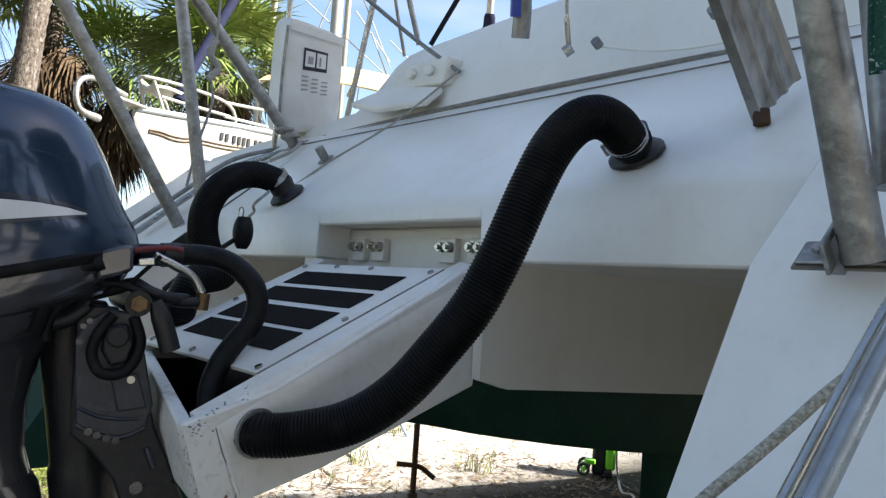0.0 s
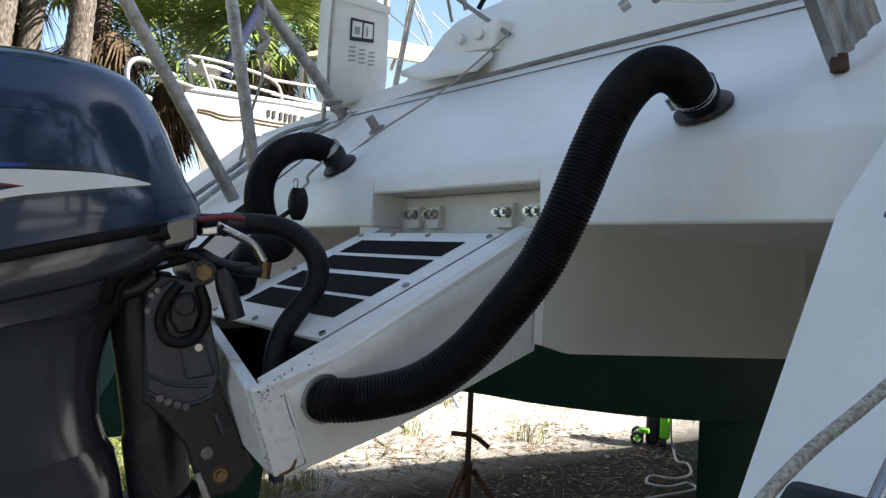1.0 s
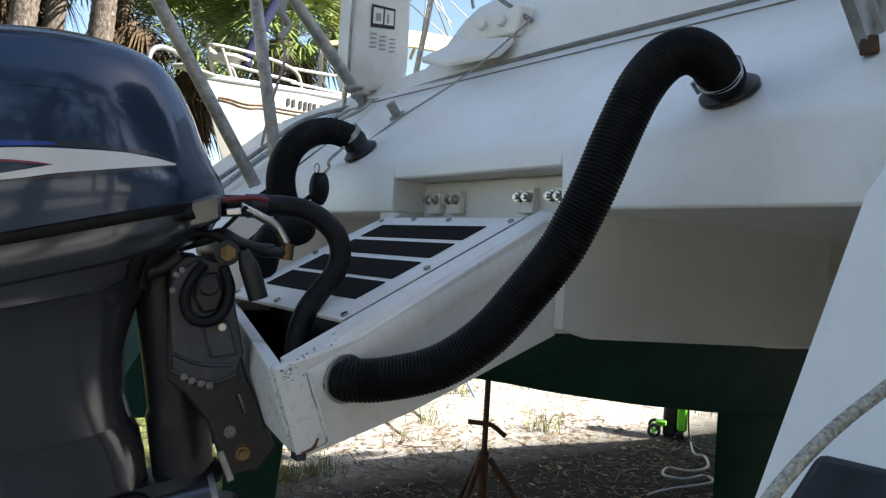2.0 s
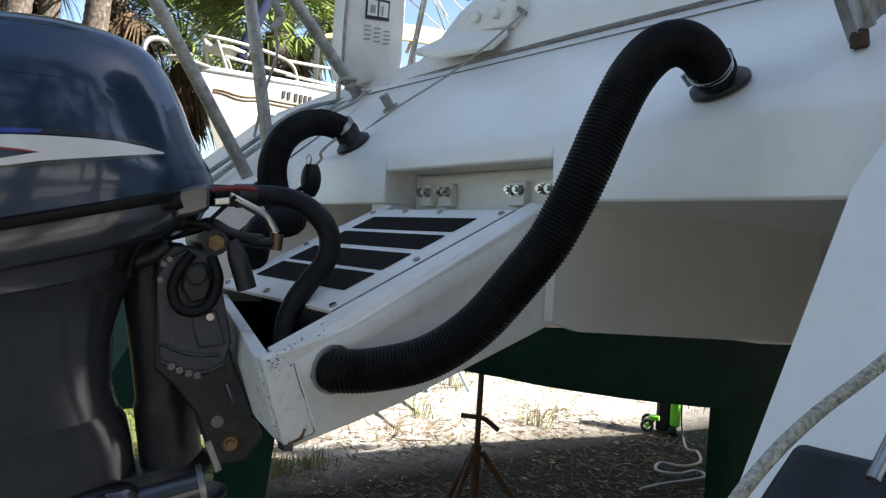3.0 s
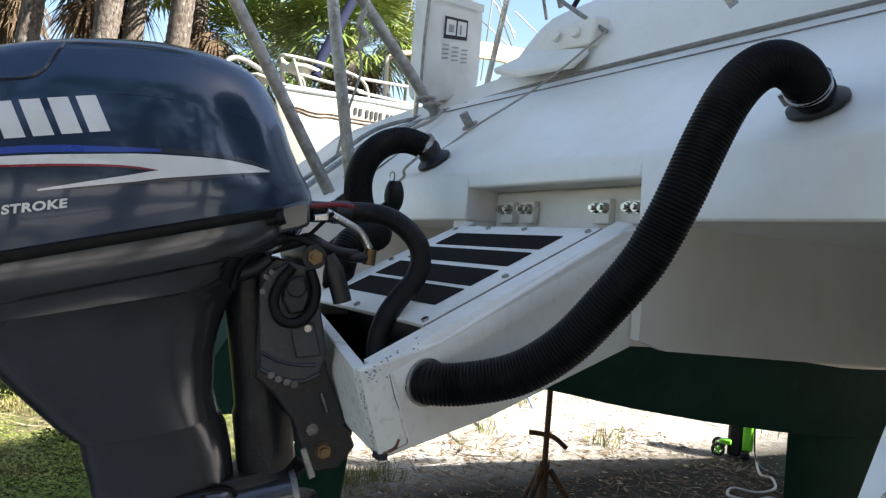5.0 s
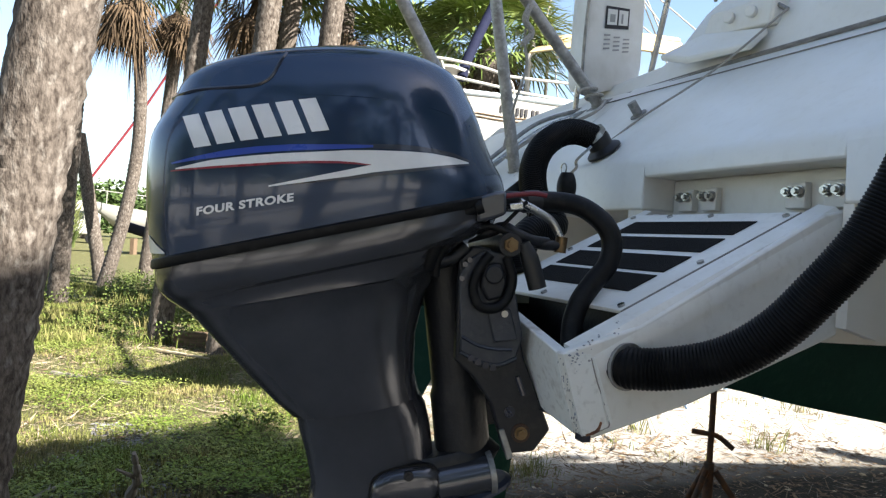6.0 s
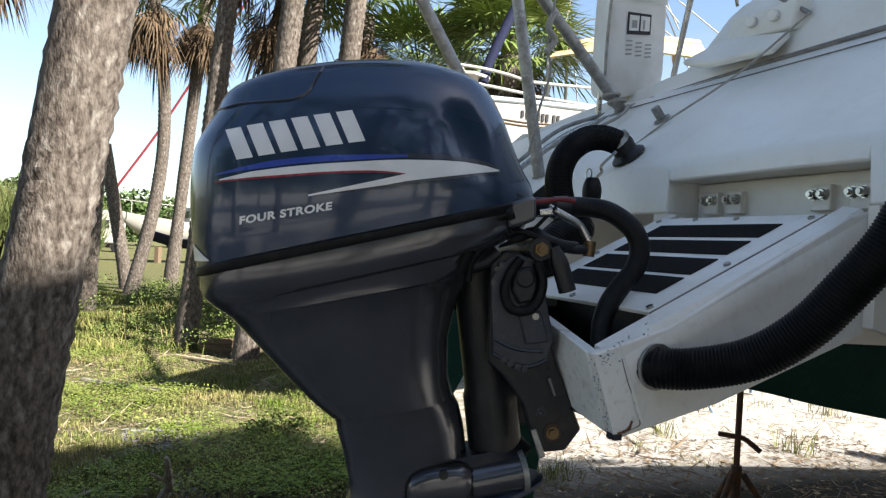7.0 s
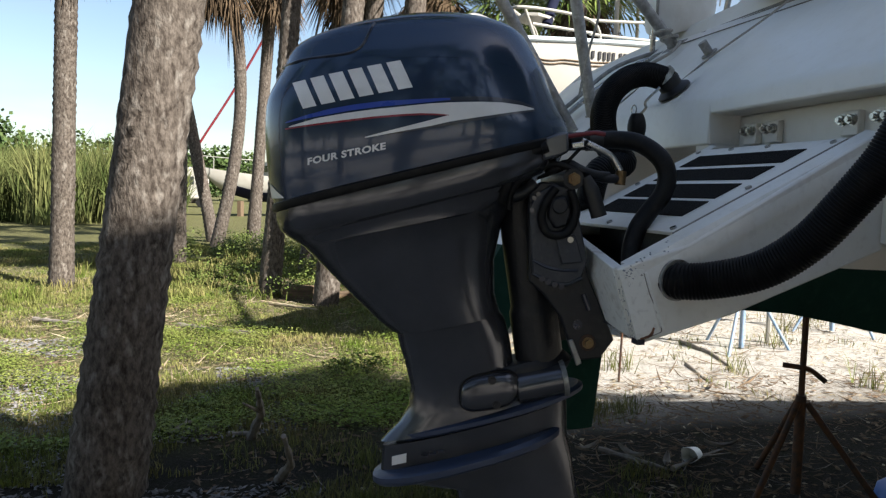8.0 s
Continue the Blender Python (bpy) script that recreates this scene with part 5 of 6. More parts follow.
davit_plank()
rail = thing("hand_rail", "polished stainless steel grab rail beside the stern steps", "rail")
part("tube", tube_bm([(0.882, -0.505, 1.720), (0.869, -0.549, 1.666), (0.857, -0.618, 1.584), (0.853, -0.651, 1.551)], 0.0088, 20, 40), STEEL, rail)
part("inner_tube", tube_bm([(0.866, -0.469, 1.734), (0.849, -0.498, 1.684), (0.820, -0.558, 1.574), (0.815, -0.595, 1.530)], 0.0045, 14, 40), STEEL, rail, "thinner bright tube")
line = thing("mooring_line", "pale braided rope with grey flecks running down the stern", "rope")
part("rope", tube_bm([(0.849, -0.451, 1.675), (0.814, -0.486, 1.631), (0.799, -0.511, 1.606), (0.785, -0.538, 1.582), (0.771, -0.575, 1.556), (0.763, -0.611, 1.531), (0.758, -0.645, 1.502), (0.756, -0.680, 1.462)], lambda f, l: 0.0044 + 0.00012 * math.sin(l * 1500), 14, 240), ROPE, line)

step = thing("boarding_step", "black padded boarding step on the stern", "step")
so = [Vector(v) for v in ((0.751, -0.560, 1.535), (0.870, -0.556, 1.537), (0.877, -0.613, 1.437), (0.729, -0.632, 1.440))]
sn = (so[1] - so[0]).cross(so[3] - so[0]).normalized()
sn = sn if sn.y > 0 else -sn
part("pad", loft_bm([[tuple(p) for p in so], [tuple(p + sn * 0.035) for p in so]]), BLACK_PLASTIC, step, bevel=0.008)

# ---- deck fittings ----
for x, y in ((-0.878, 0.132),):
    t = thing("deck_socket", "short grey tube socket on the sloping deck", "deck fitting")
    p = on_slope(x, y)
    part("tube", tube_bm([p - nrm * 0.002, p + nrm * 0.045], 0.014, 18), GALV, t)
    part("flange", disc_bm(p, nrm, 0.026, 0.004, 20), GALV, t)

raft = thing("rescue_sling_bag", "white vinyl rescue sling bag hung on the stern rail", "bag")
A, B, C, E = (Vector(v) for v in ((-1.289, 0.190, 2.605), (-1.267, 0.408, 2.585), (-1.338, 0.457, 2.264), (-1.388, 0.237, 2.197)))
back = (B - A).cross(E - A).normalized()
if back.x > 0:
    back = -back


def bag_point(u, v, d):
    return A.lerp(B, u).lerp(E.lerp(C, u), v) + back * d


def bag():
    bm = bmesh.new()
    rings = []
    for d, inset, puff in ((0.0, 0.03, 0), (-0.012, 0.07, 0), (0.004, 0.0, 0), (0.06, -0.015, 0), (0.13, -0.01, 0), (0.15, 0.03, 0)):
        ring = []
        for k in range(40):
            a = 2 * math.pi * k / 40
            c, s = math.cos(a), math.sin(a)
            u = 0.5 + (0.5 - inset) * math.copysign(abs(c) ** 0.28, c)
            v = 0.5 + (0.5 - inset) * math.copysign(abs(s) ** 0.28, s)
            ring.append(bag_point(u, v, d + 0.006 * noise.noise((u * 4, v * 5, d * 20))))
        rings.append(ring)
    rings = [rings[0]] + rings[2:]
    part("pouch", loft_bm(rings), VINYL, raft, "creased white vinyl pouch")
    def panel(name, u0, v0, u1, v1, mat, d=-0.004):
        bm = bmesh.new()
        f = [bm.verts.new(bag_point(u, v, d - k)) for k in (0, 0.0015) for u, v in ((u0, v0), (u1, v0), (u1, v1), (u0, v1))]
        for q4 in ((0, 1, 2, 3), (7, 6, 5, 4), (0, 4, 5, 1), (1, 5, 6, 2), (2, 6, 7, 3), (3, 7, 4, 0)):
            bm.faces.new([f[i] for i in q4])
        part(name, bm, mat, raft, smooth=False)
    panel("label_frame", 0.30, 0.22, 0.72, 0.42, PRINT)
    panel("label_window", 0.33, 0.245, 0.50, 0.385, VINYL, -0.007)
    panel("label_window", 0.53, 0.245, 0.69, 0.385, VINYL, -0.007)
    panel("printed_bar", 0.37, 0.29, 0.46, 0.36, GREY_PRINT, -0.010)
    panel("printed_bar", 0.57, 0.28, 0.60, 0.37, GREY_PRINT, -0.010)
    for i in range(3):
        for k in range(4):
            panel("printed_bar", 0.30 + 0.17 * i, 0.47 + 0.04 * k + 0.02 * i, 0.41 + 0.17 * i, 0.485 + 0.04 * k + 0.02 * i, GREY_PRINT)
    panel("top_flap", 0.04, 0.02, 0.99, 0.10, VINYL, -0.008)
    part("strap", tube_bm([bag_point(-0.02, 0.08, -0.01), bag_point(-0.04, 0.5, -0.01), bag_point(-0.02, 0.95, -0.01)], 0.006, 8, 20), GALV, raft)


bag()
post = thing("rail_post", "thin stainless stern rail post", "post")
part("tube", tube_bm([(-1.453, 0.257, 2.162), (-1.352, 0.222, 2.646), (-1.301, 0.198, 2.791)], 0.0105, 14, 20), STEEL, post)
post2 = thing("rail_post", "thin dark rail stay rising from the deck edge", "post")
part("tube", tube_bm([(-1.224, 0.420, 2.281), (-1.088, 0.406, 2.680), (-0.988, 0.379, 2.902)], 0.0105, 14, 20), STEEL, post2)


def sheave_box():
    t = thing("sheave_bracket", "white moulded shelf bracket with two bolts on the coaming", "deck fitting")
    o = [Vector(v) for v in ((-0.822, 0.335, 2.370), (-0.568, 0.335, 2.361), (-0.584, 0.335, 2.277), (-0.857, 0.335, 2.294))]
    out = Vector((0, -0.05, 0))
    bm = loft_bm([[tuple(p + Vector((0, 0.05, 0))) for p in o], [tuple(p + out * 0.2) for p in o]])
    part("box", bm, GELCOAT, t, bevel=0.008)
    sh = [Vector(v) for v in ((-0.989, 0.275, 2.269), (-0.846, 0.325, 2.314), (-0.592, 0.325, 2.272), (-0.603, 0.275, 2.220), (-0.858, 0.275, 2.232))]
    bm = loft_bm([[tuple(p) for p in sh], [tuple(p + Vector((0, 0.01, -0.018))) for p in sh]])
    part("shelf", bm, GELCOAT, t, bevel=0.006)
    for p in ((-0.734, 0.325, 2.331), (-0.648, 0.325, 2.326)):
        part("bolt", disc_bm(p, (0.3, -1, 0), 0.017, 0.02, 18), GELCOAT, t, bevel=0.003)


sheave_box()


def stay(points, r, label, mat=WIRE, name="rigging_wire"):
    t = thing(name, label, "wire", group="rigging")
    part("wire", tube_bm(points, r, 8, 4 * len(points)), mat, t)
    return t


stay([(-0.552, 0.354, 2.313), (-0.693, 0.294, 2.423), (-0.838, 0.186, 2.564)], 0.0065, "dark steel rod stay above the coaming")
stay([(-0.517, 0.320, 2.301), (-0.654, 0.214, 2.152), (-0.815, 0.109, 2.034), (-0.876, 0.029, 1.951)], 0.0032, "thin white cord stretched over the deck", GREY_ROPE, "cord")
t = thing("turnbuckle", "stainless turnbuckle and stay rising from a pad eye on the coaming", "deck fitting")
part("body", tube_bm([(-0.040, 0.226, 2.242), (-0.034, 0.206, 2.297), (-0.016, 0.174, 2.385)], lambda f, l: 0.006 if f < 0.45 else 0.004, 10, 20), STEEL, t)
part("pad_eye", tube_bm([(-0.050, 0.221, 2.235), (-0.035, 0.229, 2.247)], 0.013, 14), STEEL, t)
t = thing("pulley_block", "black pulley block with a blue sheave above the coaming", "pulley")
part("cheek", tube_bm([(-0.086, 0.113, 2.246), (-0.071, 0.099, 2.299), (-0.060, 0.080, 2.353)], 0.020, 14, 10), ALUMINIUM, t)
part("sheave", tube_bm([(-0.072, 0.079, 2.281), (-0.061, 0.066, 2.324)], 0.012, 14), BLUE_DECAL, t)
stay([(-0.888, 0.513, 2.506), (-0.785, 0.542, 2.665)], 0.009, "black rope above the coaming", RUBBER, "rope")
stay([(-0.951, 0.454, 2.463), (-0.930, 0.383, 2.632), (-0.907, 0.347, 2.729)], 0.006, "wire stay with a shackle", GALV)
stay([(-0.987, 0.542, 2.534), (-0.974, 0.466, 2.690)], 0.010, "thin grey post above the coaming", GALV)
stay([(0.012, 0.265, 2.250), (0.127, 0.293, 2.224), (0.229, 0.300, 2.213), (0.319, 0.292, 2.206)], 0.003, "thin white cable along the coaming", GELCOAT, "cable")
for p in ((0.013, 0.266, 2.250), (0.295, 0.261, 2.252)):
    t = thing("deck_clip", "small steel clip on the coaming", "deck fitting")
    part("clip", disc_bm(p, (0, -1, 0.5), 0.011, 0.02, 12), GALV, t)

# tubes and lines lying along the port quarter
for pts, r, lab, mat in (([(-1.360, 0.257, 2.140), (-1.400, 0.096, 2.061), (-1.420, -0.067, 1.930), (-1.450, -0.213, 1.796)], 0.010, "stainless toe rail along the quarter", STEEL),
                         ([(-1.440, 0.287, 2.166), (-1.460, 0.101, 2.089), (-1.460, -0.072, 1.947), (-1.480, -0.223, 1.818)], 0.008, "grey tube along the quarter", GALV),
                         ([(-1.320, 0.216, 2.095), (-1.340, 0.089, 2.046), (-1.360, 0.001, 1.994), (-1.360, -0.063, 1.937)], 0.007, "grey rope along the quarter", GREY_ROPE)):
    t = thing("quarter_rail", lab, "rail")
    part("tube", tube_bm(pts, r, 10, 40), mat, t)
t = thing("rope_lashing", "grey rope lashed round a pole foot on the deck", "rope")
foot = Vector((PORT_X, 0.262, on_slope(0, 0.262).z + 0.012))
part("coil", tube_bm([foot + Vector((0.034 * math.cos(a), 0.034 * math.sin(a) - 0.004 * a, 0.003 * a)) for a in np.linspace(0, 15, 30)], 0.006, 8, 120), GREY_ROPE, t)
part("tail", tube_bm([foot + Vector((0.03, 0, 0)), foot + Vector((0.08, -0.03, -0.02)), foot + Vector((0.10, -0.08, -0.06)), foot + Vector((0.05, -0.12, -0.09))], 0.006, 8, 30), GREY_ROPE, t)
t = thing("grey_line", "knotted grey line hanging from a pole", "rope")
part("line", tube_bm([(-1.003, -0.186, 2.504), (-1.041, -0.170, 2.383), (-1.074, -0.167, 2.272), (-1.086, -0.148, 2.193), (-1.119, -0.165, 2.073), (-1.145, -0.180, 1.936)], 0.0045, 8, 60), GREY_ROPE, t)
part("knot", tube_bm([(-1.036, -0.172, 2.365), (-1.045, -0.185, 2.321), (-1.061, -0.150, 2.291), (-1.062, -0.178, 2.250)], 0.010, 8, 30), GREY_ROPE, t)
t = thing("small_fender", "small black rubber fender hung on a snap hook", "fender")
fc = Vector((-0.725, -0.191, 1.791))
part("body", tube_bm([fc + Vector((0, 0, 0.040)), fc + Vector((0, 0, 0.028)), fc, fc + Vector((0, 0, -0.030)), fc + Vector((0, 0, -0.042))], lambda f, l: 0.008 + 0.018 * math.sin(math.pi * min(1, f * 0.9 + 0.08)) ** 0.6, 18, 24), RUBBER, t)
part("snap_hook", tube_bm([fc + Vector((0, 0, 0.03)), fc + Vector((0.01, 0.02, 0.055)), (-0.710, -0.174, 1.865), (-0.699, -0.139, 1.904)], 0.004, 8, 24), STEEL, t, "steel snap hook")
part("ring", tube_bm([fc + Vector((-0.02 + 0.014 * math.cos(a), 0, 0.052 + 0.014 * math.sin(a))) for a in np.linspace(0, 6.28, 14)], 0.002, 6, 40), STEEL, t)
part("rod", tube_bm([fc + Vector((-0.01, -0.01, -0.015)), (-0.680, -0.328, 1.698), (-0.657, -0.405, 1.638)], 0.006, 8, 12), RUBBER, t, "thin black rod")


# ---- stands and gear under the boats ----
def jack_stand(x, y, top, mat, label, turn=0.0, reach=0.42, apex=0.52, grip=0.0):
    t = thing("jack_stand", label, "jack stand", pose(x, y, 0, 0, 0, turn), group="boat jack stands")
    for k in range(3):
        a = 2 * math.pi * k / 3
        part("leg", tube_bm([(0.03 * math.cos(a), 0.03 * math.sin(a), apex), (reach * math.cos(a), reach * math.sin(a), 0.0)], 0.017, 10), mat, t)
    part("tube", tube_bm([(0, 0, 0.02), (0, 0, apex + 0.04)], 0.027, 16), mat, t)
    part("screw", tube_bm([(0, 0, apex), (0, 0, top - 0.03)], 0.0165, 14), mat, t)
    part("handle", tube_bm([(-0.085, 0.05, apex + 0.195), (-0.02, 0.01, apex + 0.190), (0.03, -0.02, apex + 0.180), (0.095, -0.06, apex + 0.125)], 0.014, 10, 20), mat, t, "bent turning handle", m=Matrix.Rotation(radians(grip), 4, "Z"))
    part("pad", box_bm((-0.11, -0.09, top - 0.03), (0.11, 0.09, top)), TIMBER, t, "wooden pad", bevel=0.006)


jack_stand(-2.10, 1.60, 1.03, RUST, "rusty black steel jack stand under the hull", 170, grip=-85)
jack_stand(1.10, 1.60, 1.03, RUST, "rusty black steel jack stand under the hull", 40)
jack_stand(-5.55, 3.78, 1.25, BLUE_STEEL, "pale blue steel jack stand under the neighbouring boat", 70, 0.5, 0.8)
jack_stand(-6.3, 5.6, 1.15, BLUE_STEEL, "pale blue steel jack stand under the neighbouring boat", 20, 0.5, 0.8)
jack_stand(-7.6, 4.2, 1.15, GALV, "grey steel jack stand under the neighbouring boat", 20, 0.5, 0.8)

washer = thing("pressure_washer", "lime green and black pressure washer standing on the sand", "pressure washer", pose(-3.331, 4.959, 0, 0, 0, 35.7))
part("body", box_bm((-0.055, -0.10, 0.01), (0.075, 0.10, 0.62)), BLACK_PLASTIC, washer, bevel=0.03)
part("side_panel", box_bm((0.070, -0.12, 0.07), (0.165, 0.07, 0.56)), LIME, washer, "lime green side shell", bevel=0.025)
for y in (-0.16, 0.10):
    w = part("wheel", tube_bm([(-0.13 + 0.048 * math.cos(a), y + 0.02, 0.064 + 0.048 * math.sin(a)) for a in np.linspace(0, 6.283, 24)], 0.016, 8, 48), BLACK_PLASTIC, washer, "black wheel with a lime green hub")
    hub = disc_bm((-0.13, y + 0.005, 0.064), (0, 1, 0), 0.018, 0.04, 16)
    for k in range(5):
        a = k * 1.2566
        tube_bm([(-0.13, y + 0.012, 0.064), (-0.13 + 0.042 * math.cos(a), y + 0.012, 0.064 + 0.042 * math.sin(a))], 0.008, 6, 4, hub)
    part("hub", hub, LIME, w, "lime green spoked hub")
part("axle_arm", box_bm((-0.12, -0.15, 0.115), (-0.02, -0.08, 0.165)), LIME, washer, bevel=0.012)
part("foot", box_bm((0.06, -0.12, 0.0), (0.14, 0.05, 0.07)), BLACK_PLASTIC, washer, bevel=0.015)
part("handle", tube_bm([(0.0, -0.07, 0.6), (0.0, -0.07, 0.85), (0.0, 0.07, 0.85), (0.0, 0.07, 0.6)], 0.012, 8, 40), BLACK_PLASTIC, washer)
part("hose", tube_bm([(0.17, -0.1, 0.3), (0.18, -0.14, 0.1), (0.22, -0.3, 0.015), (0.3, -0.5, 0.012), (0.5, -0.6, 0.012), (0.62, -0.45, 0.012)], 0.008, 8, 60), BLACK_PLASTIC, washer, "thin black hose on the sand")


# ---- the neighbouring sailboat ----
nb = thing("neighbour_sailboat", "cream white sailboat ashore with two brown stripes on the bow", "sailboat")
BOW = Vector((-4.771, 0.808, 2.875))
AXIS = Vector((-0.54, 0.84, 0)).normalized()
NEAR = Vector((0.84, 0.54, 0)).normalized()
STN = [(0.0, 0.02, 0.0, -0.05), (0.22, 0.10, 0.015, -0.48), (0.45, 0.19, 0.035, -0.86), (0.9, 0.36, 0.07, -1.45), (1.6, 0.58, 0.12, -1.75), (2.8, 0.90, 0.18, -1.9), (4.4, 1.15, 0.2, -1.95), (6.2, 1.15, 0.2, -1.85), (7.6, 0.95, 0.2, -1.5)]


def hull_point(s, v, side):
    """A point on the neighbour's hull: s metres from the bow, v from the sheer (0) to the keel line (1)."""
    hb, sh, kl = (float(np.interp(s, [q4[0] for q4 in STN], [q4[i] for q4 in STN])) for i in (1, 2, 3))
    w = hb * (1 - v**2.6 * 0.98) * (1 - 0.10 * v)
    return BOW + AXIS * s + NEAR * (w * side) + Vector((0, 0, sh + (kl - sh) * v))


bm = bmesh.new()
rings = []
for s in [q4[0] for q4 in STN]:
    ring = [hull_point(s, v, 1) for v in np.linspace(0, 1, 10)] + [hull_point(s, v, -1) for v in np.linspace(1, 0, 10)]
    rings.append(ring)
part("hull", loft_bm(rings), BOAT_WHITE, nb)
for k in (0, 1):
    line = [hull_point(s, float(np.interp(s, (0.11, 0.2, 0.5, 0.9, 1.12), (0.46, 0.28, 0.150, 0.108, 0.097))) + k * float(np.interp(s, (0.11, 0.5, 1.1), (0.06, 0.028, 0.016))), 1.0) + NEAR * 0.006 for s in np.linspace(0.12, 1.12, 12)]
    part("stripe", tube_bm(line, 0.0068, 6, 60), TIMBER, nb, "thin brown stripe")
for s in (0.735, 0.785, 0.855, 0.905, 0.955, 1.005, 1.085, 1.135):
    a, b = hull_point(s, 0.047, 1) + NEAR * 0.006, hull_point(s, 0.092, 1) + NEAR * 0.006
    part("printed_bar", tube_bm([a, b], 0.017, 4), PRINT, nb, "dark plain bar", smooth=False)
part("toe_rail", tube_bm([hull_point(s, 0.0, 1) + Vector((0, 0, 0.02)) for s in np.linspace(0, 7.2, 14)], 0.024, 8, 60), material("pale_blue_rail", (0.45, 0.52, 0.55), 0.5), nb, "pale blue toe rail")
part("deck", loft_bm([[hull_point(s, 0.0, 1) + Vector((0, 0, 0.004)), hull_point(s, 0.0, 1) * 0.5 + hull_point(s, 0.0, -1) * 0.5 + Vector((0, 0, 0.05)), hull_point(s, 0.0, -1) + Vector((0, 0, 0.004))] for s in np.linspace(0.05, 7.5, 12)], cap=False, closed=False), BOAT_WHITE, nb)
part("coach_roof", loft_bm([[BOW + AXIS * s + NEAR * (w * c) + Vector((0, 0, h)) for c, h in ((1, -0.1), (0.9, 0.28), (0.4, 0.36), (-0.4, 0.36), (-0.9, 0.28), (-1, -0.1))] for s, w in ((2.4, 0.45), (2.8, 0.6), (5.2, 0.75))]), BOAT_WHITE, nb)
up = Vector((0, 0, 1))
for pts in ([BOW + AXIS * 0.9 + NEAR * 0.34, BOW + AXIS * 0.75 + NEAR * 0.30 + up * 0.26, BOW + AXIS * 0.05 + up * 0.28, BOW + AXIS * 0.75 - NEAR * 0.30 + up * 0.26, BOW + AXIS * 0.9 - NEAR * 0.34],
            [BOW + AXIS * 0.25 + NEAR * 0.10, BOW + AXIS * 0.12 + NEAR * 0.06 + up * 0.27], [BOW + AXIS * 0.25 - NEAR * 0.10, BOW + AXIS * 0.12 - NEAR * 0.06 + up * 0.27],
            [BOW + AXIS * 0.80 + NEAR * 0.32 + up * 0.15, BOW + AXIS * 0.2 + NEAR * 0.08 + up * 0.16], [BOW + AXIS * 0.75 + NEAR * 0.3 + up * 0.26, BOW + AXIS * 2.4 + NEAR * 0.78 + up * 0.40, BOW + AXIS * 4.5 + NEAR * 1.1 + up * 0.38],
            [BOW + AXIS * 0.75 + NEAR * 0.3 + up * 0.14, BOW + AXIS * 2.4 + NEAR * 0.78 + up * 0.2, BOW + AXIS * 4.5 + NEAR * 1.1 + up * 0.22], [BOW + AXIS * 2.4 + NEAR * 0.78 - up * 0.1, BOW + AXIS * 2.4 + NEAR * 0.78 + up * 0.5]):
    part("pulpit_tube", tube_bm(pts, 0.014, 10, 8 * len(pts)), BOAT_WHITE, nb, "white pulpit tube")
part("bow_seat", loft_bm([[BOW + AXIS * s + NEAR * (w * c) + up * h for c, h in ((1, 0.22), (0, 0.19), (-1, 0.22), (-1, 0.245), (0, 0.22), (1, 0.245))] for s, w in ((0.12, 0.05), (0.2, 0.14), (0.42, 0.15), (0.5, 0.08))]), BOAT_WHITE, nb, "small white bow seat")
part("bow_plank", loft_bm([[BOW + AXIS * s + NEAR * c + up * h for c, h in ((0.07, 0.02), (-0.07, 0.02), (-0.07, 0.05), (0.07, 0.05))] for s in (-0.30, 0.4)]), BOAT_WHITE, nb, bevel=0.02)
part("anchor", tube_bm([BOW - AXIS * 0.1 + up * 0.09, BOW - AXIS * 0.44 + up * 0.12, BOW - AXIS * 0.58 + up * 0.04, BOW - AXIS * 0.55 - up * 0.12, BOW - AXIS * 0.36 - up * 0.15], lambda f, l: 0.02 + 0.035 * max(0, f - 0.7), 10, 40), GALV, nb, "grey plough anchor on the bow")
part("furled_sail", tube_bm([(-4.86, 1.17, 3.04), (-5.00, 1.29, 3.30), (-5.50, 1.80, 4.14), (-6.20, 2.50, 5.30)], 0.045, 12, 30), NAVY_CANVAS, nb, "navy blue furled sail on the forestay")
part("mast", tube_bm([BOW + AXIS * 3.4, BOW + AXIS * 3.4 + up * 9], 0.07, 14), BOAT_WHITE, nb, "white mast")
part("fin_keel", loft_bm([[BOW + AXIS * s + NEAR * c + up * h for c, s in ((0.1, 2.6), (0.1, 5.2), (-0.1, 5.2), (-0.1, 2.6))] for h in (-1.7, -2.75)]), GREEN_PAINT, nb)

# rigging of boats behind
for k, (a, b, r) in enumerate((((-10.302, 4.604, 4.648), (-9.561, 4.388, 6.922), 0.05), ((-11.968, 7.221, 6.026), (-11.363, 6.851, 8.025), 0.06), ((-7.115, 6.725, 5.852), (-6.894, 6.506, 6.611), 0.055))):
    t = thing("mast", "slim white mast of a boat behind", "mast", group="masts behind")
    a, b = Vector(a), Vector(b)
    foot = a + (a - b) * (a.z - 0.2) / (b.z - a.z)
    part("spar", tube_bm([foot, b], r, 12), BOAT_WHITE, t)
    if k == 2:
        part("sail_cover", tube_bm([a - (b - a) * 0.25, a, a + (b - a) * 0.10, a + (b - a) * 0.16], lambda f, l: 0.13 + 0.03 * noise.noise((l * 9, 3, 1)) - 0.06 * f, 12, 20), NAVY_CANVAS, t, "bundled navy blue sail cover")
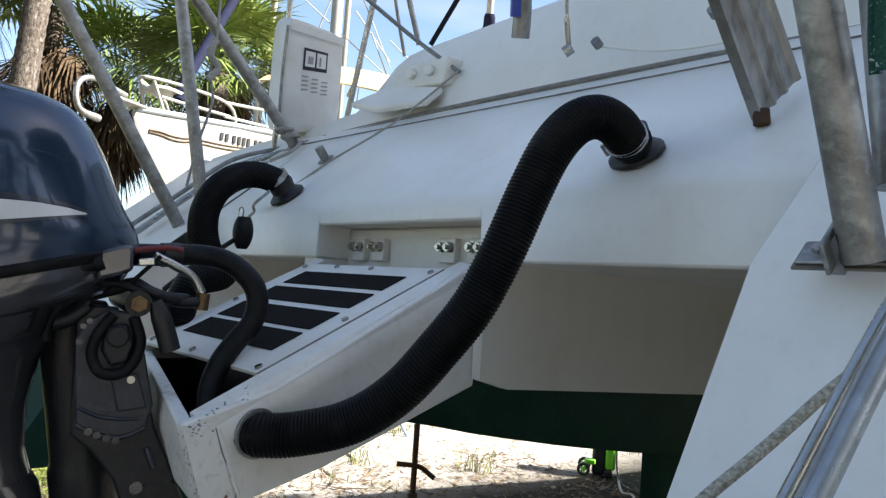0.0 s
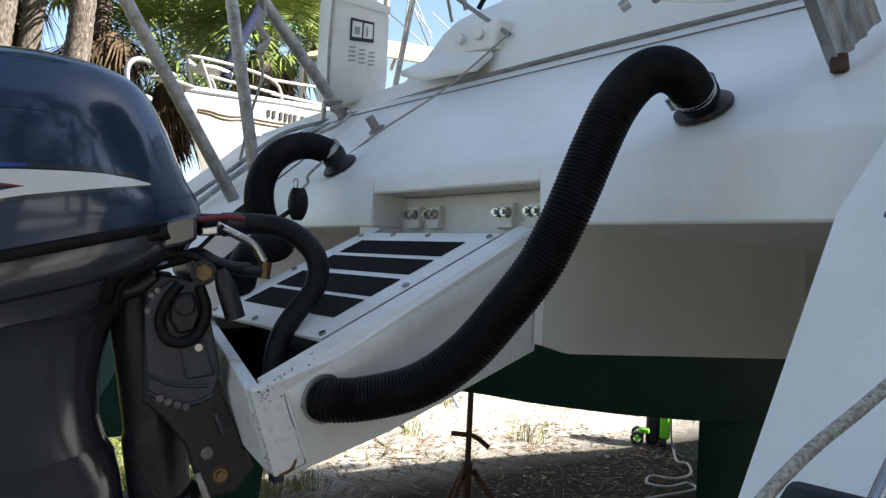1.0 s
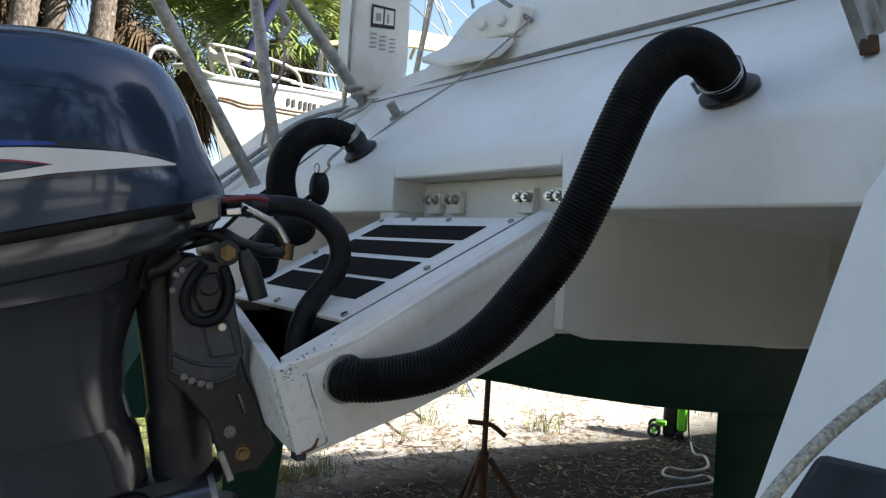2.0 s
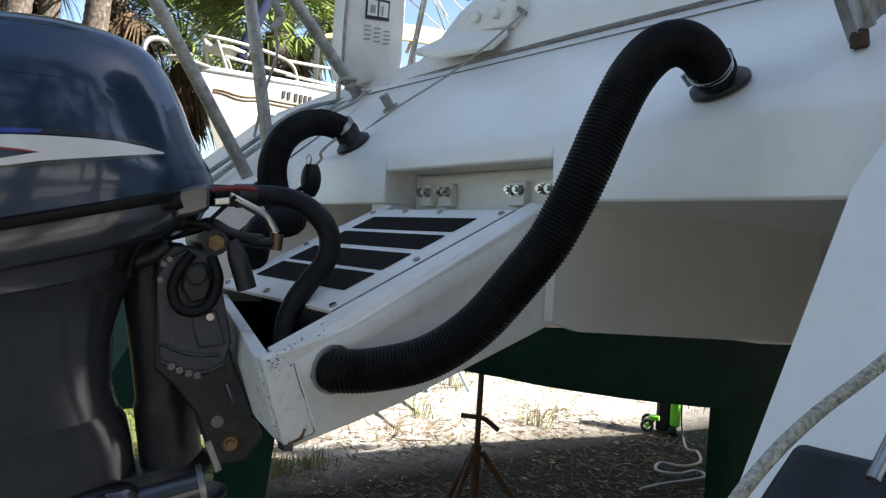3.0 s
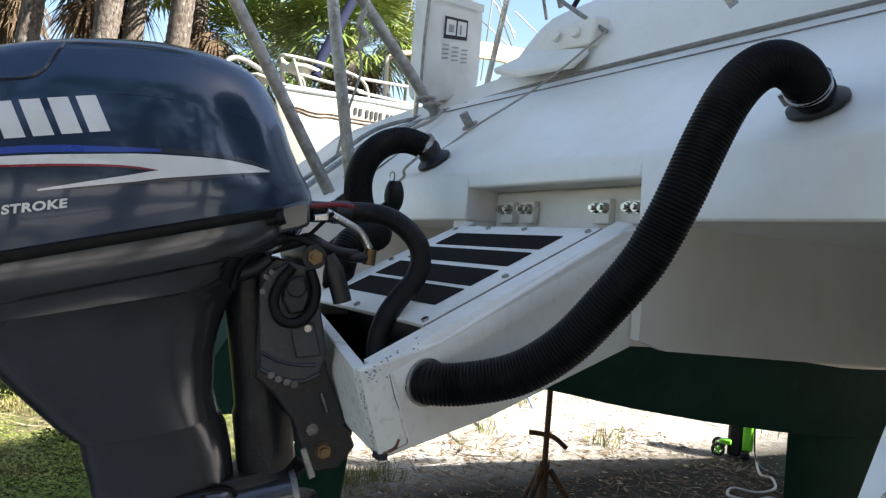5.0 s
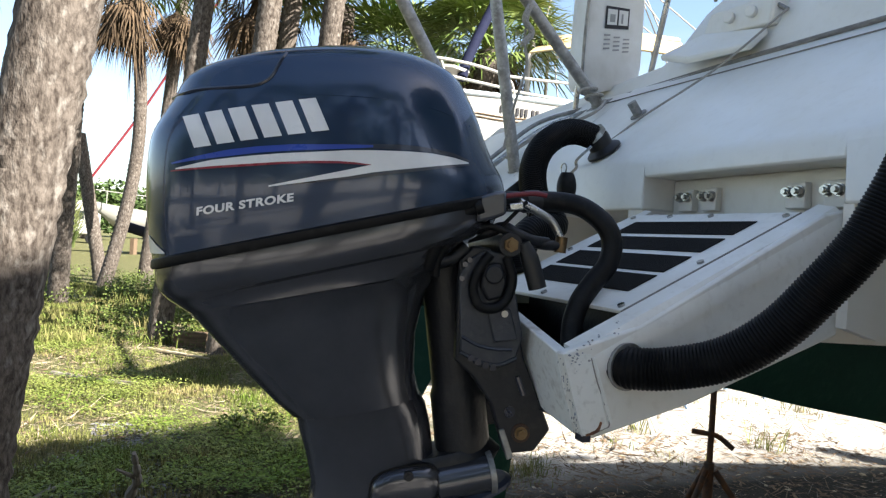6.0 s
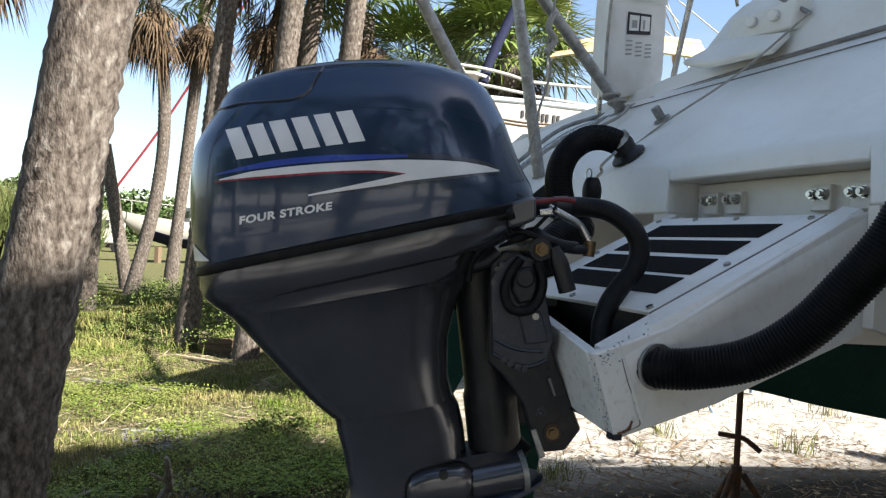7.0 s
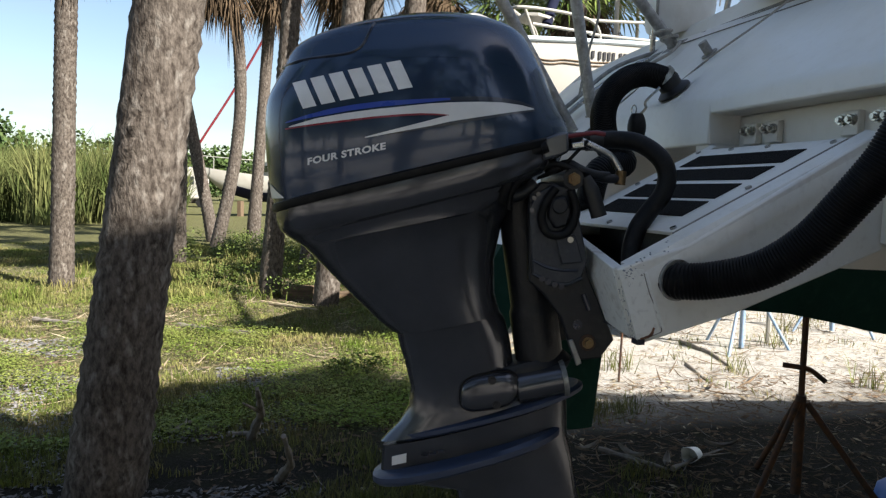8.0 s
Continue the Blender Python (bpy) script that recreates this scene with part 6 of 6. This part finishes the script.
for a, b in (((-10.049, 4.116, 6.127), (-10.035, 4.872, 5.102)), ((-9.671, 4.712, 6.315), (-10.275, 4.677, 4.612)), ((-10.616, 6.651, 7.185), (-10.594, 7.429, 5.949)), ((-10.920, 6.216, 7.124), (-11.275, 6.125, 6.407)), ((-10.462, 6.796, 7.302), (-11.115, 7.054, 5.150)), ((-11.234, 5.800, 6.961), (-10.583, 7.589, 5.646)), ((-9.801, 6.841, 5.761), (-9.971, 6.133, 6.539)),
             ((-9.659, 6.699, 6.094), (-9.370, 7.348, 5.544)), ((-9.831, 6.408, 6.188), (-9.767, 7.124, 4.906)), ((-10.651, 5.086, 6.186), (-10.943, 5.568, 4.387))):
    stay([a, b], 0.013, "thin pale rigging wire of a boat behind", BOAT_WHITE)


def awning():
    t = thing("boat_awning", "tan canvas awning on a white frame over a boat behind", "awning")
    a, b, c, d = (Vector(v) for v in ((-7.614, 3.211, 4.158), (-5.775, 4.284, 3.863), (-8.836, 6.524, 5.169), (-10.407, 5.013, 5.314)))
    part("canvas", loft_bm([[tuple(a.lerp(b, u) + up * 0.10 * math.sin(u * 3.14)), tuple(d.lerp(c, u) + up * 0.10 * math.sin(u * 3.14)), tuple(d.lerp(c, u) + up * (0.02 + 0.10 * math.sin(u * 3.14))), tuple(a.lerp(b, u) + up * (0.02 + 0.10 * math.sin(u * 3.14)))] for u in np.linspace(0, 1, 9)]), TAN_CANVAS, t)
    for u in np.linspace(0.0, 1, 6):
        part("rib", tube_bm([a.lerp(b, u) - up * 0.03, d.lerp(c, u) - up * 0.03], 0.022, 8), BOAT_WHITE, t)
    for p in (a, b, c, d):
        part("post", tube_bm([p, Vector((p.x, p.y, 0))], 0.03, 8), BOAT_WHITE, t)


awning()


# ---- far yard: a motor boat, a trailer home, a red stay ----
def far_boat(at, axis, length, label):
    t = thing("far_boat", label, "boat")
    at, axis = Vector(at), Vector(axis).normalized()
    sd = Vector((axis.y, -axis.x, 0))
    st = ((0, 0.05, 2.6, 2.2), (0.12, 0.5, 2.45, 1.4), (0.35, 0.95, 2.25, 0.9), (0.7, 1.05, 2.1, 0.8), (1.0, 0.95, 2.1, 0.95))
    part("hull", loft_bm([[at + axis * (f * length) + sd * (w * c) + up * (k + (s - k) * v) for c, v in ((1, 1), (0.95, 0.5), (0.55, 0.15), (0, 0), (-0.55, 0.15), (-0.95, 0.5), (-1, 1))] for f, w, s, k in st]), BOAT_WHITE, t)
    part("bottom", loft_bm([[at + axis * (f * length) + sd * (w * 0.86 * c) + up * (k - 0.06 + 0.5 * v) for c, v in ((1, 1), (0.6, 0.3), (0, 0), (-0.6, 0.3), (-1, 1))] for f, w, s, k in st[1:]]), NAVY_CANVAS, t, "dark bottom")
    part("cabin", loft_bm([[at + axis * (f * length) + sd * (0.7 * c) + up * h for c, h in ((1, 2.1), (0.9, 3.0), (-0.9, 3.0), (-1, 2.1))] for f in (0.42, 0.75)]), BOAT_WHITE, t)
    part("window", loft_bm([[at + axis * (f * length) + sd * (0.69 * c) + up * h for c, h in ((1.0, 2.45), (0.98, 2.8), (-0.98, 2.8), (-1.0, 2.45))] for f in (0.415, 0.70)]), GLASS_DARK, t)
    for f in (0.05, 0.2, 0.35):
        part("rail_post", tube_bm([at + axis * (f * length) + sd * 0.5 + up * 2.4, at + axis * (f * length) + sd * 0.5 + up * 3.1], 0.02, 6), BOAT_WHITE, t)
    part("rail", tube_bm([at + up * 3.2, at + axis * (0.2 * length) + sd * 0.5 + up * 3.1, at + axis * (0.5 * length) + sd * 0.9 + up * 3.0], 0.02, 6, 20), BOAT_WHITE, t)
    for f in (0.25, 0.7):
        part("block", tube_bm([at + axis * (f * length) + up * 0.0, at + axis * (f * length) + up * 0.85], 0.2, 6), TIMBER, t, smooth=False)
    part("furled_sail", tube_bm([(-36.70, -4.17, 3.30), (-36.653, -3.711, 4.054), (-36.477, -2.182, 6.553), (-35.781, -0.087, 10.323), (-35.004, 1.431, 12.875)], 0.06, 10, 30), RED_HOSE, t, "red furled sail on a stay")


far_boat((-40.000, -3.989, 0.000), (-0.35, 1, 0), 8.0, "white motor boat on blocks at the far end of the yard")
tr = thing("trailer_home", "white camper trailer far across the lawn", "trailer", pose(-58, -6.3, 0, 0, 0, 10))
part("body", box_bm((-1.2, -1.6, 0.6), (1.2, 1.4, 3.0)), BOAT_WHITE, tr, bevel=0.15)
for y in (-1.0, 0.0, 0.9):
    part("window", box_bm((1.19, y - 0.3, 1.7), (1.22, y + 0.3, 2.3)), GLASS_DARK, tr)
for y in (-0.8, 0.8):
    part("wheel", disc_bm((1.1, y, 0.35), (1, 0, 0), 0.35, 0.2, 16), RUBBER, tr)

# ---- loose things on the ground ----
def board(x, y, length, turn, mat=TIMBER, h=0.14, w=0.16, label="old weathered timber baulk lying in the grass"):
    t = thing("timber_baulk", label, "timber", pose(x, y, 0.0, 0, 0, turn))
    bm = box_bm((-length / 2, -w / 2, -0.01), (length / 2, w / 2, h))
    bmesh.ops.subdivide_edges(bm, edges=bm.edges[:], cuts=3)
    for v in bm.verts:
        v.co += Vector((0, noise.noise(v.co * 5), noise.noise(v.co * 5 + Vector((3, 1, 2))))) * 0.012
    part("baulk", bm, mat, t, bevel=0.01)


board(-9.55, -0.48, 0.75, 75, h=0.2)
board(-9.35, 0.05, 0.60, 100, h=0.13)


def stick(p0, p1, r, seed, mat=DRIFT, label="bleached dead stick on the ground", fork=True):
    rnd = random.Random(seed)
    a, b = Vector(p0), Vector(p1)
    t = thing("dead_stick", label, "stick", group="dead sticks")
    mid = a.lerp(b, 0.5) + Vector((rnd.uniform(-1, 1), rnd.uniform(-1, 1), 0)) * (b - a).length * 0.08
    bm = tube_bm([a, a.lerp(mid, 0.6), mid, b], lambda f, l: r * (1 - 0.6 * f) * (1 + 0.2 * math.sin(l * 40 + seed)), 8, 24)
    if fork:
        tube_bm([mid, mid.lerp(b, 0.5) + Vector((rnd.uniform(-1, 1), rnd.uniform(-1, 1), 0.1)) * (b - a).length * 0.25], lambda f, l: r * 0.5 * (1 - 0.6 * f), 6, 8, bm)
    part("stick", bm, mat, t)


stick((-3.576, -1.259, 0.000), (-3.015, -1.226, 0.469), 0.032, 1, label="bleached wooden stake standing in the grass")
stick((-2.839, -1.104, 0.000), (-2.367, -1.102, 0.405), 0.030, 2, label="short bleached stump in the shade", fork=False)
stick((-3.649, -1.400, 0.010), (-3.554, -1.206, 0.030), 0.018, 3)
stick((-3.713, -1.768, 0.010), (-3.980, -1.560, 0.040), 0.018, 4)
stick((-7.581, -2.096, 0.020), (-6.815, -1.311, 0.040), 0.03, 5)
stick((-8.069, -3.707, 0.030), (-7.636, -3.109, 0.050), 0.03, 6)
stick((-4.192, -0.984, 0.030), (-4.112, -0.766, 0.030), 0.010, 7, fork=False)
stick((-5.933, 3.298, 0.020), (-4.667, 3.066, 0.020), 0.03, 8)
stick((-4.941, 2.739, 0.020), (-3.818, 2.457, 0.020), 0.022, 9)
stick((-4.626, 2.645, 0.020), (-3.895, 2.450, 0.020), 0.016, 10)
stick((-9.214, -1.185, 0.020), (-8.264, -0.487, 0.060), 0.03, 11, DRY, "dry frond stem by the timber")
stick((-2.929, 0.848, 0.020), (-2.548, 1.093, 0.020), 0.02, 12)
stick((-2.542, 1.126, 0.020), (-2.787, 1.635, 0.020), 0.015, 13)

cup = thing("plastic_cup", "crushed clear-white plastic cup lying in the shade", "cup", pose(-2.66, 1.33, 0.05, 80, 20, 35))
part("cup", loft_bm([[((0.040 + 0.012 * f - th) * math.cos(a) * (1 + 0.12 * math.sin(3 * a)), (0.040 + 0.012 * f - th) * math.sin(a) * (1 - 0.15 * f), -0.06 + 0.12 * f) for a in np.linspace(0, 2 * math.pi, 22, endpoint=False)] for f, th in ((0, 0), (0.5, 0), (1, 0), (1, 0.002), (0.5, 0.002), (0.03, 0.002))]), VINYL, cup)
sheet = thing("white_panel", "small white panel standing on the grass", "panel", pose(-9.0, 2.25, 0.0, 0, 0, -20))
part("panel", box_bm((-0.02, -0.14, 0.0), (0.02, 0.14, 0.26)), VINYL, sheet, bevel=0.008)
tarp = thing("tarp_bundle", "crumpled bright blue tarp bundle on the ground", "tarp", pose(-1.92, 2.16, 0.0))
part("cloth", loft_bm([[(r * math.cos(a) * (1 + 0.18 * noise.noise((math.cos(a) * 2, math.sin(a) * 2, z * 9))), r * math.sin(a) * (1 + 0.18 * noise.noise((math.cos(a) * 2, math.sin(a) * 2, z * 9 + 4))), z) for a in np.linspace(0, 2 * math.pi, 26, endpoint=False)] for r, z in ((0.15, -0.01), (0.16, 0.03), (0.14, 0.08), (0.09, 0.12), (0.03, 0.135))]), BLUE_TARP, tarp)
stk = thing("thin_stake", "thin dark iron stake standing in the sand", "stake", pose(-4.5, 1.80, 0))
part("rod", tube_bm([(0, 0, -0.02), (0.01, 0.01, 0.55), (0.0, 0.0, 1.0)], 0.010, 8, 12), RUST, stk)
for k, (x, y, turn) in enumerate(((-2.77, 0.98, 20), (-2.60, 1.12, -35), (-2.80, 1.62, 70), (-2.9, 0.75, 110))):
    lf = thing("dry_leaf", "curled dry palm leaf scrap on the shaded ground", "leaf", pose(x, y, 0.015, 0, 0, turn), group="curled dry leaves")
    part("blade", loft_bm([[(0.10 * u, w * v, 0.015 + 0.03 * u * u + 0.02 * v * v - th) for v, th in ((-1, 0), (-0.4, 0), (0.3, 0), (1, 0), (1, 0.002), (0.3, 0.002), (-0.4, 0.002), (-1, 0.002))] for u, w in ((-1, 0.004), (-0.6, 0.016), (0, 0.022), (0.6, 0.015), (1, 0.003))]), DRIFT, lf)

gh = thing("garden_hose", "pale grey hose lying in loose coils on the sand", "hose")
part("tube", tube_bm([(-3.259, 5.186, 0.020), (-2.792, 4.580, 0.020), (-2.668, 4.561, 0.020), (-2.470, 4.304, 0.020), (-2.458, 4.058, 0.020), (-2.603, 3.967, 0.020), (-2.470, 3.737, 0.030), (-2.330, 3.802, 0.030), (-2.311, 4.026, 0.030), (-2.201, 3.950, 0.020), (-2.248, 3.518, 0.020), (-2.246, 3.258, 0.020)], 0.011, 8, 90), GREY_ROPE, gh)


def scatter(name, count, region, size, mat, label, category, seed, flat=True, keep=None, lift=0.01, slim=1.0):
    """Small loose flakes on the ground, all in one."""
    rnd = random.Random(seed)
    verts, faces = [], []
    for _ in range(count):
        x, y = rnd.uniform(region[0], region[1]), rnd.uniform(region[2], region[3])
        if keep and not keep(x, y):
            continue
        z0 = 0.05 * noise.noise((x * 0.35, y * 0.35, 3)) + 0.02 * noise.noise((x * 1.6, y * 1.6, 7)) + lift
        a = rnd.uniform(0, 6.283)
        s = size * rnd.uniform(0.4, 1.5)
        w = s * rnd.uniform(0.12, 0.5) * slim
        u = Vector((math.cos(a), math.sin(a), rnd.uniform(-0.2, 0.2))) * s
        v = Vector((-math.sin(a), math.cos(a), rnd.uniform(-0.5, 0.5))) * w
        c = Vector((x, y, z0))
        i = len(verts)
        verts += [tuple(c - u), tuple(c + v), tuple(c + u + Vector((0, 0, s * 0.2))), tuple(c - v), tuple(c + Vector((0, 0, w * 0.8)))]
        faces += [(i, i + 1, i + 4), (i + 1, i + 2, i + 4), (i + 2, i + 3, i + 4), (i + 3, i, i + 4)]
    me = bpy.data.meshes.new(name)
    me.from_pydata(verts, [], faces)
    me.materials.append(mat)
    tagged(new(name, me), label, category, kind="stuff")


near_sand = lambda x, y: y + 0.22 * x > -1.2 + 0.6 * noise.noise((x, y, 0))
scatter("leaf_litter", 5000, (-9, 0, -2.5, 9), 0.022, DRY, "dry leaf litter and frond scraps on the sand", "leaf litter", 21, keep=near_sand)
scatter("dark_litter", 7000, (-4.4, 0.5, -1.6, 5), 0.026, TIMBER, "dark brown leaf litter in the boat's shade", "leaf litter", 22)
scatter("twigs", 500, (-8, 0, -3, 8), 0.11, DRIFT, "thin dead twigs on the ground", "twigs", 23, slim=0.06)
scatter("sand_twigs", 1700, (-10, -3.4, 0.6, 10), 0.10, TIMBER, "dark thin twigs strewn on the sand", "twigs", 27, slim=0.09)
scatter("sand_debris", 220, (-10, -3.4, 0.6, 10), 0.22, TIMBER, "dark broken sticks and roots on the sand", "sticks", 29, slim=0.10)
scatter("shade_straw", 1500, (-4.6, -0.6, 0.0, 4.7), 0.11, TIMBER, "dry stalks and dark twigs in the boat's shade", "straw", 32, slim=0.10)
scatter("pale_stalks", 500, (-4.6, -0.6, 0.0, 4.7), 0.10, DRIFT, "pale dry stalks in the boat's shade", "straw", 33, slim=0.08)
scatter("sand_straw", 3500, (-10, -3.4, 0.4, 10), 0.06, DRY, "dry grass straw on the sand", "straw", 28, slim=0.15)
scatter("shell_grit", 14000, (-5.6, -2.4, -5.0, -0.9), 0.022, SHELL, "grey shell grit round the palm", "gravel", 24, keep=lambda x, y: noise.noise((x * 1.1, y * 1.1, 5)) + 0.5 * math.exp(-((x + 3.3) ** 2 + (y + 2.3) ** 2)) > 0.08)
scatter("path_grit", 9000, (-8.5, -5.2, -6.5, -2.6), 0.025, SHELL, "pale shell grit path", "gravel", 25, keep=lambda x, y: abs(x + 6.2 - 0.12 * y) < 0.45 + 0.2 * noise.noise((x * 2, y * 2, 1)))
scatter("frond_scraps", 500, (-12, -4.5, -4, 1.5), 0.16, DRY, "broken dry frond stems in the turf", "frond scraps", 30, slim=0.12)
scatter("turf_soil", 5000, (-12, -4.0, -5, 1.5), 0.035, TIMBER, "dark leaf scraps in the turf", "leaf litter", 31, slim=0.6)
scatter("dry_straw", 26000, (-14, -4, -6, 2), 0.045, DRY, "dry straw in the turf", "straw", 26, slim=0.12)


def grass():
    rnd = random.Random(11)
    verts, faces = [], []

    def blade(x, y, h, w):
        z0 = 0.05 * noise.noise((x * 0.35, y * 0.35, 3)) + 0.02 * noise.noise((x * 1.6, y * 1.6, 7)) if x > -30 else 0
        a = rnd.uniform(0, 6.283)
        dx, dy = w * math.cos(a), w * math.sin(a)
        lx, ly = rnd.gauss(0, 0.35) * h, rnd.gauss(0, 0.35) * h
        i = len(verts)
        verts.extend([(x - dx, y - dy, z0 - 0.01), (x + dx, y + dy, z0 - 0.01), (x + lx * 0.45 + dx * 0.7, y + ly * 0.45 + dy * 0.7, z0 + h * 0.62), (x + lx * 0.45 - dx * 0.7, y + ly * 0.45 - dy * 0.7, z0 + h * 0.62), (x + lx, y + ly, z0 + h * 0.9)])
        faces.extend([(i, i + 1, i + 2, i + 3), (i + 3, i + 2, i + 4)])

    for _ in range(230000):
        x = -3.0 - 17 * rnd.random() ** 1.6
        y = rnd.uniform(-7.5, 3.0)
        cover = noise.noise((x * 0.55, y * 0.55, 9)) + 0.5 * noise.noise((x * 2.1, y * 2.1, 2)) + 0.18
        if y + 0.22 * x > -0.6:
            cover -= 0.75
        if abs(x + 6.2 - 0.12 * y) < 0.45 and y < -2.6:
            cover -= 0.6
        if cover < rnd.uniform(-0.15, 0.35):
            continue
        near = min(1, max(0.0, (-x - 3) / 6))
        h = rnd.uniform(0.02, 0.065) * (1 + 0.8 * max(0, cover))
        blade(x, y, h, 0.003 + 0.003 * near)
    for _ in range(46000):
        x, y = rnd.uniform(-4.7, -1.9), rnd.uniform(-3.2, 1.9)
        cover = noise.noise((x * 1.1, y * 1.1, 15)) + 0.4 * noise.noise((x * 4.1, y * 4.1, 2)) + (0.15 if x < -3.6 else -0.1) - (0.35 if y < -1.5 else 0) - max(0, y - 0.6) * 0.35
        if cover < rnd.uniform(-0.1, 0.3):
            continue
        blade(x, y, rnd.uniform(0.03, 0.10) * (1 + max(0, cover)), 0.0028)
    for _ in range(90):
        cx, cy = -rnd.uniform(9.5, 18), rnd.uniform(-4.5, 2.0)
        hh = rnd.uniform(0.12, 0.36)
        for _ in range(60):
            blade(cx + rnd.gauss(0, 0.16), cy + rnd.gauss(0, 0.16), hh * rnd.uniform(0.4, 1.1), 0.008)
    for _ in range(90):
        cx, cy = -rnd.uniform(3.6, 10), rnd.uniform(0.8, 9)
        for _ in range(26):
            blade(cx + rnd.gauss(0, 0.14), cy + rnd.gauss(0, 0.10), rnd.uniform(0.02, 0.09), 0.004)
    for cx, cy in ((-4.6, 3.0), (-5.6, 4.2), (-3.9, 3.9), (-6.4, 5.0), (-4.9, 2.0), (-5.2, 5.6)):
        for _ in range(34):
            blade(cx + rnd.gauss(0, 0.08), cy + rnd.gauss(0, 0.08), rnd.uniform(0.08, 0.34), 0.004)
    me = bpy.data.meshes.new("grass")
    me.from_pydata(verts, [], faces)
    me.materials.append(GRASS)
    tagged(new("grass", me), "patchy short grass with taller tufts among the palms", "grass", kind="stuff")


grass()


WEED = material("weed_leaves", (0.105, 0.155, 0.022), 0.6, spec=0.12, second=(0.165, 0.185, 0.050), scale=2.0, random_tint=0.35)


def weeds():
    """Broad-leaved weeds in the turf."""
    rnd = random.Random(31)
    verts, faces = [], []
    spots = []
    while len(spots) < 4200:
        x, y = -3.5 - 7.5 * rnd.random() ** 1.3, rnd.uniform(-3.6, 1.0)
        if noise.noise((x * 0.8, y * 0.8, 21)) + 0.4 * noise.noise((x * 3, y * 3, 8)) > rnd.uniform(-0.15, 0.25):
            spots.append((x, y))
    for cx, cy in spots:
        for _ in range(16):
            a = rnd.uniform(0, 6.283)
            r = rnd.uniform(0.01, 0.13)
            c = Vector((cx + r * math.cos(a), cy + r * math.sin(a), rnd.uniform(0.015, 0.09)))
            s = rnd.uniform(0.007, 0.017)
            u = Vector((math.cos(a), math.sin(a), rnd.uniform(-0.3, 0.5))) * s
            v = Vector((-math.sin(a), math.cos(a), rnd.uniform(-0.3, 0.3))) * s * 0.6
            i = len(verts)
            verts += [tuple(c - u), tuple(c + v), tuple(c + u), tuple(c - v)]
            faces.append((i, i + 1, i + 2, i + 3))
    me = bpy.data.meshes.new("weeds")
    me.from_pydata(verts, [], faces)
    me.materials.append(WEED)
    tagged(new("weeds", me), "low bright green broad-leaved weeds in the turf", "weeds", kind="stuff")


weeds()


def shrubs():
    """Low leafy shrubs and seedlings between the palms."""
    rnd = random.Random(77)
    verts, faces = [], []
    spots = [(-rnd.uniform(10.5, 20), rnd.uniform(-3.6, 1.6), rnd.uniform(0.15, 0.5)) for _ in range(90)]
    spots += [(-5.0, -0.55, 0.16), (-5.2, -0.35, 0.20), (-5.05, -0.2, 0.15), (-9.6, -0.75, 0.4), (-10.1, -0.3, 0.45), (-9.9, -1.5, 0.3)]
    for cx, cy, h in spots:
        for _ in range(int(150 + 500 * h)):
            a, r, z = rnd.uniform(0, 6.283), h * 0.9 * rnd.random() ** 0.6, h * rnd.random() ** 0.7
            c = Vector((cx + r * math.cos(a), cy + r * math.sin(a), 0.02 + z * (1.15 - 0.5 * r / h)))
            q = rnd.uniform(0.014, 0.034) * (0.6 + h)
            u = Vector((rnd.gauss(0, 1), rnd.gauss(0, 1), rnd.gauss(0, 0.6))).normalized() * q
            v = u.cross(Vector((rnd.gauss(0, 0.6), rnd.gauss(0, 0.6), 1))).normalized() * q * 0.5
            i = len(verts)
            verts += [tuple(c - u), tuple(c + v), tuple(c + u), tuple(c - v)]
            faces.append((i, i + 1, i + 2, i + 3))
    me = bpy.data.meshes.new("shrubs")
    me.from_pydata(verts, [], faces)
    me.materials.append(SHRUB)
    tagged(new("shrubs", me), "low leafy green shrubs and seedlings among the palms", "shrubs", kind="stuff")


SHRUB = material("shrub_leaves", (0.060, 0.095, 0.020), 0.6, spec=0.12, second=(0.11, 0.14, 0.035), scale=1.2, random_tint=0.4)
shrubs()
